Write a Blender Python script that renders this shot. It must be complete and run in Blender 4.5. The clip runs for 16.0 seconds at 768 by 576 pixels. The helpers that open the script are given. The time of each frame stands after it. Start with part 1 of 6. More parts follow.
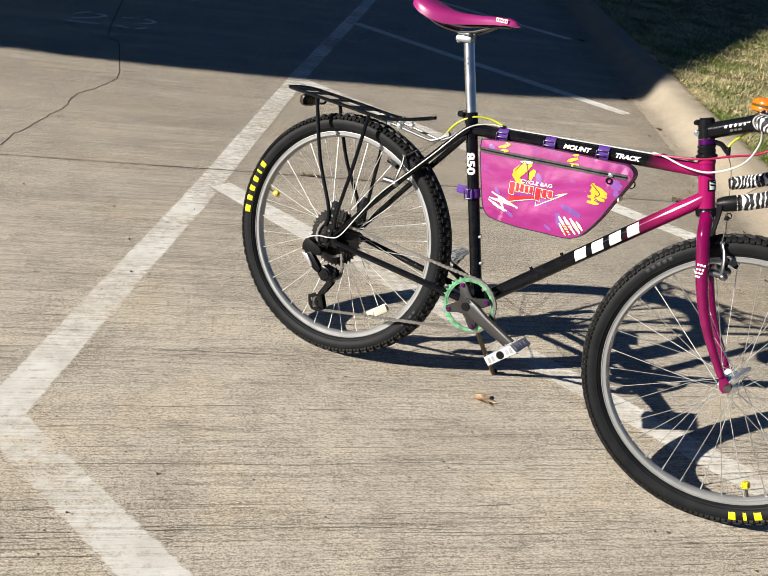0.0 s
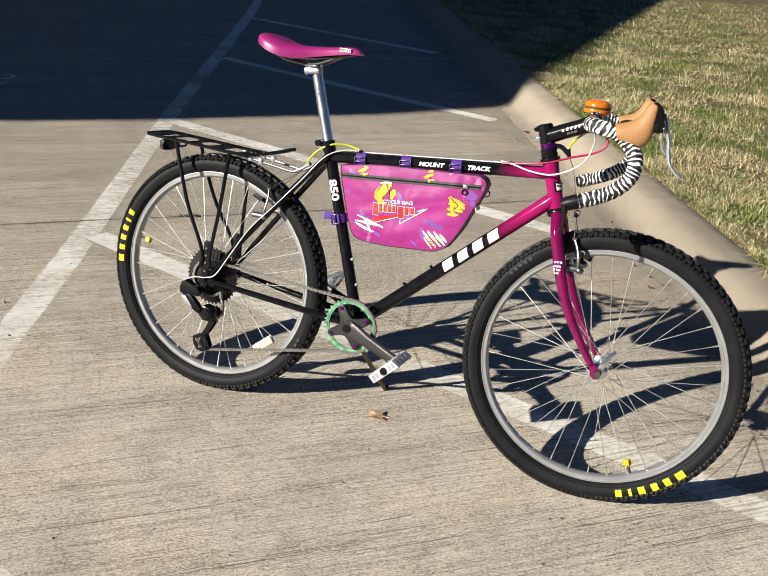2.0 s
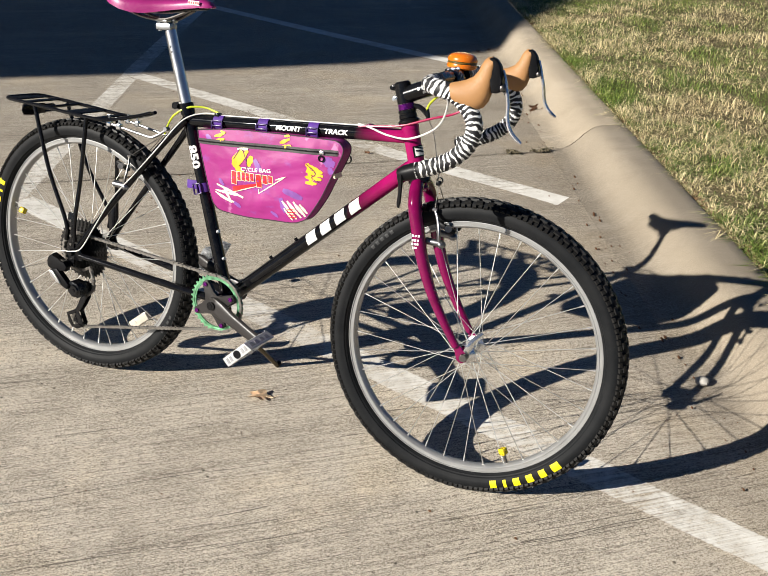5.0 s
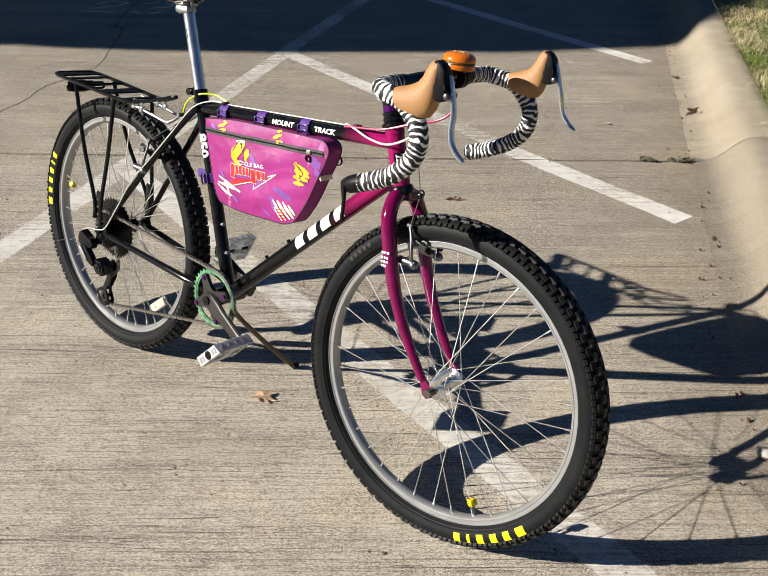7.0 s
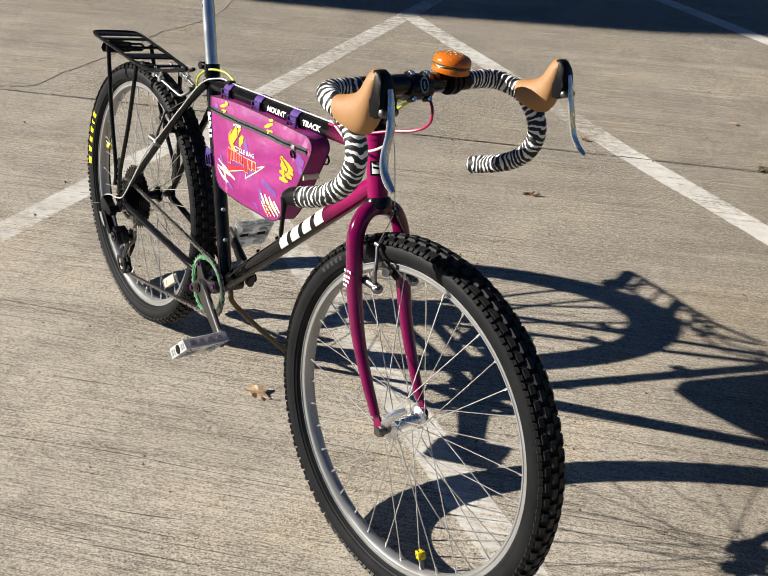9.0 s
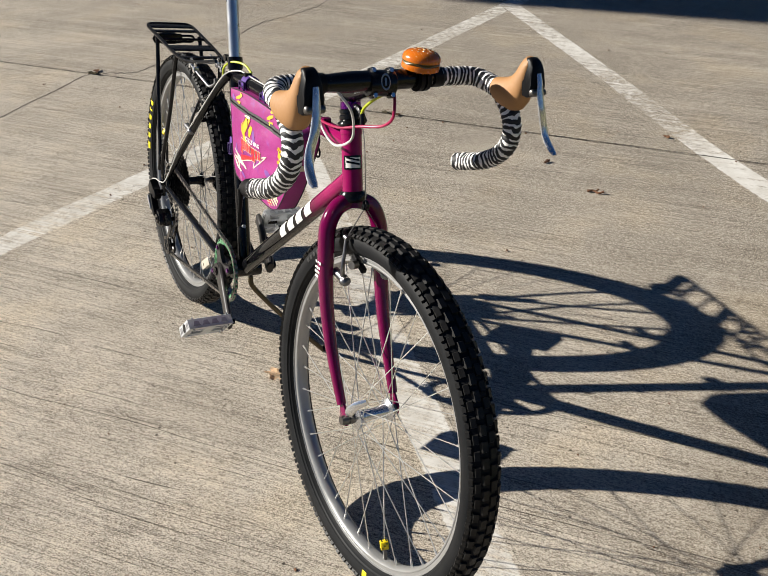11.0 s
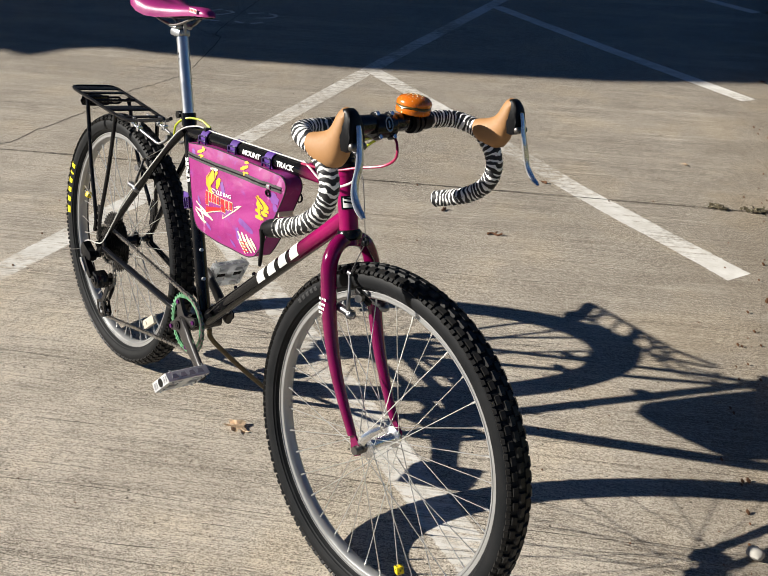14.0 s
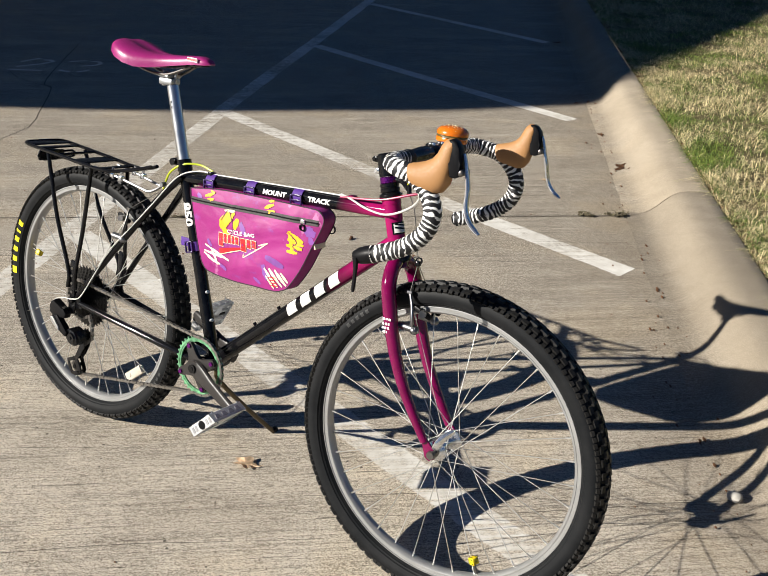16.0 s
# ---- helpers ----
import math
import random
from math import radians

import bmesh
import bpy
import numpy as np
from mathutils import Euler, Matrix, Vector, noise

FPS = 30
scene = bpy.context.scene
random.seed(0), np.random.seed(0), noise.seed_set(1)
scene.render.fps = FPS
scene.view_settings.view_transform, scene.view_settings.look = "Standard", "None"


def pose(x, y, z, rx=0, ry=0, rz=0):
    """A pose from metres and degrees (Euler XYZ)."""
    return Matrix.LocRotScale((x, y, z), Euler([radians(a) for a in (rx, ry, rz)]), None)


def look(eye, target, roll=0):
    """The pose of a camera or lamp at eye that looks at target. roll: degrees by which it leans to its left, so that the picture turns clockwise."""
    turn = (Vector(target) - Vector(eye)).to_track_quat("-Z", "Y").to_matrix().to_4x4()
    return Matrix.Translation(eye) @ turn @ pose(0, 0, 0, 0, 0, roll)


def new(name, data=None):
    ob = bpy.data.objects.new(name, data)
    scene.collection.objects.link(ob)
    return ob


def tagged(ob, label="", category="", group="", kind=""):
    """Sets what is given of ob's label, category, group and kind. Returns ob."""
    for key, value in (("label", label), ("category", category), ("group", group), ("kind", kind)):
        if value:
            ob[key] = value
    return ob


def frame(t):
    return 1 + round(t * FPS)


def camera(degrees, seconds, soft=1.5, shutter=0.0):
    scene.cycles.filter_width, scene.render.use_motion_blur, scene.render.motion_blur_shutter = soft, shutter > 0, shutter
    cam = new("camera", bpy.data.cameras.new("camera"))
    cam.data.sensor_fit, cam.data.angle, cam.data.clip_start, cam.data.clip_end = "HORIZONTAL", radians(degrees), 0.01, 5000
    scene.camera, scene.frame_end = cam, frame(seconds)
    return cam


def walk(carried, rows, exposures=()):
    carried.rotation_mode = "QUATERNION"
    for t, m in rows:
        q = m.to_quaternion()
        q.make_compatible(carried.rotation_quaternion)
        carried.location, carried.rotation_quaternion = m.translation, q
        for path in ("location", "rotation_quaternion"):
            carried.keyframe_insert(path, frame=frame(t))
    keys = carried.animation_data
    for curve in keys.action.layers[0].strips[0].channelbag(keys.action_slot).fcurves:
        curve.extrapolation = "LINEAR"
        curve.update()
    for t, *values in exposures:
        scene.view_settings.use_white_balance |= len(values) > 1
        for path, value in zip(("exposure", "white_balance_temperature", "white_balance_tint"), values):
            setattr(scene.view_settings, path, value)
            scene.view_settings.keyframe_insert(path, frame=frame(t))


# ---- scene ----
EXPOSURE = 0.79
cam = camera(48.3, 16.0, soft=1.0)
PATH = [
    (0, (1.154, -1.829, 1.286), (0.316, -0.245, 0.397), 8.5),
    (0.5, (1.175, -1.831, 1.296), (0.382, -0.214, 0.424), 7.6),
    (1, (1.202, -1.835, 1.305), (0.45, -0.186, 0.458), 6.2),
    (1.5, (1.22, -1.828, 1.314), (0.518, -0.15, 0.483), 5.1),
    (2, (1.234, -1.831, 1.325), (0.575, -0.132, 0.501), 4.2),
    (2.5, (1.248, -1.832, 1.333), (0.636, -0.109, 0.522), 3.6),
    (3, (1.259, -1.82, 1.333), (0.694, -0.087, 0.509), 3.5),
    (3.5, (1.287, -1.787, 1.329), (0.719, -0.068, 0.48), 3.4),
    (4, (1.404, -1.691, 1.332), (0.743, -0.011, 0.47), 2.9),
    (4.5, (1.51, -1.598, 1.334), (0.792, 0.039, 0.437), 3.0),
    (5, (1.557, -1.489, 1.336), (0.83, 0.119, 0.396), 2.3),
    (5.2, (1.575, -1.435, 1.332), (0.843, 0.172, 0.393), 2.3),
    (7.3, (1.893, -1.027, 1.331), (0.74, 0.26, 0.324), 0.9),
    (7.5, (1.9, -0.992, 1.327), (0.739, 0.277, 0.306), 0.9),
    (8, (1.893, -0.868, 1.327), (0.728, 0.381, 0.287), 1.7),
    (8.5, (1.891, -0.768, 1.349), (0.673, 0.406, 0.282), 1.8),
    (9, (1.945, -0.691, 1.352), (0.628, 0.358, 0.272), 2.2),
    (9.2, (1.994, -0.641, 1.355), (0.64, 0.344, 0.26), 2.3),
    (11.3, (2.117, -0.439, 1.374), (0.635, 0.327, 0.271), -0.8),
    (11.5, (2.121, -0.425, 1.374), (0.636, 0.337, 0.272), -0.7),
    (12, (2.125, -0.414, 1.377), (0.63, 0.352, 0.292), -0.4),
    (12.5, (2.124, -0.426, 1.375), (0.621, 0.377, 0.327), 0.4),
    (13, (2.113, -0.474, 1.36), (0.64, 0.365, 0.298), 1.0),
    (13.5, (2.077, -0.596, 1.358), (0.681, 0.395, 0.325), 1.8),
    (14, (2.028, -0.762, 1.362), (0.703, 0.379, 0.391), 1.7),
    (14.5, (1.989, -0.905, 1.357), (0.736, 0.318, 0.389), 2.2),
    (15, (1.908, -0.975, 1.358), (0.724, 0.316, 0.394), 2.7),
    (15.5, (1.796, -1.059, 1.374), (0.692, 0.331, 0.453), 2.6),
    (16, (1.743, -1.197, 1.377), (0.751, 0.299, 0.496), 2.6),
]
walk(cam, [(t, look(eye, target, roll)) for t, eye, target, roll in PATH], [(0, EXPOSURE), (16, EXPOSURE)])

# ---- light ----
SUN_WAY = Vector((0.424, 0.5475, -0.331)).normalized()
SUN_EL = math.degrees(math.asin(-SUN_WAY.z))
SUN_AZ = math.degrees(math.atan2(-SUN_WAY.x, -SUN_WAY.y))
world = bpy.data.worlds.new("sky")
scene.world = world
world.use_nodes = True
sky = world.node_tree.nodes.new("ShaderNodeTexSky")
sky.sky_type = 'NISHITA'
sky.sun_disc = False
sky.sun_elevation, sky.sun_rotation = radians(SUN_EL), radians(SUN_AZ)
sky.air_density, sky.dust_density, sky.ozone_density = 0.9, 0.0, 10.0
world.node_tree.links.new(sky.outputs[0], world.node_tree.nodes["Background"].inputs[0])
world.node_tree.nodes["Background"].inputs[1].default_value = 0.0245
sun = new("sun", bpy.data.lights.new("sun", 'SUN'))
sun.data.energy, sun.data.angle, sun.data.color = 5.0, radians(0.5), (1.0, 0.95, 0.86)
sun.matrix_world = look(-SUN_WAY * 30, (0, 0, 0))

# ---- small tools ----
BIKE_LEAN, STEER_TURN, BAR_STEER = 9.86, 2.6, 5.5
V = Vector


class Nodes:
    """A node tree with short ways to add nodes."""

    def __init__(self, name):
        self.m = bpy.data.materials.new(name)
        self.m.use_nodes = True
        self.t = self.m.node_tree
        self.b = self.t.nodes["Principled BSDF"]
        self.co = self.t.nodes.new("ShaderNodeTexCoord")

    def add(self, kind, ins=None, **props):
        n = self.t.nodes.new(kind)
        for k, v in props.items():
            if k == "operation": n.operation = v
            elif k == "blend_type": n.blend_type = v
            elif k == "data_type": n.data_type = v
            elif k == "feature": n.feature = v
            elif k == "noise_dimensions": n.noise_dimensions = v
            elif k == "distance": n.distance = v
        for k, v in (ins or {}).items():
            self.put(n.inputs[k], v)
        return n

    def put(self, socket, v):
        if isinstance(v, bpy.types.NodeSocket):
            self.t.links.new(v, socket)
        elif isinstance(v, (tuple, list)) and len(v) == 3 and socket.type == 'RGBA':
            socket.default_value = (*v, 1)
        else:
            socket.default_value = v

    def noise(self, vec, scale, detail=4, rough=0.55, distort=0.0):
        return self.add("ShaderNodeTexNoise", {"Vector": vec, "Scale": scale, "Detail": detail, "Roughness": rough, "Distortion": distort}).outputs["Fac"]

    def maprange(self, v, a, b, c=0.0, d=1.0):
        return self.add("ShaderNodeMapRange", {"Value": v, "From Min": a, "From Max": b, "To Min": c, "To Max": d}).outputs[0]

    def math(self, op, a, b=0.5):
        return self.add("ShaderNodeMath", {0: a, 1: b}, operation=op).outputs[0]

    def mix(self, f, a, b, mode='MIX'):
        n = self.t.nodes.new("ShaderNodeMix")
        n.data_type, n.blend_type = 'RGBA', mode
        self.put(n.inputs[0], f), self.put(n.inputs[6], a), self.put(n.inputs[7], b)
        return n.outputs[2]

    def mapping(self, vec, scale=(1, 1, 1), rot=(0, 0, 0)):
        return self.add("ShaderNodeMapping", {"Vector": vec, "Scale": scale, "Rotation": rot}).outputs[0]

    def bump(self, h, strength=0.3, dist=0.002):
        n = self.add("ShaderNodeBump", {"Height": h, "Strength": strength, "Distance": dist})
        self.t.links.new(n.outputs[0], self.b.inputs["Normal"])

    def base(self, col, rough=0.5, metal=0.0, spec=0.5, coat=0.0):
        for k, v in (("Base Color", col), ("Roughness", rough), ("Metallic", metal), ("Specular IOR Level", spec), ("Coat Weight", coat)):
            self.put(self.b.inputs[k], v)
        return self.m


def worn(name, col, rough=0.5, metal=0.0, vary=0.25, scale=60.0, bump=0.05, coat=0.0, spec=0.5):
    """A plain surface with grain and light wear at two scales."""
    n = Nodes(name)
    co = n.co.outputs["Object"]
    big, fine = n.noise(co, scale * 0.25, 3), n.noise(co, scale * 4, 5)
    f = n.math('MULTIPLY', big, 1.0)
    dark = tuple(c * (1 - vary) for c in col)
    lite = tuple(min(1, c * (1 + vary * 0.6)) for c in col)
    c = n.mix(n.maprange(f, 0.3, 0.7), dark, lite)
    r = n.maprange(fine, 0.3, 0.7, max(0.03, rough - 0.08), min(1, rough + 0.1))
    if bump: n.bump(fine, bump, 0.001)
    return n.base(c, r, metal, spec, coat)


def finish(bm, sharp=0.6):
    bmesh.ops.recalc_face_normals(bm, faces=bm.faces)
    for f in bm.faces: f.smooth = True
    for e in bm.edges:
        if len(e.link_faces) == 2 and e.calc_face_angle(0) > sharp: e.smooth = False


def part(name, bm, material, parent=None, label="", m=None, clean=True):
    """Links a bmesh as one mesh object under a thing or a part."""
    if clean: finish(bm)
    me = bpy.data.meshes.new(name)
    bm.to_mesh(me)
    bm.free()
    me.materials.append(material)
    ob = new(name, me)
    ob.parent = parent
    if m is not None: ob.matrix_basis = m
    if label: ob["label"] = label
    return ob


def shared(name, me, parent, m):
    ob = new(name, me)
    ob.parent = parent
    ob.matrix_basis = m
    return ob


def cyl(bm, a, b, r, r2=None, seg=16):
    a, b = V(a), V(b)
    d = b - a
    bmesh.ops.create_cone(bm, segments=seg, radius1=r, radius2=r if r2 is None else r2, depth=d.length, cap_ends=True,
                          matrix=Matrix.Translation((a + b) / 2) @ d.to_track_quat('Z', 'Y').to_matrix().to_4x4())


def box(bm, m, sx, sy, sz, bevel=0.0):
    n = len(bm.verts)
    r = bmesh.ops.create_cube(bm, size=1, matrix=m @ Matrix.Diagonal((sx, sy, sz, 1)))
    if bevel:
        es = list({e for v in r["verts"] for e in v.link_edges})
        bmesh.ops.bevel(bm, geom=es, offset=bevel, segments=2, affect='EDGES', profile=0.5)


def ball(bm, c, r, s=(1, 1, 1), sub=2):
    bmesh.ops.create_icosphere(bm, subdivisions=sub, radius=r, matrix=Matrix.Translation(c) @ Matrix.Diagonal((*s, 1)))


def spline(pts, n=8):
    """Points of a smooth curve through pts."""
    p = [V(q) for q in pts]
    p = [p[0] * 2 - p[1]] + p + [p[-1] * 2 - p[-2]]
    out = []
    for i in range(1, len(p) - 2):
        for k in range(n):
            t = k / n
            a, b, c, d = p[i - 1], p[i], p[i + 1], p[i + 2]
            out.append(0.5 * ((2 * b) + (c - a) * t + (2 * a - 5 * b + 4 * c - d) * t * t + (3 * b - a - 3 * c + d) * t ** 3))
    return out + [p[-2]]


def sweep(bm, pts, r, seg=12, caps=True, flat=1.0):
    """A tube along pts. r: one radius or one for each point. UV: metres along, and the share of the way round."""
    pts = [V(p) for p in pts]
    rs = list(r) if isinstance(r, (list, tuple)) else [r] * len(pts)
    uv = bm.loops.layers.uv.verify()
    t0 = (pts[1] - pts[0]).normalized()
    side = t0.orthogonal().normalized()
    if abs(t0.z) < 0.9: side = (V((0, 0, 1)) - t0 * t0.z).normalized()
    rings, lens, far = [], [], 0.0
    for i, p in enumerate(pts):
        t = (pts[min(i + 1, len(pts) - 1)] - pts[max(i - 1, 0)]).normalized()
        side = (side - t * side.dot(t)).normalized()
        other = t.cross(side)
        rings.append([bm.verts.new(p + rs[i] * (side * math.cos(2 * math.pi * j / seg) * flat + other * math.sin(2 * math.pi * j / seg))) for j in range(seg)])
        if i: far += (p - pts[i - 1]).length
        lens.append(far)
    for i in range(len(pts) - 1):
        for j in range(seg):
            f = bm.faces.new((rings[i][j], rings[i][(j + 1) % seg], rings[i + 1][(j + 1) % seg], rings[i + 1][j]))
            for l, (u, v) in zip(f.loops, ((lens[i], j / seg), (lens[i], (j + 1) / seg), (lens[i + 1], (j + 1) / seg), (lens[i + 1], j / seg))):
                l[uv].uv = (u, v)
    if caps:
        bm.faces.new(rings[0][::-1]), bm.faces.new(rings[-1])


def lathe(bm, prof, m=Matrix(), seg=32, closed=False, arc=None):
    """Turns (radius, height) pairs round the local Y axis."""
    n = len(prof)
    rings = [[bm.verts.new(m @ V((r * math.cos(2 * math.pi * i / seg), h, r * math.sin(2 * math.pi * i / seg)))) for r, h in prof] for i in range(seg)]
    for i in range(seg):
        a, b = rings[i], rings[(i + 1) % seg]
        for j in range(n if closed else n - 1):
            k = (j + 1) % n
            bm.faces.new((a[j], b[j], b[k], a[k]))
    if not closed:
        for j in (0, n - 1):
            if prof[j][0] > 1e-4: bm.faces.new([rings[i][j] for i in range(seg)][::1 if j else -1])
    bmesh.ops.remove_doubles(bm, verts=bm.verts, dist=1e-6)


def plate(bm, outline, y0, y1, m=Matrix(), bevel=0.0):
    """A flat piece: an outline in x and z between two heights in y."""
    lo = [bm.verts.new(m @ V((x, y0, z))) for x, z in outline]
    hi = [bm.verts.new(m @ V((x, y1, z))) for x, z in outline]
    n = len(outline)
    fs = [bm.faces.new(lo), bm.faces.new(hi[::-1])]
    for i in range(n): bm.faces.new((lo[i], hi[i], hi[(i + 1) % n], lo[(i + 1) % n]))
    if bevel:
        es = list({e for f in fs for e in f.edges})
        bmesh.ops.bevel(bm, geom=es, offset=bevel, segments=2, affect='EDGES', profile=0.5)


def letters(text, height, bold=0.0, slant=0.0):
    """A bmesh of flat lettering in x and y, centred on its own width, base line at 0."""
    cu = bpy.data.curves.new("letters", 'FONT')
    cu.body, cu.size, cu.offset, cu.shear, cu.align_x, cu.resolution_u = text, height * 1.4, bold, slant, 'CENTER', 3
    ob = bpy.data.objects.new("letters", cu)
    scene.collection.objects.link(ob)
    me = ob.evaluated_get(bpy.context.evaluated_depsgraph_get()).to_mesh()
    bm = bmesh.new()
    bm.from_mesh(me)
    bpy.data.objects.remove(ob)
    bpy.data.curves.remove(cu)
    return bm


def round_tube(bm, a, b, r, upright=V((0, -1, 0)), lift=0.0006):
    """Bends flat lettering round a tube: text x runs from a towards b, its middle faces upright."""
    a, b = V(a), V(b)
    t = (b - a).normalized()
    out = (V(upright) - t * t.dot(V(upright))).normalized()
    up = out.cross(t)
    for k in range(-6, 7):
        bmesh.ops.bisect_plane(bm, geom=bm.verts[:] + bm.edges[:] + bm.faces[:], plane_co=(0, k * 0.003, 0), plane_no=(0, 1, 0))
    mid = (a + b) / 2
    for v in bm.verts:
        ang = v.co.y / r
        v.co = mid + t * v.co.x + (r + lift) * (out * math.cos(ang) + up * math.sin(ang))


def bars(widths, gap, height, slant=0.0):
    """Plain slanted blocks in a row, in x and y, centred."""
    bm = bmesh.new()
    x = -(sum(widths) + gap * (len(widths) - 1)) / 2
    for w in widths:
        bm.faces.new([bm.verts.new((x + dx + slant * dy, dy - height / 2, 0)) for dx, dy in ((0, 0), (w, 0), (w, height), (0, height))])
        x += w + gap
    return bm


# ---- materials ----
JOINT_TURN = math.atan2(2.68, 3.07)


def broom_lines(n, along, per_metre, half, keep, seed, breaks=4.5):
    """Thin broken straight lines that a broom left in wet concrete: a mask."""
    sep = n.add("ShaderNodeSeparateXYZ", {0: along})
    wander = n.noise(n.mapping(along, (1.3, 5, 1)), 1.0, 2)
    v = n.math('ADD', n.math('MULTIPLY', sep.outputs[1], per_metre), n.math('MULTIPLY', wander, 0.9))
    v = n.math('ADD', v, seed)
    cell = n.math('FLOOR', v, 0)
    rnd = n.add("ShaderNodeTexWhiteNoise", {"W": cell}, noise_dimensions='1D').outputs["Value"]
    mid = n.maprange(rnd, 0, 1, 0.15, 0.85)
    off = n.math('ABSOLUTE', n.math('SUBTRACT', n.math('FRACT', v, 0), mid), 0)
    line = n.maprange(off, half * per_metre * 0.45, half * per_metre, 1, 0)
    place = n.add("ShaderNodeCombineXYZ", {0: n.math('MULTIPLY', sep.outputs[0], breaks), 1: n.math('MULTIPLY', cell, 7.31), 2: seed}).outputs[0]
    there = n.maprange(n.noise(place, 1.0, 4, 0.7), keep, keep + 0.05)
    return n.math('MULTIPLY', line, there)


def concrete_colour(n):
    """Colour and height of a broomed concrete slab."""
    co = n.co.outputs["Object"]
    along = n.mapping(co, (1, 1, 1), (0, 0, -JOINT_TURN))
    broom = n.noise(n.mapping(along, (0.9, 75, 1)), 1.0, 4, 0.68)
    ridge = n.noise(n.mapping(along, (2.0, 210, 1)), 1.0, 2, 0.6)
    band = n.noise(n.mapping(along, (0.35, 4.5, 1)), 1.0, 3, 0.6)
    big, mid, blot = n.noise(co, 0.9, 4, 0.6), n.noise(co, 6, 6, 0.7), n.noise(co, 30, 4, 0.7)
    fine, coarse = n.noise(n.mapping(along, (270, 350, 1)), 1.0, 2, 0.75), n.noise(n.mapping(along, (120, 170, 1)), 1.0, 3, 0.7)
    pits = n.add("ShaderNodeTexVoronoi", {"Vector": co, "Scale": 46.0})
    size = n.add("ShaderNodeSeparateColor", {0: pits.outputs["Color"]}).outputs[0]
    pit = n.math('LESS_THAN', pits.outputs["Distance"], n.maprange(size, 0.80, 1.0, 0.0, 0.17))
    stones = n.add("ShaderNodeTexVoronoi", {"Vector": co, "Scale": 95.0})
    ssize = n.add("ShaderNodeSeparateColor", {0: stones.outputs["Color"]}).outputs[1]
    stone = n.math('LESS_THAN', stones.outputs["Distance"], n.maprange(ssize, 0.78, 1.0, 0.0, 0.32))
    # grooves that the broom drew: a few long deep ones, many shallow ones in bands
    deep = broom_lines(n, along, 13.0, 0.0012, 0.50, 3.0, 1.3)
    shallow = n.math('MULTIPLY', broom_lines(n, along, 52.0, 0.0009, 0.49, 11.0, 2.6), n.maprange(band, 0.42, 0.58, 0.25, 0.95))
    dashes = n.math('MULTIPLY', broom_lines(n, along, 110.0, 0.0012, 0.53, 23.0, 7.0), n.maprange(band, 0.40, 0.60, 0.2, 0.75))
    lines = n.math('MAXIMUM', n.math('MAXIMUM', deep, shallow), dashes)
    sweepings = n.noise(n.mapping(along, (1.7, 26, 1)), 1.0, 5, 0.7, 0.3)
    c = n.mix(n.maprange(big, 0.3, 0.7), (0.70, 0.622, 0.515), (0.80, 0.722, 0.61))
    # brightness fall-off towards the lot's far side put into the colour, noise-broken
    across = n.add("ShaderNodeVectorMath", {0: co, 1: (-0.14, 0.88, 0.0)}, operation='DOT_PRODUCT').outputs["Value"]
    far_dimming = n.math('ADD', across, n.math('MULTIPLY', n.math('SUBTRACT', n.noise(co, 1.6, 5, 0.6), 0.5), 1.8))
    c = n.mix(n.maprange(far_dimming, -0.1, 1.35, 0, 0.94), c, (0.190, 0.164, 0.131))
    c = n.mix(n.maprange(band, 0.50, 0.66, 0, 0.42), c, (0.25, 0.213, 0.168))
    c = n.mix(n.maprange(band, 0.48, 0.36, 0, 0.34), c, (0.74, 0.66, 0.55))
    c = n.mix(n.maprange(mid, 0.47, 0.64, 0, 0.62), c, (0.30, 0.255, 0.202))
    c = n.mix(n.maprange(mid, 0.45, 0.32, 0, 0.40), c, (0.72, 0.64, 0.53))
    c = n.mix(n.maprange(blot, 0.52, 0.66, 0, 0.50), c, (0.25, 0.212, 0.168))
    c = n.mix(n.maprange(sweepings, 0.53, 0.66, 0, 0.50), c, (0.225, 0.190, 0.150))
    c = n.mix(n.maprange(sweepings, 0.46, 0.35, 0, 0.40), c, (0.72, 0.645, 0.54))
    c = n.mix(n.maprange(broom, 0.53, 0.64, 0, 0.62), c, (0.20, 0.168, 0.132))
    c = n.mix(n.maprange(broom, 0.46, 0.35, 0, 0.42), c, (0.74, 0.665, 0.56))
    c = n.mix(n.maprange(ridge, 0.53, 0.64, 0, 0.46), c, (0.17, 0.142, 0.11))
    grit = n.noise(n.mapping(along, (44, 100, 1)), 1.0, 4, 0.75)
    c = n.mix(n.maprange(grit, 0.53, 0.63, 0, 0.50), c, (0.15, 0.125, 0.097))
    c = n.mix(n.maprange(grit, 0.48, 0.38, 0, 0.50), c, (0.80, 0.725, 0.61))
    c = n.mix(n.maprange(fine, 0.52, 0.62, 0, 0.74), c, (0.16, 0.130, 0.100))
    c = n.mix(n.maprange(coarse, 0.53, 0.64, 0, 0.66), c, (0.16, 0.130, 0.100))
    c = n.mix(n.maprange(coarse, 0.47, 0.38, 0, 0.6), c, (0.84, 0.77, 0.655))
    c = n.mix(n.maprange(fine, 0.48, 0.40, 0, 0.78), c, (0.80, 0.735, 0.62))
    c = n.mix(n.math('MULTIPLY', stone, 0.6), c, (0.82, 0.76, 0.66))
    c = n.mix(n.math('MULTIPLY', pit, 0.85), c, (0.06, 0.048, 0.038))
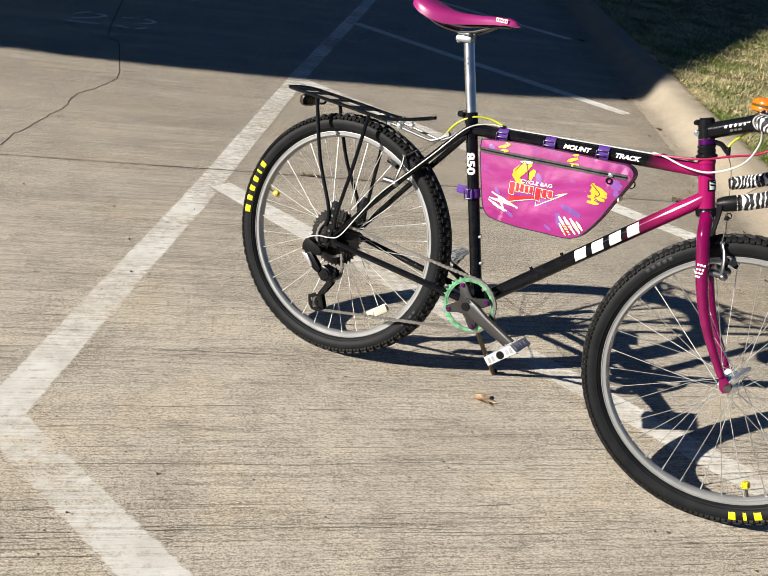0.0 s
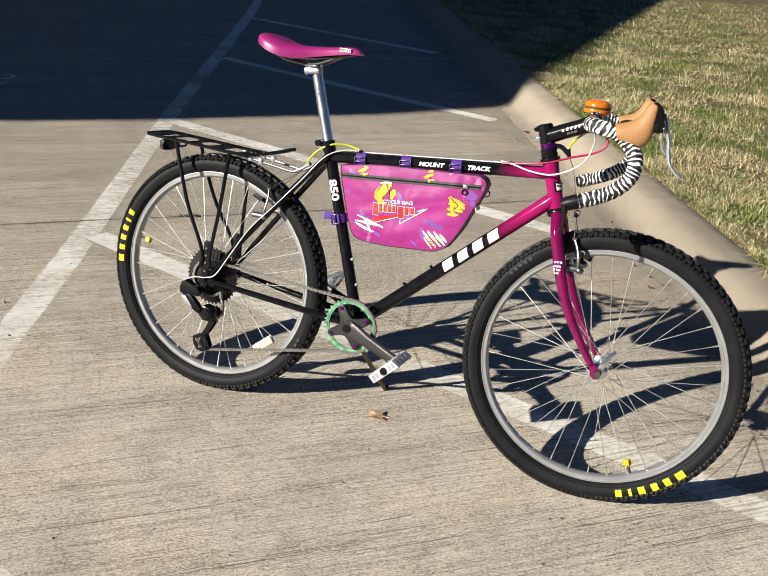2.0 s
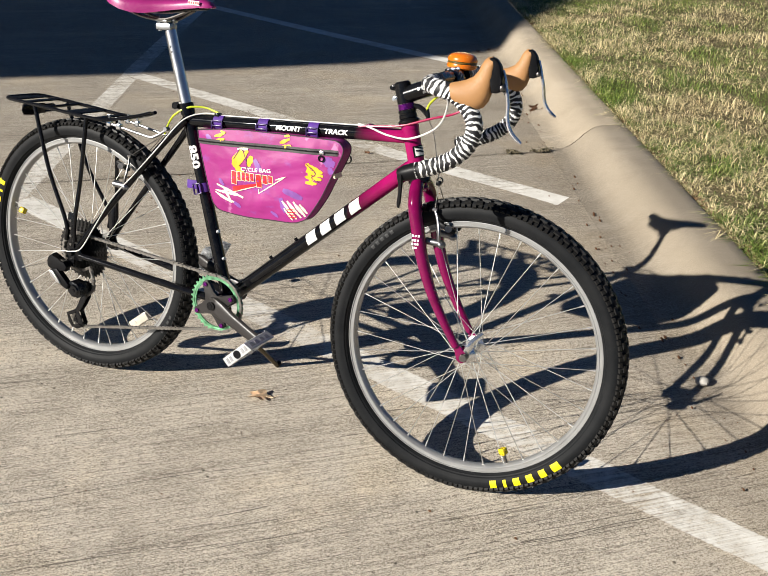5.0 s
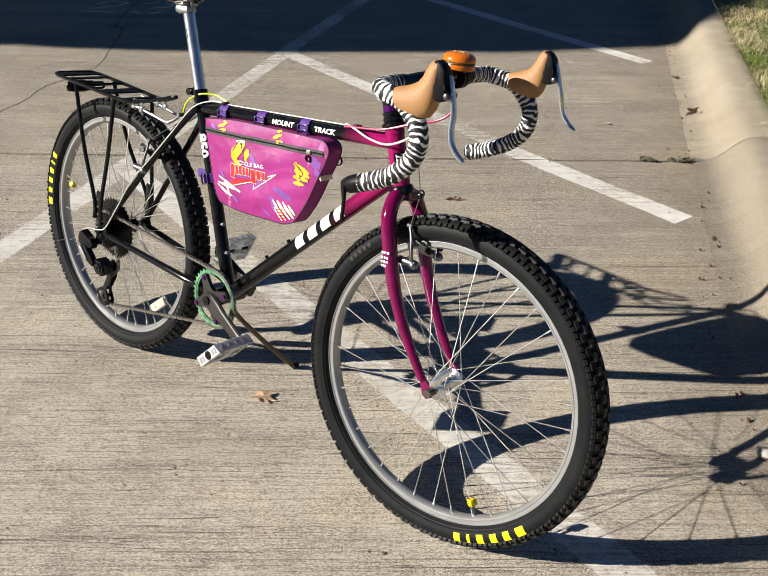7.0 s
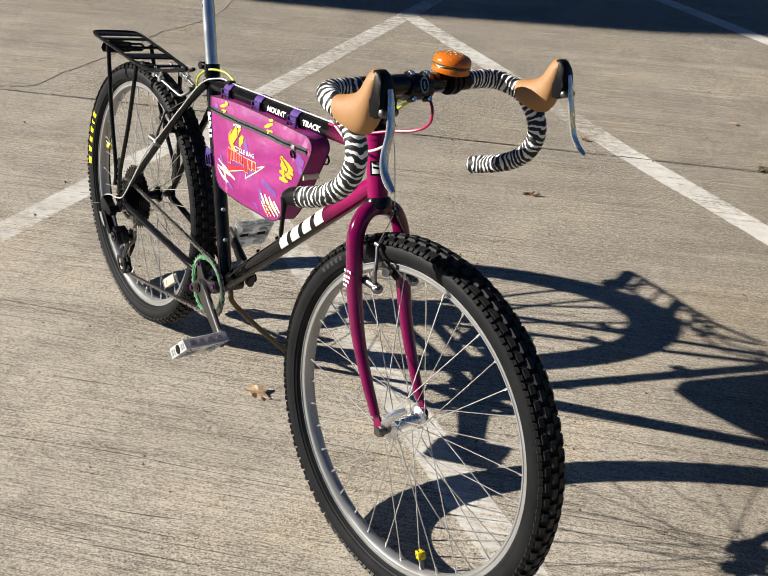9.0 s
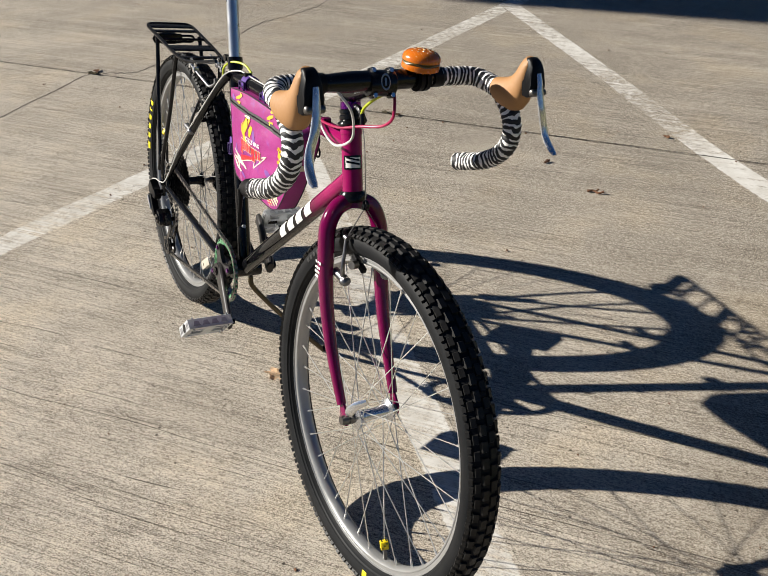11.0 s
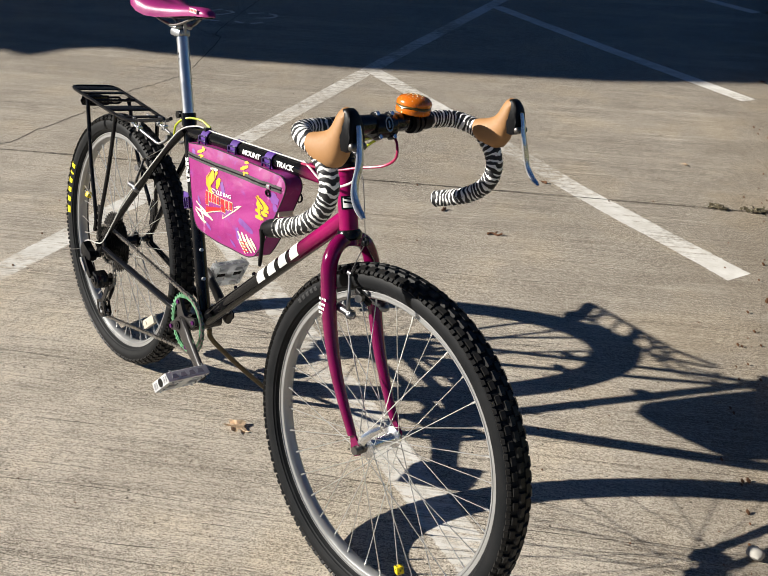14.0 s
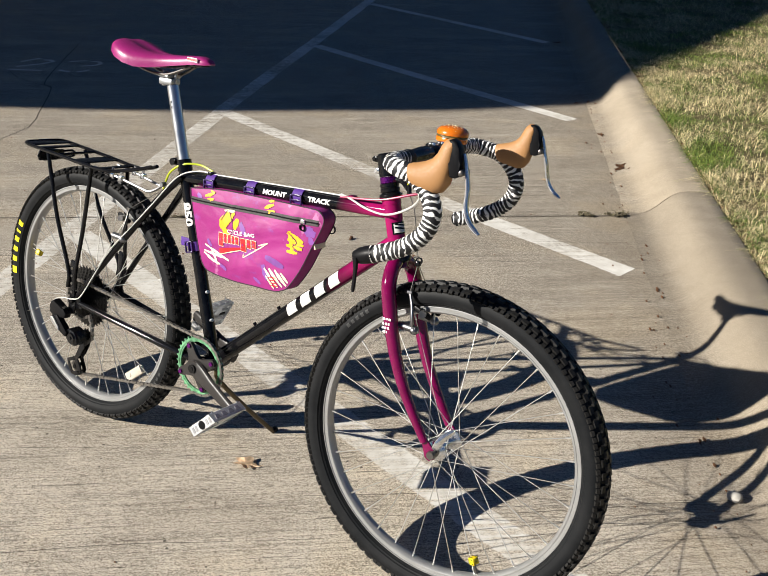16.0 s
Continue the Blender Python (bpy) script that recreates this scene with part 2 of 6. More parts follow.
    c = n.mix(n.math('MULTIPLY', lines, 0.74), c, (0.065, 0.052, 0.040))
    # dirt washed against the curb
    foot = n.add("ShaderNodeVectorMath", {0: co, 1: (0.887, 0.462, 0.0)}, operation='DOT_PRODUCT').outputs["Value"]
    foot = n.math('ADD', foot, n.math('MULTIPLY', n.math('SUBTRACT', n.noise(co, 3.5, 5, 0.65), 0.5), 0.9))
    c = n.mix(n.maprange(foot, 1.25, 1.78, 0, 0.42), c, (0.20, 0.158, 0.108))
    tint = n.noise(co, 2.6, 4, 0.55)
    c = n.mix(n.maprange(tint, 0.50, 0.66, 0, 1.0), c, n.mix(1.0, c, (0.90, 0.895, 0.89), 'MULTIPLY'))
    c = n.mix(n.maprange(tint, 0.50, 0.36, 0, 1.0), c, n.mix(1.0, c, (1.07, 1.04, 0.985), 'MULTIPLY'))
    c = n.mix(1.0, c, (0.905, 0.896, 0.883), 'MULTIPLY')
    h = n.math('SUBTRACT', n.math('MULTIPLY', fine, -0.7), n.math('MULTIPLY', lines, 1.0))
    h = n.math('SUBTRACT', n.math('SUBTRACT', h, n.math('MULTIPLY', pit, 0.8)), n.math('MULTIPLY', ridge, 0.5))
    return c, h, broom, mid


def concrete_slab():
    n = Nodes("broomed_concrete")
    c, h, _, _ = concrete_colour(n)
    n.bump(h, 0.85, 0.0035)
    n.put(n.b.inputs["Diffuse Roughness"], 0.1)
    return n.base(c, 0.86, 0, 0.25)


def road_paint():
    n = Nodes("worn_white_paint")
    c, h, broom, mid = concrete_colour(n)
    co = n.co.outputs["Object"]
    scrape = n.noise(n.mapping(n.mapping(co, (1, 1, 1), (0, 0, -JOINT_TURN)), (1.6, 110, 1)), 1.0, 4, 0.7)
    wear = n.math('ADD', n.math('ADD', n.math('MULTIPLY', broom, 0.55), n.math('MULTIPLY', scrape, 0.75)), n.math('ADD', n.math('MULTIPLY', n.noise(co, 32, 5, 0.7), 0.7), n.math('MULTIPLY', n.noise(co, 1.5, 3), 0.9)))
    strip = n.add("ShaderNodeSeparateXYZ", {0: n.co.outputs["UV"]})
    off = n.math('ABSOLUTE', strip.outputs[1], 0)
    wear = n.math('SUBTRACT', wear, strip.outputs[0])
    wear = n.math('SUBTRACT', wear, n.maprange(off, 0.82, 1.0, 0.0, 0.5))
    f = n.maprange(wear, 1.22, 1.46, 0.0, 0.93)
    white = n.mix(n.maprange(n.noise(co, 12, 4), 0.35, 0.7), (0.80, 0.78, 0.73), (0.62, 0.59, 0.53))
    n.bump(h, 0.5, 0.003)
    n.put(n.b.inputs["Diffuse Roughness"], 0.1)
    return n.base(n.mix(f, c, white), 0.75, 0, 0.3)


def curb_concrete():
    """Tan curb concrete, finely scored across its run, that takes on the lot's grey towards its foot."""
    n = Nodes("smooth_tan_concrete")
    co = n.co.outputs["Object"]
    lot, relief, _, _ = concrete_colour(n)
    big, fine = n.noise(co, 2.2, 5, 0.6), n.noise(co, 300, 3, 0.7)
    scored = n.noise(n.mapping(n.mapping(co, (1, 1, 1), (0, 0, 1.091)), (130, 5, 14)), 1.0, 4, 0.65)
    c = n.mix(n.maprange(big, 0.3, 0.7), (0.275, 0.230, 0.170), (0.37, 0.314, 0.240))
    c = n.mix(n.maprange(scored, 0.52, 0.70, 0, 0.32), c, (0.24, 0.195, 0.142))
    c = n.mix(n.maprange(n.noise(co, 9, 6, 0.7), 0.45, 0.65, 0, 0.5), c, (0.25, 0.208, 0.158))
    c = n.mix(n.maprange(fine, 0.52, 0.64, 0, 0.6), c, (0.17, 0.135, 0.10))
    c = n.mix(n.maprange(fine, 0.46, 0.38, 0, 0.45), c, (0.55, 0.49, 0.40))
    up = n.add("ShaderNodeVectorMath", {0: co, 1: (0.887, 0.462, 0.0)}, operation='DOT_PRODUCT').outputs["Value"]
    up = n.math('ADD', up, n.math('MULTIPLY', n.math('SUBTRACT', n.noise(co, 5, 5, 0.65), 0.5), 0.16))
    c = n.mix(n.maprange(up, 1.72, 1.87), lot, c)
    n.bump(n.math('ADD', fine, n.math('MULTIPLY', scored, 0.5)), 0.3, 0.002)
    return n.base(c, 0.85, 0, 0.25)


def grass_blades():
    n = Nodes("grass_blades")
    co = n.co.outputs["Object"]
    rnd = n.add("ShaderNodeNewGeometry").outputs["Random Per Island"]
    patch = n.noise(co, 2.4, 5, 0.65, 0.4)
    f = n.math('ADD', n.math('MULTIPLY', patch, 1.7), n.math('MULTIPLY', rnd, 0.36))
    green = n.mix(rnd, (0.055, 0.105, 0.016), (0.28, 0.35, 0.070))
    straw = n.mix(rnd, (0.32, 0.25, 0.115), (0.82, 0.70, 0.42))
    return n.base(n.mix(n.maprange(f, 0.93, 1.13), green, straw), 0.6, 0, 0.25)


def soil():
    n = Nodes("dry_thatch_soil")
    co = n.co.outputs["Object"]
    c = n.mix(n.maprange(n.noise(co, 6, 6, 0.7), 0.35, 0.65), (0.085, 0.064, 0.034), (0.20, 0.158, 0.084))
    c = n.mix(n.maprange(n.noise(co, 160, 3, 0.7), 0.45, 0.65, 0, 0.6), c, (0.06, 0.06, 0.025))
    n.bump(n.noise(co, 120, 4, 0.7), 0.8, 0.01)
    return n.base(c, 0.9, 0, 0.2)


def frame_paint():
    """Black at the back, fading to magenta round the head tube."""
    n = Nodes("fade_frame_paint")
    co = n.co.outputs["Object"]
    sep = n.add("ShaderNodeSeparateXYZ", {0: co})
    x = n.math('ADD', sep.outputs[0], n.math('MULTIPLY', n.noise(co, 40, 3), 0.012))
    black = n.mix(n.maprange(n.noise(co, 60, 4), 0.4, 0.7), (0.004, 0.004, 0.005), (0.009, 0.009, 0.010))
    pink = n.mix(n.maprange(n.noise(co, 30, 4), 0.4, 0.7), (0.28, 0.006, 0.088), (0.22, 0.005, 0.070))
    chips = n.maprange(n.noise(co, 300, 2, 0.8), 0.74, 0.77, 0, 0.6)
    c = n.mix(chips, n.mix(n.maprange(x, 0.750, 0.835), black, pink), (0.2, 0.17, 0.16))
    return n.base(c, n.maprange(n.noise(co, 25, 4), 0.35, 0.7, 0.05, 0.10), 0, 0.2, 0.15)


def fork_paint():
    n = Nodes("magenta_fork_paint")
    co = n.co.outputs["Object"]
    c = n.mix(n.maprange(n.noise(co, 30, 4), 0.4, 0.7), (0.165, 0.002, 0.056), (0.120, 0.0015, 0.040))
    c = n.mix(n.maprange(n.noise(co, 260, 3, 0.8), 0.72, 0.76, 0, 0.7), c, (0.5, 0.3, 0.33))
    return n.base(c, n.maprange(n.noise(co, 25, 4), 0.35, 0.7, 0.08, 0.16), 0, 0.4, 0.4)


def zebra_tape():
    n = Nodes("zebra_bar_tape")
    uv = n.co.outputs["UV"]
    co = n.co.outputs["Object"]
    warp = n.noise(co, 26, 2, 0.5)
    sep = n.add("ShaderNodeSeparateXYZ", {0: uv})
    u = n.math('ADD', n.math('ADD', n.math('MULTIPLY', sep.outputs[0], 104.0), sep.outputs[1]), n.math('MULTIPLY', warp, 3.0))
    wave = n.math('SINE', n.math('MULTIPLY', u, 6.2832), 0)
    wave = n.math('ADD', wave, n.math('MULTIPLY', n.math('SUBTRACT', n.noise(n.mapping(co, (1, 1, 1)), 82, 3, 0.62), 0.5), 5.2))
    f = n.maprange(wave, 0.22, 0.42)
    ring = n.math('FRACT', n.math('ADD', n.math('MULTIPLY', sep.outputs[0], 42.0), n.math('MULTIPLY', sep.outputs[1], 1.0)), 0)
    n.bump(n.math('ADD', n.maprange(ring, 0, 0.12), n.math('MULTIPLY', n.noise(co, 600, 2), 0.2)), 0.5, 0.0015)
    return n.base(n.mix(f, (0.010, 0.010, 0.012), (0.80, 0.79, 0.77)), 0.6)


def bag_cloth():
    n = Nodes("pink_print_cloth")
    co = n.co.outputs["Object"]
    c = n.mix(n.maprange(n.noise(co, 9, 4), 0.3, 0.7), (0.25, 0.014, 0.140), (0.33, 0.026, 0.195))
    smear = n.maprange(n.noise(n.mapping(co, (1, 1, 1.6), (0, 0.5, 0)), 12, 6, 0.68), 0.56, 0.66, 0, 0.60)
    c = n.mix(smear, c, (0.225, 0.065, 0.31))
    c = n.mix(n.maprange(n.noise(co, 26, 3), 0.66, 0.72, 0, 0.4), c, (0.66, 0.30, 0.52))
    weave = n.noise(co, 900, 2, 0.6)
    crease = n.noise(n.mapping(co, (1, 1, 2.2), (0, 0.6, 0)), 14, 2, 0.5, 0.4)
    n.bump(n.math('ADD', n.math('MULTIPLY', weave, 0.12), crease), 0.40, 0.006)
    return n.base(c, 0.52, 0, 0.35)


def brushed(name, col, rough=0.25, metal=1.0):
    n = Nodes(name)
    co = n.co.outputs["Object"]
    c = n.mix(n.maprange(n.noise(co, 40, 4), 0.35, 0.7), col, tuple(v * 0.88 for v in col))
    n.bump(n.noise(co, 700, 2), 0.04, 0.0005)
    return n.base(c, n.maprange(n.noise(co, 30, 3), 0.3, 0.7, rough * 0.88, rough * 1.15), metal)


def tyre_rubber():
    n = Nodes("black_tyre_rubber")
    co = n.co.outputs["Object"]
    c = n.mix(n.maprange(n.noise(co, 18, 5, 0.65), 0.35, 0.7), (0.006, 0.0068, 0.008), (0.013, 0.0135, 0.0145))
    c = n.mix(n.maprange(n.noise(co, 240, 3, 0.7), 0.6, 0.8, 0, 0.3), c, (0.035, 0.032, 0.028))
    n.bump(n.noise(co, 400, 3), 0.12, 0.001)
    return n.base(c, 0.58, 0, 0.15)


CONCRETE, PAINT, CURB = concrete_slab(), road_paint(), curb_concrete()
GRASS, SOIL = grass_blades(), soil()
FRAME, FORK, TAPE, CLOTH, RUBBER = frame_paint(), fork_paint(), zebra_tape(), bag_cloth(), tyre_rubber()
RIM = worn("rim_aluminium", (0.37, 0.37, 0.365), 0.40, 0.6, vary=0.06, scale=6, bump=0.0)
TREAD = worn("dusty_tread_rubber", (0.014, 0.0135, 0.013), 0.5, vary=0.5, scale=120, bump=0.1, spec=0.22)
SPOKE = brushed("spoke_steel", (0.80, 0.79, 0.76), 0.42)
SPROCKET = brushed("black_sprocket_steel", (0.055, 0.053, 0.052), 0.36)
ALU, CHROME, STEEL = brushed("brushed_aluminium", (0.42, 0.43, 0.44), 0.46), brushed("polished_alloy", (0.76, 0.77, 0.78), 0.20, 0.88), brushed("dark_steel", (0.18, 0.17, 0.16), 0.38)
SATIN = brushed("satin_post_alloy", (0.74, 0.74, 0.74), 0.30)
LEVER = brushed("polished_lever_alloy", (0.80, 0.82, 0.85), 0.24, 0.75)
BOSS = brushed("grey_cast_alloy", (0.26, 0.26, 0.27), 0.40)
CHAIN = brushed("oiled_chain_steel", (0.33, 0.31, 0.285), 0.36)
BLACK = worn("black_alloy", (0.007, 0.007, 0.008), 0.18, vary=0.4, bump=0.0, spec=0.3)
BLACK_PLASTIC = worn("black_plastic", (0.006, 0.006, 0.007), 0.40, vary=0.4, bump=0.02, spec=0.15)
CRANK = worn("grey_anodised_crank", (0.028, 0.025, 0.024), 0.38, 0.0, spec=0.35)
SADDLE = worn("magenta_vinyl", (0.29, 0.018, 0.14), 0.36, vary=0.12, bump=0.08)
GREEN = worn("mint_anodised", (0.19, 0.46, 0.25), 0.34, 0.5, vary=0.55, scale=260)
GUM = worn("gum_rubber", (0.37, 0.188, 0.070), 0.6, vary=0.14, bump=0.06)
ORANGE = worn("orange_enamel", (0.72, 0.17, 0.008), 0.22, vary=0.2, coat=0.5)
YELLOW = worn("yellow_plastic", (0.80, 0.60, 0.01), 0.4, vary=0.12)
WHITE_INK = worn("white_ink", (0.82, 0.81, 0.78), 0.5, vary=0.08)
YELLOW_INK = worn("yellow_ink", (0.78, 0.66, 0.0), 0.6, vary=0.1)
AMBER_INK = worn("amber_print", (0.82, 0.44, 0.01), 0.55, vary=0.15)
CREAM_INK = worn("cream_print", (0.82, 0.76, 0.50), 0.55, vary=0.12)
RED_INK = worn("red_print", (0.66, 0.015, 0.02), 0.5, vary=0.15)
PURPLE = worn("purple_webbing", (0.075, 0.018, 0.23), 0.7, vary=0.25, bump=0.3, scale=200)
PURPLE_DARK = worn("dark_purple_plastic", (0.028, 0.009, 0.085), 0.3, vary=0.2)
PURPLE_ALLOY = worn("purple_anodised", (0.16, 0.012, 0.20), 0.25, 0.8)
ZIP = worn("grey_zip_tape", (0.055, 0.048, 0.05), 0.7, vary=0.3, bump=0.4, scale=250)
PIPING = worn("dark_piping", (0.03, 0.014, 0.022), 0.6)
HOUSING_WHITE = worn("white_cable_housing", (0.60, 0.59, 0.56), 0.4)
HOUSING_RED = worn("red_cable_housing", (0.36, 0.008, 0.07), 0.35)
HOUSING_LIME = worn("lime_cable_housing", (0.52, 0.60, 0.02), 0.4)
SLOT = worn("pale_grey_plastic", (0.34, 0.34, 0.35), 0.35, vary=0.3, scale=200)
BELL_BAND = worn("olive_brown_enamel", (0.13, 0.085, 0.012), 0.35, vary=0.4)
SEED = worn("pale_seed_enamel", (0.80, 0.62, 0.30), 0.3, vary=0.2)
PURPLE_INK = worn("purple_print", (0.22, 0.07, 0.33), 0.5, vary=0.3, scale=120)
FAINT_INK = worn("faint_grey_print", (0.030, 0.030, 0.031), 0.5, vary=0.3)
DARK_INK = worn("dark_print", (0.10, 0.02, 0.06), 0.5)
REFLECTOR = worn("clear_reflector_plastic", (0.62, 0.57, 0.48), 0.2, vary=0.25)
LEAF = worn("dead_leaf", (0.74, 0.56, 0.38), 0.8, vary=0.45, scale=300, bump=0.3)
LEAF_DARK = worn("dark_dead_leaf", (0.16, 0.075, 0.035), 0.8, vary=0.5, scale=300, bump=0.3)
def dry_litter():
    n = Nodes("dry_litter")
    rnd = n.add("ShaderNodeNewGeometry").outputs["Random Per Island"]
    return n.base(n.mix(rnd, (0.10, 0.052, 0.024), (0.36, 0.24, 0.13)), 0.85, 0, 0.2)


LITTER = dry_litter()
WEED = worn("dry_weed", (0.135, 0.112, 0.065), 0.9, vary=0.4, scale=300)
CRACK = worn("crack_dirt", (0.055, 0.043, 0.033), 0.95, vary=0.4, scale=200)


def see_through(m, glow_colour, share):
    """Lets some daylight through a plastic."""
    t = m.node_tree
    glow = t.nodes.new("ShaderNodeBsdfTranslucent")
    glow.inputs[0].default_value = (*glow_colour, 1)
    both = t.nodes.new("ShaderNodeMixShader")
    both.inputs[0].default_value = share
    t.links.new(t.nodes["Principled BSDF"].outputs[0], both.inputs[1])
    t.links.new(glow.outputs[0], both.inputs[2])
    t.links.new(both.outputs[0], t.nodes["Material Output"].inputs[0])
    return m


SMOKE = see_through(worn("grey_smoky_plastic", (0.36, 0.37, 0.38), 0.25, vary=0.3), (0.78, 0.79, 0.80), 0.65)
WHITE = see_through(worn("white_plastic", (0.66, 0.67, 0.67), 0.35, vary=0.25, scale=120), (0.75, 0.75, 0.74), 0.25)
PEBBLE = worn("pale_pebble", (0.42, 0.40, 0.36), 0.8, vary=0.2)
# pale so that the added wall bounces light into the shade it casts
BOUNCE_RENDER = worn("bounce_wall_render", (0.62, 0.61, 0.58), 0.9, vary=0.15, scale=8)
TAIL_LAMP = worn("dark_brown_plastic", (0.035, 0.020, 0.014), 0.4)
KICK = worn("bronze_black_rod", (0.085, 0.062, 0.03), 0.35, 0.5)

# ---- ground ----
ALONG, ACROSS = V((0.462, -0.887, 0)), V((0.887, 0.462, 0))  # the curb's run, and from the lot to the lawn
FOOT, LAWN = 1.785, 2.048
J0, JD = V((-2.372, -0.160, 0)), V((3.07, 2.68, 0)).normalized()  # the joint between two slabs
JN = V((-JD.y, JD.x, 0))


def at(along, across, z=0.0):
    return ALONG * along + ACROSS * across + V((0, 0, z))


def slab(name, side):
    """One concrete slab on one side of the joint, 0.18 m thick, with a rounded arris along the joint."""
    bm = bmesh.new()
    prof = [(0.0028, -0.18), (0.0028, -0.006), (0.0036, -0.002), (0.0058, 0.0), (60.0, 0.0)]
    rows = [[bm.verts.new(J0 + JD * s + JN * side * w + V((0, 0, z))) for w, z in prof] for s in (-60, -8, -4, 0, 4, 8, 60)]
    for a, b in zip(rows, rows[1:]):
        for i in range(len(prof) - 1): bm.faces.new((a[i], b[i], b[i + 1], a[i + 1]))
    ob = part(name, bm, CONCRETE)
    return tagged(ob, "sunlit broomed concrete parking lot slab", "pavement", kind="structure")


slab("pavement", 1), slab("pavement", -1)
# dirt packed into the joint, a little uneven
bm = bmesh.new()
row = []
for i in range(420):
    p = J0 + JD * (-4.0 + i * 0.0196)
    h = 0.0023 + 0.0014 * noise.noise(V((p.x * 25, p.y * 25, 8)))
    j = 0.0010 * noise.noise(V((p.x * 12, p.y * 12, 3)))
    row.append((bm.verts.new(p + JN * (h + j) + V((0, 0, 0.0020))), bm.verts.new(p - JN * (h - j) + V((0, 0, 0.0020)))))
for (a, b), (c, e) in zip(row, row[1:]): bm.faces.new((a, b, e, c))
tagged(part("pavement_joint", bm, CRACK), "dark dirt packed into the straight slab joint", "joint", kind="structure")
bm = bmesh.new()
bmesh.ops.create_grid(bm, x_segments=2, y_segments=2, size=400, matrix=Matrix.Translation((0, 0, -0.19)))
tagged(part("ground", bm, CRACK), "dark earth under the concrete slabs", "ground", kind="structure")

# rolled curb
bm = bmesh.new()
prof = [(FOOT - 0.10, 0.0006), (FOOT - 0.045, 0.0045), (FOOT - 0.015, 0.011), (FOOT + 0.012, 0.024), (FOOT + 0.040, 0.048), (FOOT + 0.070, 0.080), (FOOT + 0.098, 0.104), (FOOT + 0.125, 0.119), (FOOT + 0.16, 0.127),
        (FOOT + 0.21, 0.131), (LAWN - 0.012, 0.132), (LAWN - 0.003, 0.127), (LAWN, 0.11), (LAWN, -0.1)]
JOINT_AT = 0.684 * ALONG.x + 2.543 * ALONG.y
for lo, hi in ((-60, JOINT_AT - 0.0035), (JOINT_AT + 0.0035, 60)):
    rows = [[bm.verts.new(at(s, d, z + (-0.006 if abs(s - JOINT_AT) < 0.004 else 0))) for d, z in prof] for s in ((lo, hi - 0.01, hi) if hi < 60 else (lo, lo + 0.01, hi))]
    for a, b in zip(rows, rows[1:]):
        for i in range(len(prof) - 1): bm.faces.new((a[i], b[i], b[i + 1], a[i + 1]))
tagged(part("curb", bm, CURB), "smooth rolled tan concrete curb beside the lawn", "curb", kind="structure")

# lawn: soil sheet and blades
bm = bmesh.new()
rows = [[bm.verts.new(at(s, LAWN + 0.002 + w, 0.118 + 0.012 * noise.noise(V((s * 2, w * 2, 0))) * min(1, w) + (0.0 if w < 12 else 0.02))) for w in (0, .15, .4, .8, 1.2, 1.7, 2.3, 3, 4, 6, 12, 300)] for s in [-300, -40] + [-14 + 0.5 * i for i in range(40)] + [40, 300]]
for a, b in zip(rows, rows[1:]):
    for i in range(len(a) - 1): bm.faces.new((a[i], b[i], b[i + 1], a[i + 1]))
tagged(part("lawn_soil", bm, SOIL), "dry thatchy soil under patchy lawn", "ground", kind="structure")

rng = np.random.default_rng(7)
N = 330000
s = rng.uniform(-12.5, 1.6, N)
w = 7.5 * rng.random(N) ** 1.7
keep = rng.random(N) < np.clip(0.35 + 0.65 * (s + 12.5) / 9.0, 0.3, 1.0)
s, w = s[keep], w[keep]
N = len(s)
al, ac = np.array(ALONG), np.array(ACROSS)
base = s[:, None] * al + (LAWN + 0.008 + w)[:, None] * ac
clump = np.array([noise.noise(V((p[0] * 3.1, p[1] * 3.1, 0.0))) + 0.6 * noise.noise(V((p[0] * 11, p[1] * 11, 4.0))) for p in base])
base[:, 2] = 0.112
ang, lean = rng.uniform(0, 2 * np.pi, N), rng.uniform(0.5, 2.3, N)
hgt = rng.uniform(0.020, 0.058, N) * np.clip(1 + 0.8 * clump, 0.3, 2)
wid = rng.uniform(0.0009, 0.0023, N)
d = np.stack([np.cos(ang), np.sin(ang), 0 * ang], 1)
sd = np.stack([-np.sin(ang), np.cos(ang), 0 * ang], 1)
up = np.array([0, 0, 1.0])
p1 = base + d * (hgt * lean * 0.42)[:, None] + up * (hgt * (0.75 - 0.16 * lean))[:, None]
p2 = base + d * (hgt * lean * 1.1)[:, None] + up * (hgt * (1.0 - 0.36 * lean))[:, None]
verts = np.stack([base - sd * wid[:, None], base + sd * wid[:, None], p1 + sd * (wid * 0.8)[:, None], p1 - sd * (wid * 0.8)[:, None], p2], 1).reshape(-1, 3)
k = 5 * np.arange(N)
quads = np.stack([k, k + 1, k + 2, k + 3], 1).tolist()
tris = np.stack([k + 3, k + 2, k + 4], 1).tolist()
me = bpy.data.meshes.new("grass")
me.from_pydata(verts.tolist(), [], quads + tris)
me.materials.append(GRASS)
tagged(new("grass", me), "patchy lawn of green and straw-dry grass blades", "grass", kind="stuff")


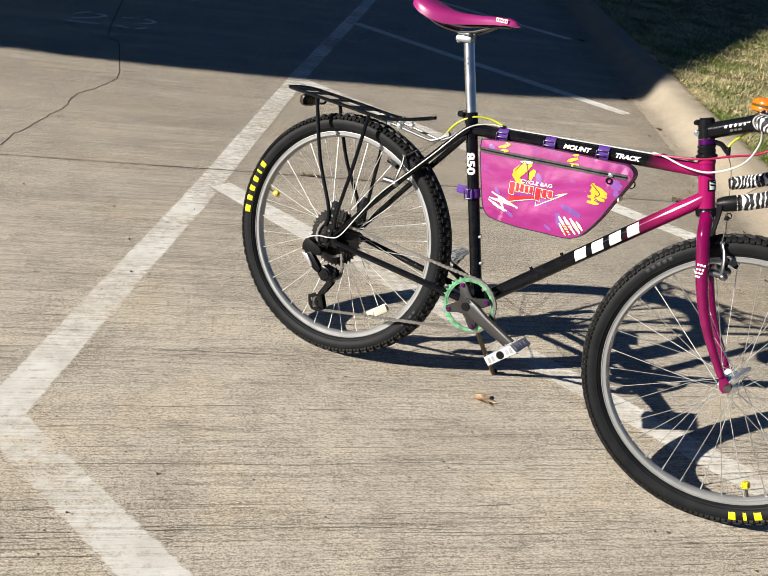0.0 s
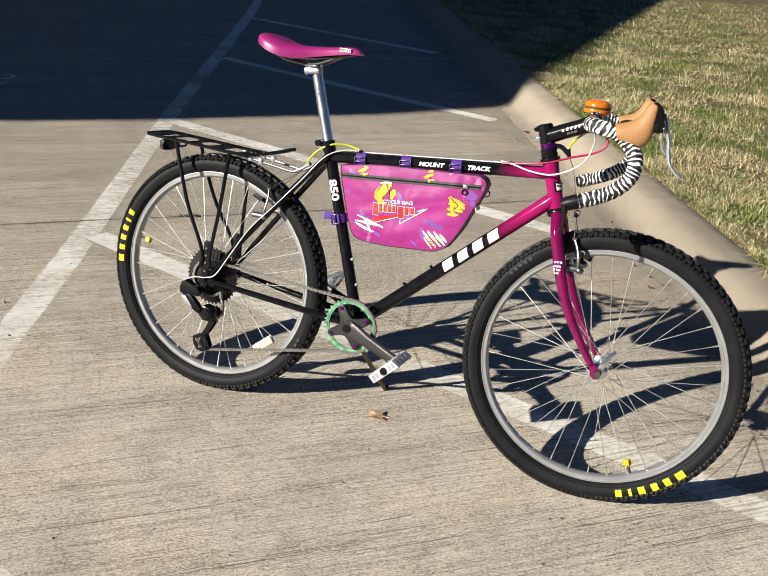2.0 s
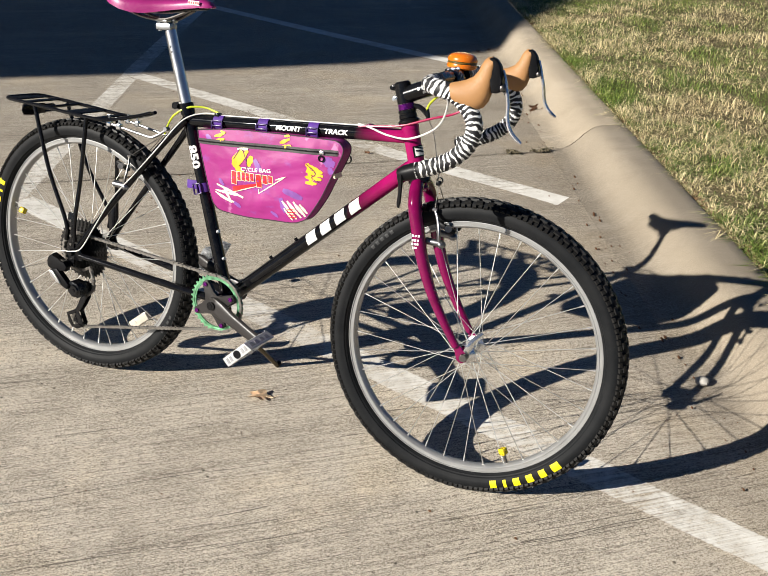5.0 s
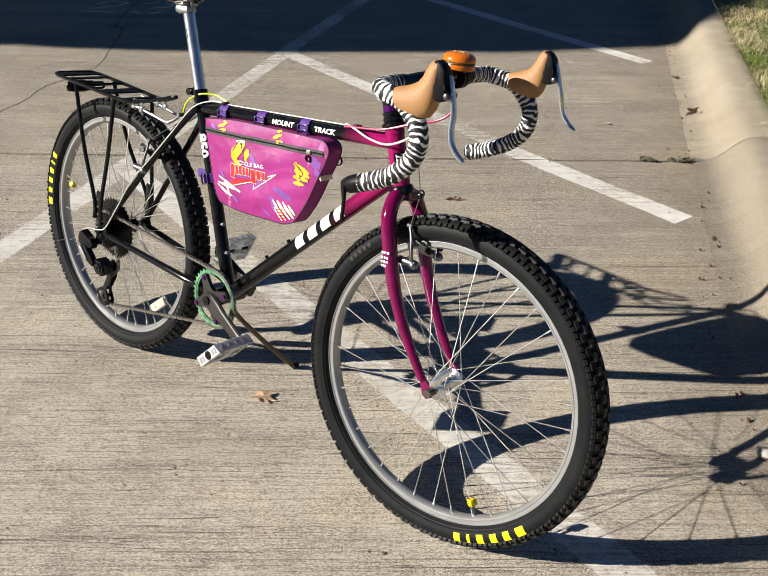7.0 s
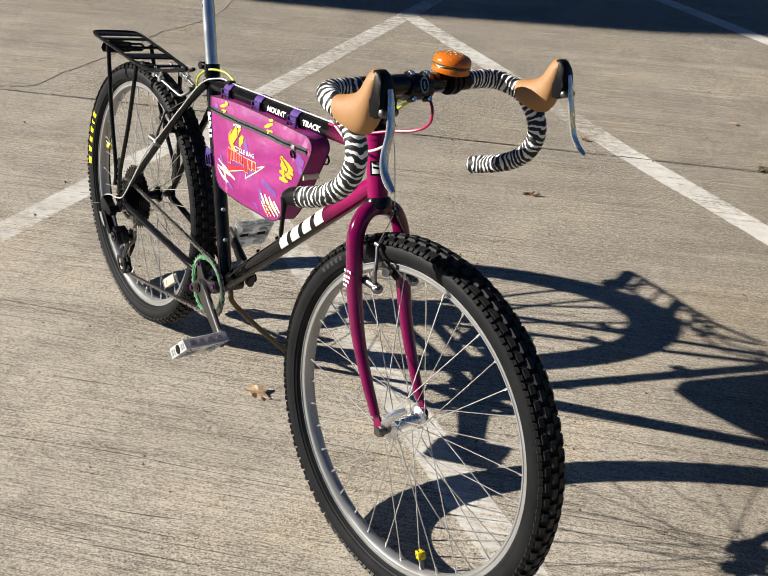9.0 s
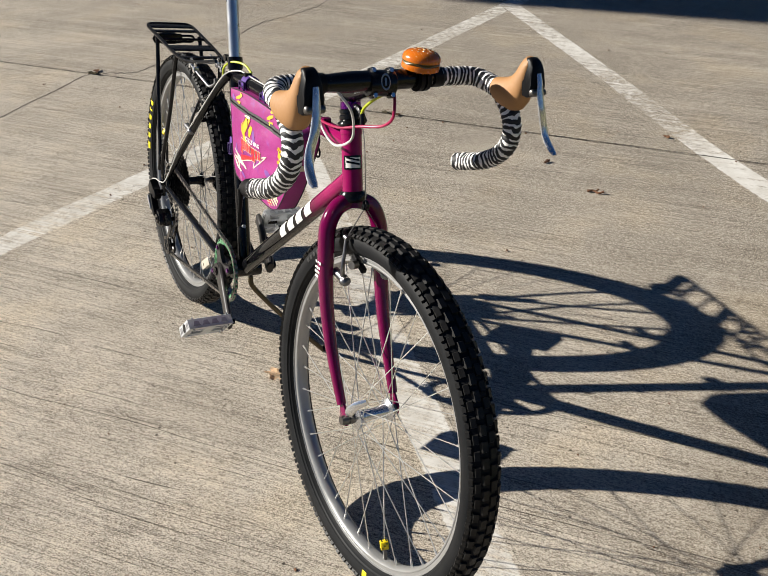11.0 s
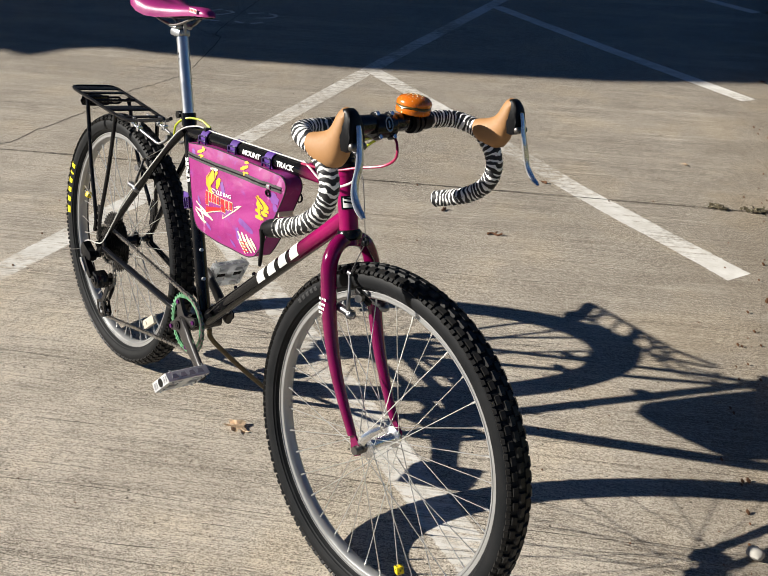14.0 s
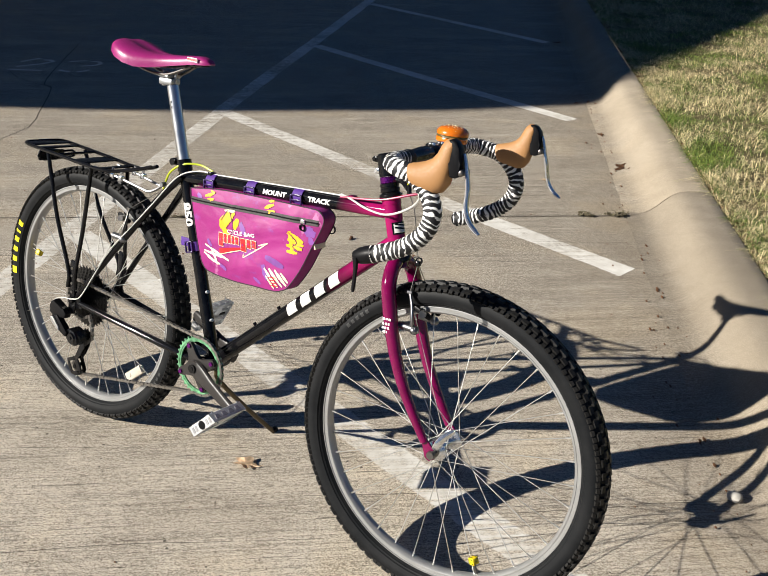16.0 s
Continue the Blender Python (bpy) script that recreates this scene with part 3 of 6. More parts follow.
# brown litter caught along the lawn's edge
rng = np.random.default_rng(19)
verts, faces = [], []
for i in range(5200):
    sc, ww = rng.uniform(-9.5, 1.4), LAWN + 0.004 + 0.035 * rng.random() ** 2 + 0.05 * (rng.random() < 0.18) * rng.random()
    r, a = rng.uniform(0.004, 0.013), rng.uniform(0, 6.28)
    q = at(sc, ww, 0.121 + 0.012 * rng.random())
    u, w2 = V((math.cos(a), math.sin(a), rng.uniform(-0.4, 0.5))) * r, V((-math.sin(a), math.cos(a), rng.uniform(-0.4, 0.5))) * r * rng.uniform(0.2, 0.6)
    k = len(verts)
    verts += [q - u, q + w2, q + u, q - w2]
    faces.append((k, k + 1, k + 2, k + 3))
me = bpy.data.meshes.new("leaf_litter")
me.from_pydata(verts, [], faces)
me.materials.append(LITTER)
tagged(new("leaf_litter", me), "brown dry leaf litter caught along the lawn edge", "litter", kind="stuff")

# painted lines
def ribbon(name, pts, width, z=0.0004, label="worn white parking stall line on concrete", material=PAINT, seed=0, driven=(0.0, 0.0)):
    """A thin painted strip along pts with slightly uneven edges and mitred corners; driven: how worn it is, from start to end."""
    pts = [V((x, y, 0)) for x, y in pts]
    fine = []
    for a, b in zip(pts, pts[1:]):
        k = max(2, int((b - a).length / 0.06))
        fine += [a.lerp(b, i / k) for i in range(k)]
    fine.append(pts[-1])
    bm = bmesh.new()
    row = []
    for i, p in enumerate(fine):
        t0 = (p - fine[i - 1]).normalized() if i else (fine[1] - p).normalized()
        t1 = (fine[i + 1] - p).normalized() if i < len(fine) - 1 else t0
        t = (t0 + t1).normalized()
        side = V((-t.y, t.x, 0)) / max(0.45, t.dot(t1))
        a, b = (width / 2 + 0.004 * noise.noise(V((p.x * 9, p.y * 9, seed + k))) for k in (0, 5))
        row.append((bm.verts.new(p + side * a + V((0, 0, z))), bm.verts.new(p - side * b + V((0, 0, z)))))
    uv = bm.loops.layers.uv.verify()
    far = [0.0]
    for p, q in zip(fine, fine[1:]): far.append(far[-1] + (q - p).length)
    worn_at = [float(v) for v in np.interp([f / far[-1] for f in far], np.linspace(0, 1, len(driven)), driven)]
    for i, ((a, b), (c, e)) in enumerate(zip(row, row[1:])):
        for l, u, v in zip(bm.faces.new((a, b, e, c)).loops, (i, i, i + 1, i + 1), (1, -1, -1, 1)): l[uv].uv = (worn_at[u], v)
    ob = part(name, bm, material)
    return tagged(ob, label, "road marking", kind="structure")


ribbon("stall_line", [(2.5, -1.42), (0.26, -0.925), (-0.36, -0.80), (-1.048, 0.665), (-2.10, 2.78), (-3.03, 4.75), (-4.15, 7.1), (-5.2, 9.2)], 0.124, driven=(-0.03, -0.03, 0.0, 0.08, 0.13, 0.08, 0.05, 0.02, -0.05, -0.05, -0.05, -0.05))
ribbon("stall_line", [(-1.045, 0.762), (0.4, 0.42), (1.79, 0.095)], 0.116, 0.0007, driven=(-0.04, 0.02, 0.13, 0.09, 0.10, -0.05))
ribbon("stall_line", [(-1.93, 2.515), (-0.73, 2.225), (0.03, 2.02), (0.85, 1.858)], 0.120, 0.0007, driven=(0.02, 0.10, 0.15, 0.12, 0.0, -0.08))
ribbon("stall_line", [(-2.90, 4.60), (-1.45, 4.18), (-0.25, 3.862)], 0.120, 0.0007, driven=(-0.08, -0.05, -0.1))
ribbon("stall_line", [(-4.03, 6.98), (-1.55, 6.27)], 0.120, 0.0007, driven=(-0.08, -0.05, -0.1))
# stencilled stall number, two and three
for stroke in ([(-3.981, 2.527), (-3.990, 2.600), (-3.991, 2.695)], [(-3.924, 2.676), (-3.890, 2.708), (-3.835, 2.692), (-3.824, 2.586), (-3.868, 2.409)], [(-3.837, 2.315), (-3.641, 2.457)],
               [(-3.751, 2.769), (-3.696, 2.882)], [(-3.656, 2.891), (-3.595, 2.915), (-3.535, 2.880), (-3.526, 2.811), (-3.578, 2.730)], [(-3.577, 2.547), (-3.533, 2.550), (-3.476, 2.563)], [(-3.437, 2.594), (-3.425, 2.641), (-3.433, 2.700)]):
    ribbon("stall_number_stroke", stroke, 0.030, 0.0005, "faded white stencilled stroke of stall number 23", driven=(-0.35, -0.30))


def crack(pts, width=0.006, z=0.0010):
    p = spline([(x, y, 0) for x, y in pts], 30)
    out = []
    for i, q in enumerate(p):
        j = 0.03 * noise.noise(V((q.x * 9, q.y * 9, 1))) + 0.02 * noise.noise(V((q.x * 34, q.y * 34, 2))) + 0.010 * noise.noise(V((q.x * 90, q.y * 90, 6)))
        out.append((q.x + j, q.y - j * 0.7))
    bm = bmesh.new()
    row = []
    for i, (x, y) in enumerate(out):
        a, b = V(out[max(i - 1, 0)]), V(out[min(i + 1, len(out) - 1)])
        t = (b - a).normalized()
        h = width * (0.35 + 0.65 * abs(noise.noise(V((x * 20, y * 20, 4)))) + 0.25) / 2
        row.append((bm.verts.new((x - t.y * h, y + t.x * h, z)), bm.verts.new((x + t.y * h, y - t.x * h, z))))
    for (a, b), (c, e) in zip(row, row[1:]): bm.faces.new((a, b, e, c))
    tagged(part("pavement_crack", bm, CRACK), "irregular dark hairline crack in concrete slab", "crack", kind="structure")


crack([(-1.60, -0.36), (-1.705, -0.229), (-1.86, -0.03), (-2.006, 0.16), (-1.93, 0.33), (-2.10, 0.69), (-2.19, 0.91), (-2.36, 1.16), (-2.49, 1.53), (-2.72, 1.78), (-3.16, 2.18), (-3.40, 2.32), (-4.4, 3.4)], 0.0065)
crack([(-3.2, 2.2), (-3.5, 2.2), (-3.9, 2.35)], 0.005)

# unseen wall added to shade the lot's far end, top cut to that edge
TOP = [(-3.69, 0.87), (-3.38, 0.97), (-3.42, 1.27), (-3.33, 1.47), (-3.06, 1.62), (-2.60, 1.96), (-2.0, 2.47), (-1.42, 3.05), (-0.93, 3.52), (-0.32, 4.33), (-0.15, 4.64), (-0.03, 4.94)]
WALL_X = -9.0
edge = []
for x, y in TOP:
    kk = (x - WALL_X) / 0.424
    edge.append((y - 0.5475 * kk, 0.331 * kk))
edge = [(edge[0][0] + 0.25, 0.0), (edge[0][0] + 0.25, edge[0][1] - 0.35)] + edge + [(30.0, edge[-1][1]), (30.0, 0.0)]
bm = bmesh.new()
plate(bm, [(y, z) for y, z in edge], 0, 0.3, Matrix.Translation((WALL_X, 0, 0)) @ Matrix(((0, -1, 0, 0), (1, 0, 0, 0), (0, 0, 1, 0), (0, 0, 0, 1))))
tagged(part("shade_wall", bm, BOUNCE_RENDER), "unseen pale wall added to shade the far lot", "wall", kind="structure")

# ---- fallen leaves, weeds and grit ----
def leaf(x, y, size, turn, material=LEAF, lift=0.0, label="curled brown fallen leaf on the concrete", z=0.004):
    """A dried lobed leaf with curled edges and a stalk."""
    bm = bmesh.new()
    mid = bm.verts.new((0, 0, 0.10 * size))
    ring = []
    rr = random.Random(int(x * 1000) + int(y * 77))
    for i in range(22):
        a = 2 * math.pi * i / 22
        r = size * (0.40 + 0.46 * abs(math.sin(2.5 * a)) ** 1.4 + rr.uniform(-0.06, 0.06))
        ring.append(bm.verts.new((r * math.cos(a), r * 0.72 * math.sin(a), size * (0.02 + 0.20 * abs(math.sin(a)) ** 1.5 * rr.uniform(0.5, 1.2) + 0.12 * max(0, math.cos(a)) * rr.random()))))
    inner = [bm.verts.new((v.co.x * 0.5, v.co.y * 0.5, size * 0.05 + v.co.z * 0.25)) for v in ring]
    for i in range(22):
        j = (i + 1) % 22
        bm.faces.new((mid, inner[i], inner[j])), bm.faces.new((inner[i], ring[i], ring[j], inner[j]))
    bmesh.ops.solidify(bm, geom=bm.faces[:], thickness=0.0008)
    sweep(bm, spline([(-0.3 * size, 0, 0.05 * size), (-0.8 * size, 0.1 * size, 0.06 * size), (-1.15 * size, -0.05 * size, 0.15 * size)], 4), 0.0009, 5)
    low = min(v.co.z for v in bm.verts)
    ob = part("fallen_leaf", bm, material, None, "", pose(x, y, z - low + lift, 0, 0, turn))
    return tagged(ob, label, "leaf", "fallen leaves")


leaf(0.500, 0.078, 0.042, 200)
leaf(0.362, 3.125, 0.082, 70, LEAF_DARK, label="dark brown crumpled leaf lying at the curb foot")
leaf(0.415, 3.185, 0.062, 200, LEAF, label="brown crumpled leaf lying at the curb foot")
leaf(0.02, 3.65, 0.035, 130, LEAF_DARK)
leaf(0.118, 2.655, 0.020, 10)
leaf(-0.40, 4.28, 0.03, 60, LEAF_DARK), leaf(-0.30, 4.36, 0.024, 150, LEAF_DARK)
leaf(-1.46, 6.30, 0.05, 30, LEAF_DARK)
leaf(1.95, 2.6, 0.05, 40, LEAF, 0.14, "brown fallen leaf resting in the lawn grass")
leaf(-0.84, 1.165, 0.022, 80, LEAF_DARK), leaf(-2.02, 0.19, 0.03, 170, LEAF_DARK)


def weed(x, y, size, seed):
    """A small dry tuft in the joint."""
    bm = bmesh.new()
    rr = random.Random(seed)
    for i in range(34):
        a, l = rr.uniform(0, 6.28), size * rr.uniform(0.3, 1)
        o = JD * rr.uniform(-size, size) + JN * rr.uniform(-0.3, 0.3) * size
        tip = o + V((math.cos(a) * l * 0.8, math.sin(a) * l * 0.8, l * rr.uniform(0.1, 0.5)))
        sd = V((-math.sin(a), math.cos(a), 0)) * 0.0055
        m = o.lerp(tip, 0.55) + V((0, 0, 0.25 * l))
        b = [bm.verts.new(q) for q in (o - sd * 0.4, o + sd * 0.4, m + sd, m - sd, tip)]
        bm.faces.new(b[:4]), bm.faces.new((b[3], b[2], b[4]))
    ob = part("weed_tuft", bm, WEED, None, "", pose(x, y, 0.001))
    tagged(ob, "small dry weed tuft growing in the slab joint", "weed", "weeds in the joint")


def on_joint(s): return J0 + JD * s


for sj, size in ((3.930, 0.050), (3.785, 0.036), (1.98, 0.02), (0.50, 0.025)):
    q = on_joint(sj)
    weed(q.x, q.y, size, int(sj * 100))


def twig(x, y, turn, size):
    bm = bmesh.new()
    sweep(bm, spline([(-size, 0, 0.004), (-0.3 * size, 0.2 * size, 0.006), (0.4 * size, -0.1 * size, 0.004), (size, 0.15 * size, 0.008)], 4), [0.0040, 0.0052] + [0.0038] * 11, 6)
    sweep(bm, [(0, 0.02 * size, 0.005), (0.3 * size, 0.5 * size, 0.01)], 0.0034, 5)
    ball(bm, (-0.8 * size, 0, 0.006), 0.006, (1.3, 0.9, 0.7), 1)
    tagged(part("twig", bm, LEAF_DARK, None, "", pose(x, y, 0, 0, 0, turn)), "short dark broken twig lying on the concrete", "twig")


twig(0.109, 1.424, 40, 0.028), twig(-0.17, 1.43, 100, 0.012), twig(-0.12, 1.97, 10, 0.012)
bm = bmesh.new()
ball(bm, (0, 0, 0.014), 0.02, (1, 0.8, 0.72), 2)
for v in bm.verts: v.co += v.co.normalized() * 0.004 * noise.noise(v.co * 90)
tagged(part("pebble", bm, PEBBLE, None, "", pose(1.55, 0.706, 0.001)), "small pale rounded pebble on the concrete", "pebble")

rng = np.random.default_rng(3)
bm = bmesh.new()
for i in range(420):
    x, y = rng.uniform(-3.2, 2.2), rng.uniform(-1.0, 4.0)
    if x * ACROSS.x + y * ACROSS.y > FOOT - 0.08: continue
    r = 0.0012 + 0.0028 * rng.random() ** 3
    n0 = len(bm.verts)
    bmesh.ops.create_icosphere(bm, subdivisions=1, radius=r, matrix=pose(x, y, r * 0.5, rng.uniform(0, 90), rng.uniform(0, 90), 0) @ Matrix.Diagonal((1.4, 1, 0.7, 1)))
for i in range(160):
    sc, dd = rng.uniform(-4.5, 1.0), FOOT - 0.10 + rng.normal(0, 0.05)
    q = at(sc, min(dd, FOOT - 0.03))
    r = 0.0015 + 0.004 * rng.random() ** 2
    bmesh.ops.create_icosphere(bm, subdivisions=1, radius=r, matrix=pose(q.x, q.y, r * 0.5 + 0.004, 20, 40, 0) @ Matrix.Diagonal((1.6, 1, 0.6, 1)))
tagged(part("grit", bm, LEAF_DARK), "scattered dark grit and leaf crumbs on concrete", "grit", kind="stuff")

# ---- bicycle ----
bike = new("bicycle")
bike.matrix_basis = pose(0, 0, 0, -BIKE_LEAN, 0, 0)
tagged(bike, "black-to-magenta touring mountain bicycle leaning on its kickstand", "bicycle")
AXLE_H, WHEELBASE = 0.336, 1.073
HEAD_DIR = V((-math.cos(radians(71.5)), 0, math.sin(radians(71.5))))
HEAD_LOW = V((0.903, 0, 0.692))
STEERING = Matrix.Translation(HEAD_LOW) @ Matrix.Rotation(radians(STEER_TURN), 4, HEAD_DIR) @ Matrix.Translation(-HEAD_LOW)


def head(z):
    return HEAD_LOW + HEAD_DIR * ((z - HEAD_LOW.z) / HEAD_DIR.z)


def bpart(name, bm, material, label="", parent=None, m=None):
    return part(name, bm, material, parent or bike, label, m)


def spart(name, bm, material, label="", parent=None):
    """A part that turns with the handlebar."""
    return part(name, bm, material, parent or bike, label, STEERING if parent is None else None)


# wheels ------------------------------------------------------------
def make_tread(seg=84):
    bm = bmesh.new()

    def block(ang, r, y, lx, ly, h, tilt):
        m = Matrix.Rotation(-ang, 4, 'Y') @ Matrix.Translation((r, y, 0)) @ Matrix.Rotation(tilt, 4, 'Z')
        v = [bm.verts.new(m @ V((x, yy * k, zz * k))) for x, k in ((-0.003, 1.1), (h, 0.86)) for yy, zz in ((-ly / 2, -lx / 2), (ly / 2, -lx / 2), (ly / 2, lx / 2), (-ly / 2, lx / 2))]
        for f in ((0, 1, 5, 4), (1, 2, 6, 5), (2, 3, 7, 6), (3, 0, 4, 7), (4, 5, 6, 7)): bm.faces.new([v[i] for i in f])

    for i in range(seg):
        a = 2 * math.pi * i / seg
        block(a, 0.3352, 0.0068, 0.0185, 0.0118, 0.0030, 0)
        block(a + math.pi / seg, 0.3352, -0.0068, 0.0185, 0.0118, 0.0030, 0)
        for q in (-1, 1):
            block(a + (0.5 + 0.5 * q) * math.pi / seg, 0.3310, q * 0.0185, 0.0155, 0.0095, 0.0034, -q * -0.45)
            for k in (0, 1): block(a + (k + 0.3 * q) * math.pi / seg, 0.3245, q * (0.0250 + 0.0014 * k), 0.0088, 0.0070, 0.0034, q * 0.85)
    return bm


RIM_SIDE = [(0.2900, 0.0120), (0.2898, 0.0140), (0.2880, 0.0142), (0.2870, 0.0120), (0.2816, 0.0116), (0.2806, 0.0127), (0.2786, 0.0126), (0.2764, 0.0104), (0.2742, 0.0060)]
RIM_PROF = RIM_SIDE + [(0.2736, 0.0)] + [(r, -y) for r, y in RIM_SIDE[::-1]]
TYRE_PROF = [(0.2870, 0.0112), (0.2912, 0.0160), (0.2935, 0.0192), (0.2942, 0.0206), (0.2950, 0.0208), (0.2975, 0.0234), (0.2980, 0.0247), (0.2988, 0.0248), (0.305, 0.0278), (0.312, 0.0288), (0.319, 0.0276), (0.3255, 0.0240), (0.3305, 0.0185), (0.3342, 0.0105), (0.3355, 0.0)]
TYRE_PROF = TYRE_PROF + [(r, -y) for r, y in TYRE_PROF[-2::-1]]


def make_wheel(m, front):
    """A laced wheel at its axle: rim, tyre, tread, hub, spokes, nipples and valve cap."""
    bm = bmesh.new()
    lathe(bm, RIM_PROF, seg=120, closed=True)
    wheel = bpart("wheel", bm, RIM, "silver rim wheel with knobby black tyre", m=m)
    bm = bmesh.new()
    lathe(bm, TYRE_PROF, seg=120, closed=True)
    part("tyre", bm, RUBBER, wheel)
    tread = part("tread", make_tread(), TREAD, wheel, "worn black rubber tread knobs")
    # hub
    bm = bmesh.new()
    w = 0.034 if front else 0.030
    off = 0.0 if front else 0.004
    lathe(bm, [(0.008, -w - 0.006), (0.012, -w - 0.005), (0.021, -w - 0.0015), (0.0215, -w + 0.0015), (0.013, -w + 0.006), (0.0105, -0.01), (0.0105, 0.01), (0.013, w - 0.006), (0.0215, w - 0.0015), (0.021, w + 0.0015), (0.012, w + 0.005), (0.008, w + 0.006)], Matrix.Translation((0, off, 0)), 28)
    part("hub", bm, CHROME if front else BLACK, wheel, "polished silver hub" if front else "black rear hub")
    bm = bmesh.new()
    e = 0.052 if front else 0.068
    cyl(bm, (0, -e, 0), (0, e, 0), 0.0055, seg=12)
    for q in (-1, 1): cyl(bm, (0, q * (e - 0.014), 0), (0, q * (e - 0.004), 0), 0.0095, seg=6)
    part("axle", bm, STEEL, wheel)
    # quick release
    bm = bmesh.new()
    q = -1
    cyl(bm, (0, q * (e - 0.002), 0), (0, q * (e + 0.012), 0), 0.0095, 0.0078, seg=18)
    part("skewer_nut", bm, STEEL if front else BLACK, wheel)
    if front:
        bm = bmesh.new()
        pts = spline([(0, -e + 0.012, 0), (0.006, -e - 0.002, 0.018), (0.016, -e + 0.004, 0.04), (0.03, -e + 0.016, 0.056)], 5)
        sweep(bm, pts, [0.0055 + 0.003 * math.sin(math.pi * i / 15) for i in range(len(pts))], 10, flat=0.5)
        part("quick_release_lever", bm, CHROME, wheel, "polished quick release lever")
    # spokes and nipples, four kinds of run
    kinds = []
    for side in (-1, 1):
        for lace in (-1, 1):
            bm = bmesh.new()
            a0, a1 = lace * radians(62), 0.0
            hy = side * w + off + side * 0.001 * lace
            cyl(bm, (0.0195 * math.cos(a0), hy, 0.0195 * math.sin(a0)), (0.2738, side * 0.002, 0), 0.00095, seg=6)
            cyl(bm, (0.2615, side * 0.0030, 0.0010 * lace), (0.2747, side * 0.002, 0), 0.0020, seg=6)
            finish(bm)
            me = bpy.data.meshes.new("spoke")
            bm.to_mesh(me)
            bm.free()
            me.materials.append(SPOKE)
            kinds.append(me)
    for i in range(36):
        a = 2 * math.pi * (i + 0.5) / 36
        shared("spoke", kinds[(i % 2) * 2 + (i // 2) % 2], wheel, Matrix.Rotation(-a, 4, 'Y'))
    return wheel


GAP = 0.75


def arc_blocks(wheel, ang0, ang1, widths, r0, r1, side, material, name, label):
    """Plain lettering-sized blocks on the sidewall between two angles."""
    bm = bmesh.new()
    total = sum(widths) + GAP * (len(widths) - 1)
    pos = 0.0

    def yy(r):
        for (ra, ya), (rb, yb) in zip(TYRE_PROF, TYRE_PROF[1:]):
            if ra <= r <= rb: return ya + (yb - ya) * (r - ra) / (rb - ra)
        return 0.0288

    for w in widths:
        b, e = ang0 + (ang1 - ang0) * pos / total, ang0 + (ang1 - ang0) * (pos + w) / total
        k = 4
        rs = [r0 + (r1 - r0) * j / 4 for j in range(5)]
        grid = [[bm.verts.new((r * math.cos(b + (e - b) * i / k), side * (yy(r) + 0.0012), r * math.sin(b + (e - b) * i / k))) for r in rs] for i in range(k + 1)]
        for i in range(k):
            for j in range(4): bm.faces.new((grid[i][j], grid[i + 1][j], grid[i + 1][j + 1], grid[i][j + 1]))
        pos += w + GAP
    part(name, bm, material, wheel, label)


def valve_cap(wheel, ang):
    """A die-shaped valve cap on a short stem, pointing to the hub."""
    u = V((math.cos(ang), 0, math.sin(ang)))
    bm = bmesh.new()
    cyl(bm, u * 0.2745, u * 0.252, 0.003, seg=10)
    part("valve_stem", bm, STEEL, wheel)
    m = Matrix.Translation(u * 0.246) @ u.to_track_quat('Z', 'Y').to_matrix().to_4x4() @ Matrix.Rotation(0.4, 4, 'Z')
    bm = bmesh.new()
    box(bm, m, 0.0155, 0.0155, 0.0155, 0.0022)
    cap = part("valve_cap", bm, YELLOW, wheel, "yellow die-shaped valve cap")
    bm = bmesh.new()
    h = 0.0082
    for k, pips in enumerate((((0, 0),), ((-1, -1), (1, 1)), ((-1, -1), (0, 0), (1, 1)), ((-1, -1), (1, 1), (-1, 1), (1, -1)), ((-1, -1), (1, 1), (-1, 1), (1, -1), (0, 0)), ((-1, -1), (-1, 0), (-1, 1), (1, -1), (1, 0), (1, 1)))):
        r = (Matrix(), Matrix.Rotation(math.pi / 2, 4, 'X'), Matrix.Rotation(-math.pi / 2, 4, 'X'), Matrix.Rotation(math.pi / 2, 4, 'Y'), Matrix.Rotation(-math.pi / 2, 4, 'Y'), Matrix.Rotation(math.pi, 4, 'X'))[k]
        for a, b in pips: ball(bm, m @ r @ V((a * 0.0042, b * 0.0042, h - 0.0002)), 0.0013, sub=1)
    part("pips", bm, BLACK_PLASTIC, cap)


rear = make_wheel(Matrix.Translation((-0.006, 0.003, AXLE_H)), False)
fore = make_wheel(STEERING @ Matrix.Translation((WHEELBASE, 0, 0.3385)), True)
A = math.radians
W6 = [1.0, 0.75, 0.75, 0.75, 0.35, 0.7]
arc_blocks(rear, A(184), A(154.5), W6, 0.3020, 0.3200, -1, YELLOW_INK, "sidewall_marking", "yellow printed tyre marking blocks")
arc_blocks(fore, A(-39.5), A(-71.5), W6, 0.3020, 0.3200, -1, YELLOW_INK, "sidewall_marking", "yellow printed tyre marking blocks")
arc_blocks(rear, A(-22), A(-33), [1, 1, 1, 1], 0.307, 0.314, -1, FAINT_INK, "sidewall_marking", "grey printed tyre marking blocks")
arc_blocks(fore, A(143), A(131), [1, 1, 1, 1, 1], 0.307, 0.315, -1, FAINT_INK, "sidewall_marking", "grey printed tyre marking blocks")
valve_cap(rear, A(168)), valve_cap(fore, A(-63.5))
bm = bmesh.new()
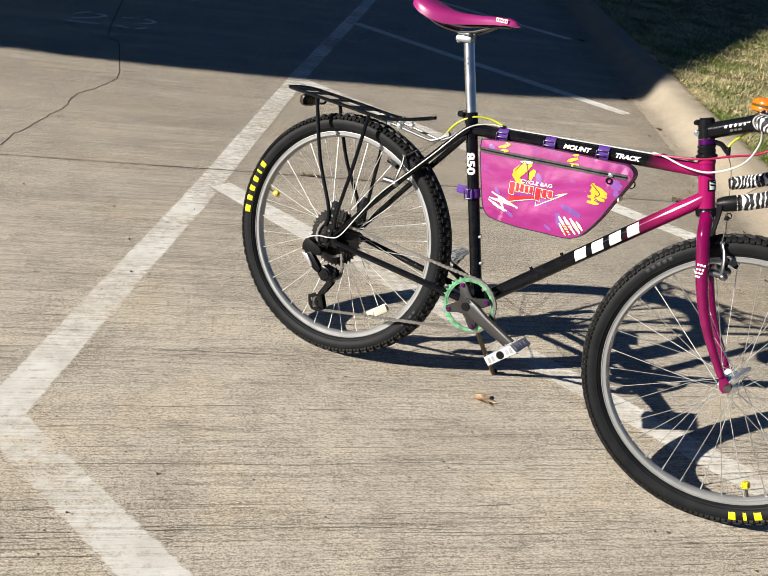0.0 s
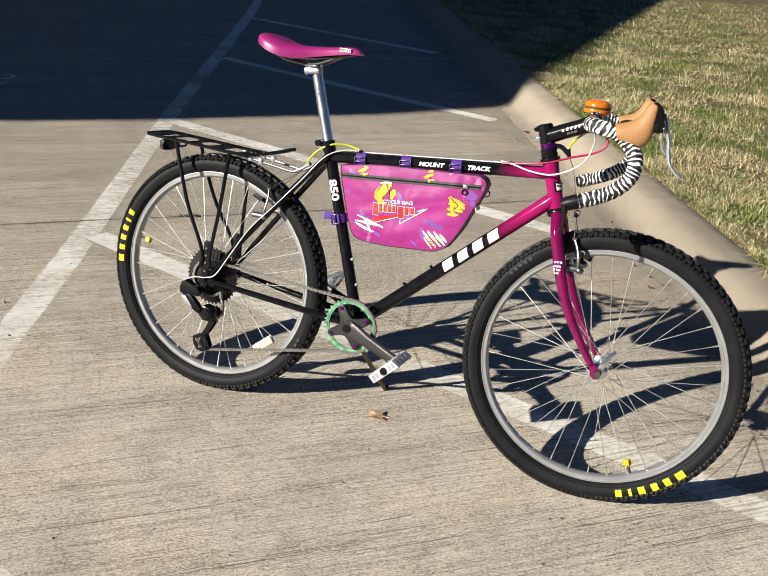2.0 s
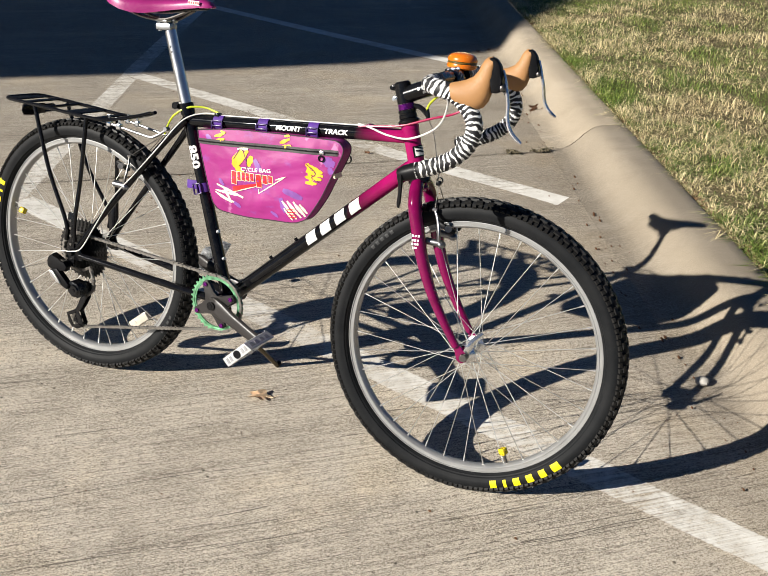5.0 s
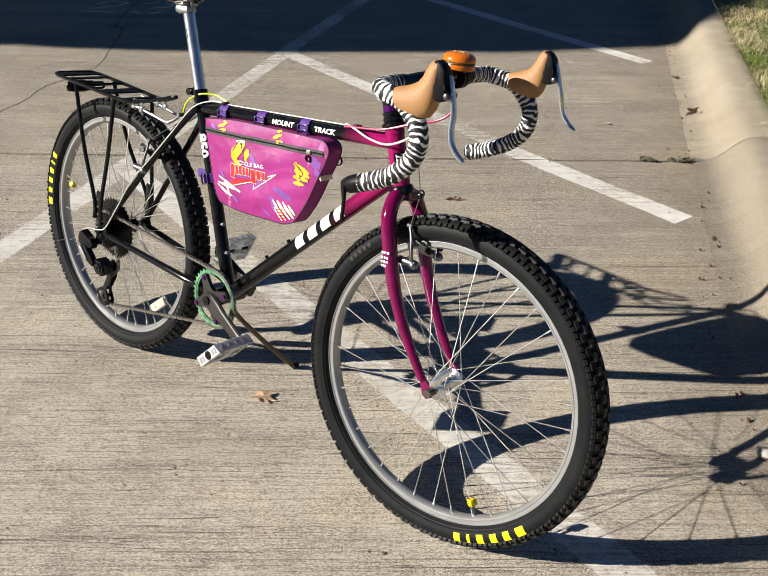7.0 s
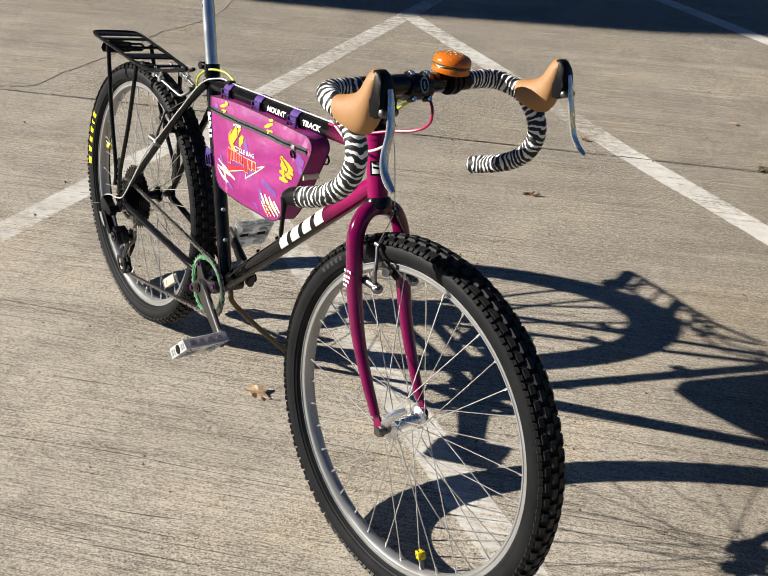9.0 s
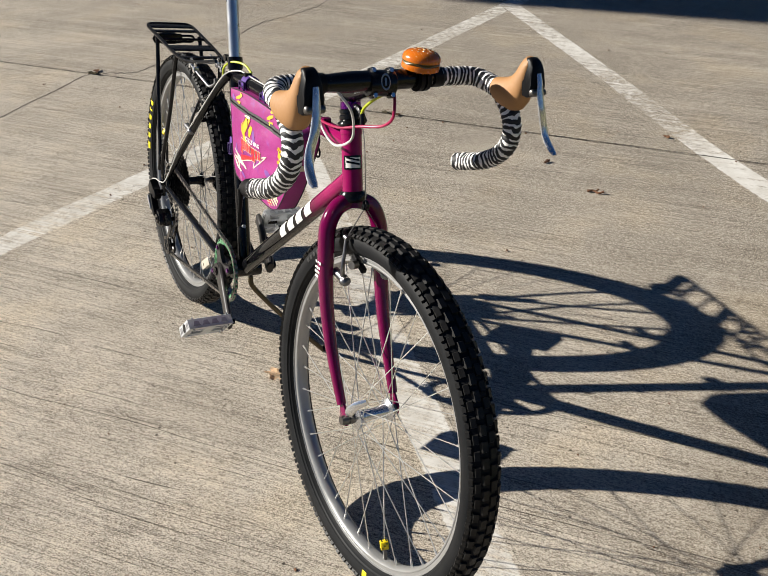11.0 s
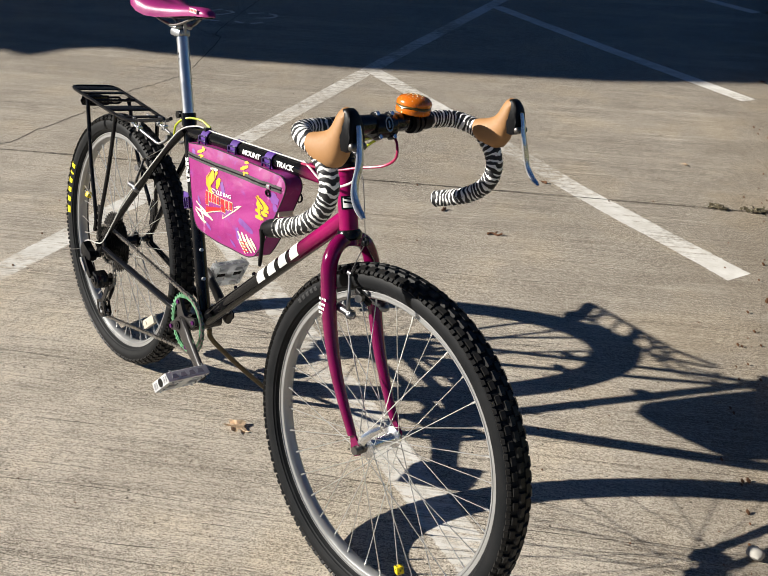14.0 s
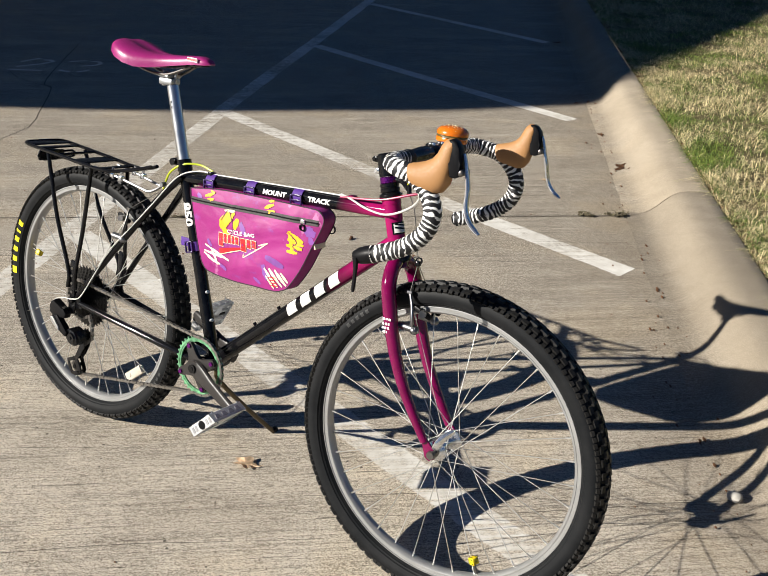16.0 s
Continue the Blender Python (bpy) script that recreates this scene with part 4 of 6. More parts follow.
for q in (-1, 1): box(bm, Matrix.Translation((0.166, -0.004 * q, -0.168)) @ Matrix.Rotation(A(-40), 4, 'Y'), 0.068, 0.0055, 0.024, 0.004)
cyl(bm, (0.155, -0.006, -0.175), (0.155, -0.0085, -0.175), 0.005, seg=10)
part("spoke_reflector", bm, REFLECTOR, rear, "clear oblong spoke reflector")

# frame --------------------------------------------------------------
BB = V((0.435, 0, 0.300))
SEAT_TOP = V((0.290, 0, 0.757))


def seat(z): return BB.lerp(SEAT_TOP, (z - BB.z) / (SEAT_TOP.z - BB.z))


TT0, TT1 = seat(0.722), head(0.777)
DT1 = head(0.722)
bm = bmesh.new()
cyl(bm, BB, DT1, 0.0172, seg=24)
bpart("down_tube", bm, FRAME, "tube fading from black to magenta")
bm = bmesh.new()
cyl(bm, TT0, TT1, 0.0152, seg=24)
bpart("top_tube", bm, FRAME, "tube fading from black to magenta")
bm = bmesh.new()
cyl(bm, BB, SEAT_TOP, 0.0152, seg=24)
cyl(bm, seat(0.735), seat(0.760), 0.0172, seg=24)
seat_tube = bpart("seat_tube", bm, FRAME)
bm = bmesh.new()
cyl(bm, head(0.693), head(0.806), 0.0180, seg=28)
for z in (0.696, 0.796): cyl(bm, head(z - 0.004), head(z + 0.004), 0.0193, seg=28)
head_tube = bpart("head_tube", bm, FRAME, "magenta head tube")
bm = bmesh.new()
cyl(bm, BB + V((0, -0.035, 0)), BB + V((0, 0.035, 0)), 0.0205, seg=28)
bpart("bottom_bracket_shell", bm, FRAME)
for q in (-1, 1):
    bm = bmesh.new()
    pts = spline([BB + V((-0.02, q * 0.024, 0.0)), (0.36, q * 0.040, 0.307), (0.22, q * 0.052, 0.318), (0.02, q * 0.066, 0.333)], 8)
    sweep(bm, pts, [0.0108 - 0.0035 * i / len(pts) for i in range(len(pts))], 14)
    bpart("chainstay", bm, FRAME)
    bm = bmesh.new()
    pts = spline([(0.302, q * 0.016, 0.724), (0.24, q * 0.034, 0.648), (0.13, q * 0.050, 0.508), (0.012, q * 0.067, 0.352)], 8)
    sweep(bm, pts, [0.0088 - 0.002 * i / len(pts) for i in range(len(pts))], 14)
    bpart("seatstay", bm, FRAME)
    bm = bmesh.new()
    plate(bm, [(0.030, 0.330), (0.020, 0.356), (0.004, 0.362), (-0.010, 0.350), (-0.013, 0.334), (-0.006, 0.322), (0.012, 0.318), (0.03, 0.32)], q * 0.064, q * 0.070, bevel=0.001)
    bpart("dropout", bm, FRAME)
bm = bmesh.new()
cyl(bm, (0.185, -0.042, 0.578), (0.185, 0.042, 0.578), 0.006, seg=12)
bpart("stay_bridge", bm, FRAME)
# seat clamp and its bolt
bm = bmesh.new()
cyl(bm, (0.268, -0.014, 0.752), (0.268, 0.016, 0.752), 0.0058, seg=14)
cyl(bm, (0.268, -0.017, 0.752), (0.268, -0.010, 0.752), 0.0082, seg=14)
box(bm, Matrix.Translation((0.276, 0, 0.752)), 0.02, 0.018, 0.018, 0.003)
bpart("seat_clamp", bm, BLACK)
# bottle bolts
for z in (0.40, 0.465):
    bm = bmesh.new()
    c = seat(z)
    cyl(bm, c + V((0.013, -0.004, 0)), c + V((0.020, -0.004, 0.003)), 0.0042, seg=10)
    bpart("bottle_bolt", bm, ALU, parent=seat_tube)
for f in (0.28, 0.42):
    bm = bmesh.new()
    c = BB.lerp(DT1, f)
    cyl(bm, c + V((-0.010, 0, 0.012)), c + V((-0.015, 0, 0.018)), 0.0042, seg=10)
    bpart("bottle_bolt", bm, BLACK)

# lettering and plain marks on the tubes
bm = letters("MOUNT", 0.0100, 0.0007, 0.22)
for v in bm.verts: v.co.x, v.co.y = v.co.x * 1.25, v.co.y - 0.005
round_tube(bm, TT0.lerp(TT1, 0.416), TT0.lerp(TT1, 0.556), 0.0152)
bpart("lettering", bm, WHITE_INK, "white slanted lettering reading mount")
bm = letters("TRACK", 0.0100, 0.0007, 0.22)
for v in bm.verts: v.co.x, v.co.y = v.co.x * 1.25, v.co.y - 0.005
round_tube(bm, TT0.lerp(TT1, 0.635), TT0.lerp(TT1, 0.755), 0.0152)
bpart("lettering", bm, WHITE_INK, "white slanted lettering reading track")
bm = letters("850", 0.021, 0.0012)
for v in bm.verts: v.co = V((v.co.x * 1.25, v.co.y - 0.0105, 0))
round_tube(bm, seat(0.672), seat(0.606), 0.0152, V((0.1, -1, 0)))
bpart("lettering", bm, WHITE_INK, "white numerals on the black seat tube")
bm = bmesh.new()
for k in range(4):
    x0 = -0.086 + 0.046 * k
    bm.faces.new([bm.verts.new((x0 + dx + 0.34 * y, y, 0)) for dx, y in ((0, -0.0130), (0.030, -0.0130), (0.030, 0.0130), (0, 0.0130))])
round_tube(bm, BB.lerp(DT1, 0.490), BB.lerp(DT1, 0.735), 0.0172, V((0, -1, 0.15)))
bpart("tube_marking", bm, WHITE_INK, "plain white slanted marking blocks")
bm = bars([0.024], 0, 0.034)
round_tube(bm, head(0.728), head(0.766), 0.0182, V((0.92, -0.35, 0)))
badge = bpart("head_badge", bm, BLACK, "black and white head badge", parent=None)
bm = bars([0.018], 0, 0.027)
round_tube(bm, head(0.732), head(0.762), 0.0187, V((0.92, -0.35, 0)))
part("badge_panel", bm, WHITE_INK, badge)
bm = bars([0.0035, 0.0030], 0.0035, 0.024, 0.22)
round_tube(bm, head(0.732), head(0.762), 0.0190, V((0.92, -0.35, 0)))
part("badge_mark", bm, BLACK, badge)

# saddle and post -----------------------------------------------------
POST_DIR = (SEAT_TOP - BB).normalized()
bm = bmesh.new()
cyl(bm, SEAT_TOP - POST_DIR * 0.05, SEAT_TOP + POST_DIR * 0.172, 0.0135, seg=28)
post = bpart("seatpost", bm, SATIN, "silver aluminium seatpost")
PT = SEAT_TOP + POST_DIR * 0.172
bm = bmesh.new()
box(bm, Matrix.Translation(PT + V((-0.012, 0, 0.008))) @ Matrix.Rotation(A(-4), 4, 'Y'), 0.044, 0.029, 0.017, 0.005)
box(bm, Matrix.Translation(PT + V((-0.012, 0, 0.021))), 0.034, 0.044, 0.008, 0.003)
for q in (-1, 1): cyl(bm, PT + V((-0.03 if q < 0 else 0.008, 0, -0.004)), PT + V((-0.03 if q < 0 else 0.008, 0, 0.03)), 0.004, seg=10)
part("post_clamp", bm, ALU, post)
bm = bmesh.new()
for k in (0, 1):
    box(bm, Matrix.Translation(SEAT_TOP + POST_DIR * (0.135 - 0.012 * k) + V((0.001, -0.0134, 0))), 0.002, 0.001, 0.005)
part("post_marking", bm, BLACK_PLASTIC, post)
SECTION = [(0.058, 0.020, 0.998, 0.986), (0.064, 0.044, 1.004, 0.980), (0.078, 0.062, 1.007, 0.972), (0.10, 0.071, 1.004, 0.962), (0.13, 0.072, 0.997, 0.953), (0.16, 0.064, 0.990, 0.948), (0.19, 0.052, 0.988, 0.950), (0.22, 0.040, 0.989, 0.956),
           (0.26, 0.030, 0.992, 0.964), (0.30, 0.0245, 0.997, 0.971), (0.33, 0.021, 0.999, 0.975), (0.350, 0.0165, 0.995, 0.977), (0.360, 0.009, 0.987, 0.979)]
bm = bmesh.new()
rings = []
for x, hw, zt, zb in SECTION:
    x, hw, zb = 0.358 - (0.36 - x) * 0.935, hw * 0.96, zb + 0.005
    ring = []
    for j in range(24):
        a = math.pi * j / 23
        c, sn = math.cos(a), math.sin(a)
        y = hw * (1 if c > 0 else -1) * abs(c) ** 0.75
        z = zb + (zt - zb) * sn ** 0.55
        groove = math.exp(-(y / 0.010) ** 2) * 0.006 * max(0, math.sin(math.pi * min(1, max(0, (x - 0.075) / 0.15))))
        ring.append(bm.verts.new((x, y, z - groove - 0.004 * max(0, 1 - (x - 0.05) / 0.03) * (1 if abs(y) < 0.012 else 0))))
    rings.append(ring)
for a, b in zip(rings, rings[1:]):
    for j in range(23): bm.faces.new((a[j], a[j + 1], b[j + 1], b[j]))
for r in (rings[0], rings[-1]): bm.faces.new(r)
for a, b in zip(rings, rings[1:]): bm.faces.new((a[0], b[0], b[-1], a[-1]))
bmesh.ops.subdivide_edges(bm, edges=bm.edges[:], cuts=1, smooth=0.6, use_grid_fill=True)
saddle = bpart("saddle", bm, SADDLE, "glossy magenta vinyl saddle")
bm = bmesh.new()
plate(bm, [(0.095, 0.962), (0.15, 0.951), (0.24, 0.961), (0.33, 0.977), (0.33, 0.981), (0.2, 0.970), (0.10, 0.970)], -0.022, 0.022, bevel=0.003)
part("saddle_base", bm, BLACK_PLASTIC, saddle)
for q in (-1, 1):
    bm = bmesh.new()
    sweep(bm, spline([(0.12, q * 0.026, 0.962), (0.15, q * 0.021, 0.950), (0.19, q * 0.020, 0.944), (0.24, q * 0.019, 0.946), (0.30, q * 0.008, 0.972)], 6), 0.0033, 8)
    part("saddle_rail", bm, STEEL, saddle)
bm = bars([0.030], 0, 0.009)
for v in bm.verts: v.co = V((0.318 + v.co.x, -0.0232 - 0.0004 + 0.03 * (0.318 + v.co.x - 0.318), 0.990 + v.co.y))
lab = part("saddle_patch", bm, WHITE_INK, saddle)
bm = bars([0.004] * 5, 0.002, 0.005)
for v in bm.verts: v.co = V((0.318 + v.co.x, -0.0240 + 0.03 * v.co.x, 0.990 + v.co.y))
part("patch_print", bm, RED_INK, lab)

# drivetrain -----------------------------------------------------------
def toothed(r, teeth, depth, k=4):
    out = []
    for i in range(teeth):
        for f, rr in ((0.0, r - depth), (0.22, r - depth), (0.42, r), (0.58, r), (0.78, r - depth)):
            a = 2 * math.pi * (i + f) / teeth
            out.append((rr * math.cos(a), rr * math.sin(a)))
    return out


def ring_plate(bm, outer, inner_r, y0, y1, c):
    """A flat toothed ring with a round hole."""
    n = len(outer)
    vs = []
    for y in (y0, y1):
        o = [bm.verts.new((c[0] + x, y, c[1] + z)) for x, z in outer]
        i = [bm.verts.new((c[0] + inner_r * x / math.hypot(x, z), y, c[1] + inner_r * z / math.hypot(x, z))) for x, z in outer]
        vs.append((o, i))
    for k in range(n):
        j = (k + 1) % n
        bm.faces.new((vs[0][0][k], vs[0][0][j], vs[0][1][j], vs[0][1][k])), bm.faces.new((vs[1][0][k], vs[1][1][k], vs[1][1][j], vs[1][0][j]))
        bm.faces.new((vs[0][0][k], vs[1][0][k], vs[1][0][j], vs[0][0][j])), bm.faces.new((vs[0][1][k], vs[0][1][j], vs[1][1][j], vs[1][1][k]))


CY = -0.048
bm = bmesh.new()
ring_plate(bm, toothed(0.0750, 36, 0.0050), 0.0600, CY - 0.0018, CY + 0.0018, (BB.x, BB.z))
ring_plate(bm, [(0.0680 * math.cos(2 * math.pi * i / 60), 0.0680 * math.sin(2 * math.pi * i / 60)) for i in range(60)], 0.0640, CY - 0.0032, CY - 0.0017, (BB.x, BB.z))
chainring = bpart("chainring", bm, GREEN, "mint green anodised narrow chainring")
bm = bmesh.new()
CR = V((0.150, -0.020, -0.046))
star = []
for i in range(4):
    a = math.atan2(CR.z, CR.x) + A(45 + 90 * i)
    for r, side in ((0.030, -0.0135), (0.050, -0.0105), (0.0605, -0.0085), (0.0630, 0.0), (0.0605, 0.0085), (0.050, 0.0105), (0.030, 0.0135)):
        star.append((BB.x + r * math.cos(a) - side * math.sin(a), BB.z + r * math.sin(a) + side * math.cos(a)))
    star.append((BB.x + 0.024 * math.cos(a + A(45)), BB.z + 0.024 * math.sin(a + A(45))))
plate(bm, star, CY - 0.0125, CY - 0.0035, bevel=0.002)
cyl(bm, BB + V((0, CY - 0.022, 0)), BB + V((0, CY - 0.002, 0)), 0.0185, seg=24)
spider = bpart("crank_spider", bm, CRANK)
for i in range(4):
    a = math.atan2(CR.z, CR.x) + A(45 + 90 * i)
    u = V((math.cos(a), 0, math.sin(a)))
    bm = bmesh.new()
    cyl(bm, BB + u * 0.0540 + V((0, CY - 0.016, 0)), BB + u * 0.0540 + V((0, CY, 0)), 0.0052, seg=12)
    part("chainring_bolt", bm, PURPLE_ALLOY, chainring, "purple anodised bolt")
for q in (-1, 1):
    s0 = BB + V((0, q * 0.062, 0))
    s1 = BB + V((-q * CR.x, q * 0.090, -q * CR.z))
    bm = bmesh.new()
    d = (s1 - s0).normalized()
    pts = [s0 - d * 0.012, s0, s0.lerp(s1, 0.12), s0.lerp(s1, 0.4), s0.lerp(s1, 0.8), s1 - d * 0.006, s1 + d * 0.012]
    sweep(bm, pts, [0.016, 0.0215, 0.0215, 0.0175, 0.0150, 0.0155, 0.011], 16, flat=1.0)
    for v in bm.verts:
        line = s0 + d * (v.co - s0).dot(d)
        v.co.y = line.y + max(-0.0065, min(0.0065, (v.co.y - line.y) * 0.55))
    crank = bpart("crank_arm", bm, CRANK, "dark grey forged crank arm")
    bm = bmesh.new()
    cyl(bm, s0 + V((0, q * 0.009, 0)), s0 + V((0, q * 0.0125, 0)), 0.0105, seg=20)
    cyl(bm, s0 + V((0, q * 0.0125, 0)), s0 + V((0, q * 0.0135, 0)), 0.005, seg=6)
    part("crank_cap", bm, BLACK, crank)


def pedal(c, tilt, q, material, label):
    """A platform pedal: cage with cut-outs, spindle and pins."""
    m = Matrix.Translation(c) @ Matrix.Rotation(A(-tilt), 4, 'Y')
    bm = bmesh.new()
    L2, W2, H2 = 0.041, 0.048, 0.0120
    xs, ys = [-L2, -0.032, -0.021, -0.013, 0.013, 0.021, 0.032, L2], [-W2, -0.037, -0.011, 0.011, 0.037, W2]
    solid = {(i, j) for i in range(7) for j in range(5) if not (i in (1, 3, 5) and j in (1, 3))}
    lattice = {}

    def spot(i, j, h):
        if (i, j, h) not in lattice:
            edge = 0.92 if (i in (0, 7) or j in (0, 5)) else 1.0
            back = 0.0075 if i == 7 and h > 0 else 0.0
            lattice[i, j, h] = bm.verts.new(m @ V((xs[i] - back, ys[j], h * H2 * edge)))
        return lattice[i, j, h]

    for i, j in solid:
        for h in (-1, 1): bm.faces.new([spot(i + a, j + b, h) for a, b in ((0, 0), (1, 0), (1, 1), (0, 1))])
        for (a, b), (c2, d2), step in (((0, 0), (1, 0), (0, -1)), ((1, 0), (1, 1), (1, 0)), ((1, 1), (0, 1), (0, 1)), ((0, 1), (0, 0), (-1, 0))):
            if (i + step[0], j + step[1]) not in solid:
                bm.faces.new((spot(i + a, j + b, -1), spot(i + c2, j + d2, -1), spot(i + c2, j + d2, 1), spot(i + a, j + b, 1)))
    p = bpart("pedal", bm, material, label)
    for y in (-0.030, -0.010, 0.010, 0.030):
        bm = bmesh.new()
        plate(bm, [(y - 0.0075, -0.0055), (y + 0.0075, -0.0055), (y + 0.0045, 0.0055), (y - 0.0045, 0.0055)], -0.0006, 0.0008, m @ Matrix.Translation((L2 - 0.00375, 0, 0)) @ Matrix.Rotation(-0.33, 4, 'Y') @ Matrix(((0, 1, 0, 0), (1, 0, 0, 0), (0, 0, 1, 0), (0, 0, 0, 1))))
        part("slot", bm, SLOT, p)
    for x in (-0.031, -0.021, 0.019, 0.029):
        bm = bmesh.new()
        plate(bm, [(x - 0.0032, -0.0062), (x + 0.0030, -0.0062), (x + 0.0036, 0.0060), (x - 0.0026, 0.0060)], -W2 - 0.0010, -W2 + 0.0006, m)
        part("end_slot", bm, SLOT, p)
    bm = bmesh.new()
    cyl(bm, m @ V((0, -W2 - 0.0 if q > 0 else -W2 - 0.001, 0)), m @ V((0, W2 + 0.001, 0)), 0.0098, seg=16)
    cyl(bm, m @ V((0, -q * (W2 - 0.002), 0)), m @ V((0, -q * (W2 + 0.016), 0)), 0.006, seg=12)
    part("spindle", bm, BLACK_PLASTIC, p)
    for x in (-0.036, -0.016, 0.016, 0.036):
        for y in (-0.038, 0.038):
            for h in (-1, 1):
                bm = bmesh.new()
                cyl(bm, m @ V((x, y, h * 0.010)), m @ V((x, y, h * 0.0148)), 0.0018, seg=6)
                part("pin", bm, ALU, p)


pedal(BB + V((CR.x + 0.010, -0.146, CR.z + 0.006)), 45, -1, WHITE, "white composite platform pedal")
pedal(BB + V((-CR.x - 0.008, 0.150, -CR.z - 0.008)), 62, 1, SMOKE, "grey translucent platform pedal")

# cassette, hanger and derailleur
for k in range(9):
    r = 0.082 - 0.0066 * k
    bm = bmesh.new()
    t = max(12, int(2 * math.pi * r / 0.0127))
    y = -0.026 - 0.0037 * k
    ring_plate(bm, toothed(r, t, 0.005), 0.016 if k > 5 else r * 0.55, y - 0.0009, y + 0.0009, (0, 0))
    if k <= 5:
        for i in range(5):
            a = 2 * math.pi * i / 5 + 0.3 * k
            box(bm, Matrix.Rotation(-a, 4, 'Y') @ Matrix.Translation(((r * 0.58 + 0.014) / 2, y, 0)), r * 0.58 - 0.010, 0.0016, 0.008)
    part("sprocket", bm, SPROCKET, rear)
bm = bmesh.new()
cyl(bm, (0, -0.024, 0), (0, -0.061, 0), 0.017, seg=20)
part("cassette_body", bm, BLACK, rear)
bm = bmesh.new()
plate(bm, [(0.008, 0.334), (-0.012, 0.332), (-0.022, 0.306), (-0.014, 0.296), (0.002, 0.300)], -0.072, -0.066, bevel=0.001)
cyl(bm, (-0.010, -0.066, 0.305), (-0.010, -0.084, 0.305), 0.009, seg=14)
derailleur = bpart("rear_derailleur", bm, BLACK, "black long-cage rear derailleur")
bm = bmesh.new()
plate(bm, [(-0.058, 0.322), (-0.046, 0.330), (-0.030, 0.318), (-0.010, 0.316), (0.002, 0.304), (-0.004, 0.290), (-0.026, 0.290), (-0.044, 0.284), (-0.062, 0.292), (-0.064, 0.308)], -0.096, -0.076, bevel=0.003)
part("derailleur_body", bm, BLACK_PLASTIC, derailleur)
bm = bmesh.new()
plate(bm, [(-0.050, 0.288), (-0.028, 0.294), (-0.004, 0.272), (0.012, 0.258), (0.004, 0.244), (-0.012, 0.250), (-0.034, 0.266), (-0.048, 0.278)], -0.100, -0.084, bevel=0.003)
part("derailleur_link", bm, BLACK_PLASTIC, derailleur)
bm = bmesh.new()
plate(bm, [(-0.052, 0.284), (-0.040, 0.287), (-0.018, 0.266), (-0.014, 0.257), (-0.024, 0.258), (-0.044, 0.272)], -0.1035, -0.0995, bevel=0.0012)
part("derailleur_plate", bm, SATIN, derailleur, "silver linkage cover")
bm = bmesh.new()
plate(bm, [(0.002, 0.262), (0.014, 0.268), (0.034, 0.264), (0.044, 0.252), (0.046, 0.236), (0.036, 0.226), (0.016, 0.226), (0.002, 0.238)], -0.094, -0.060, bevel=0.004)
cyl(bm, (0.026, -0.098, 0.246), (0.026, -0.093, 0.246), 0.0125, 0.0150, seg=24)
cyl(bm, (0.026, -0.100, 0.246), (0.026, -0.097, 0.246), 0.0045, seg=6)
part("derailleur_knuckle", bm, BLACK, derailleur, "round black clutch housing")
for y in (-0.058, -0.041):
    bm = bmesh.new()
    for strip in ([(0.020, 0.236), (0.036, 0.236), (0.033, 0.214), (0.018, 0.186), (0.006, 0.168), (-0.006, 0.172), (0.006, 0.194), (0.016, 0.216)],
                  [(-0.008, 0.174), (0.008, 0.170), (0.022, 0.140), (0.016, 0.130), (0.008, 0.134)],
                  [(-0.006, 0.174), (0.000, 0.166), (-0.026, 0.154), (-0.034, 0.160)],
                  [(-0.034, 0.160), (-0.026, 0.155), (-0.010, 0.128), (-0.016, 0.122), (-0.028, 0.136)],
                  [(-0.016, 0.122), (-0.010, 0.130), (0.016, 0.140), (0.020, 0.130), (0.002, 0.121)]):
        plate(bm, strip, y - 0.0011, y + 0.0011, bevel=0.0004)
    part("cage_plate", bm, BLACK, derailleur)
for cx, cz, r in ((0.030, 0.243, 0.0195), (-0.004, 0.146, 0.0165)):
    bm = bmesh.new()
    ring_plate(bm, toothed(r, 11, 0.004), 0.006, -0.0512, -0.0475, (cx, cz))
    cyl(bm, (cx, -0.060, cz), (cx, -0.040, cz), 0.0055, seg=10)
    part("jockey_wheel", bm, BLACK_PLASTIC, derailleur)


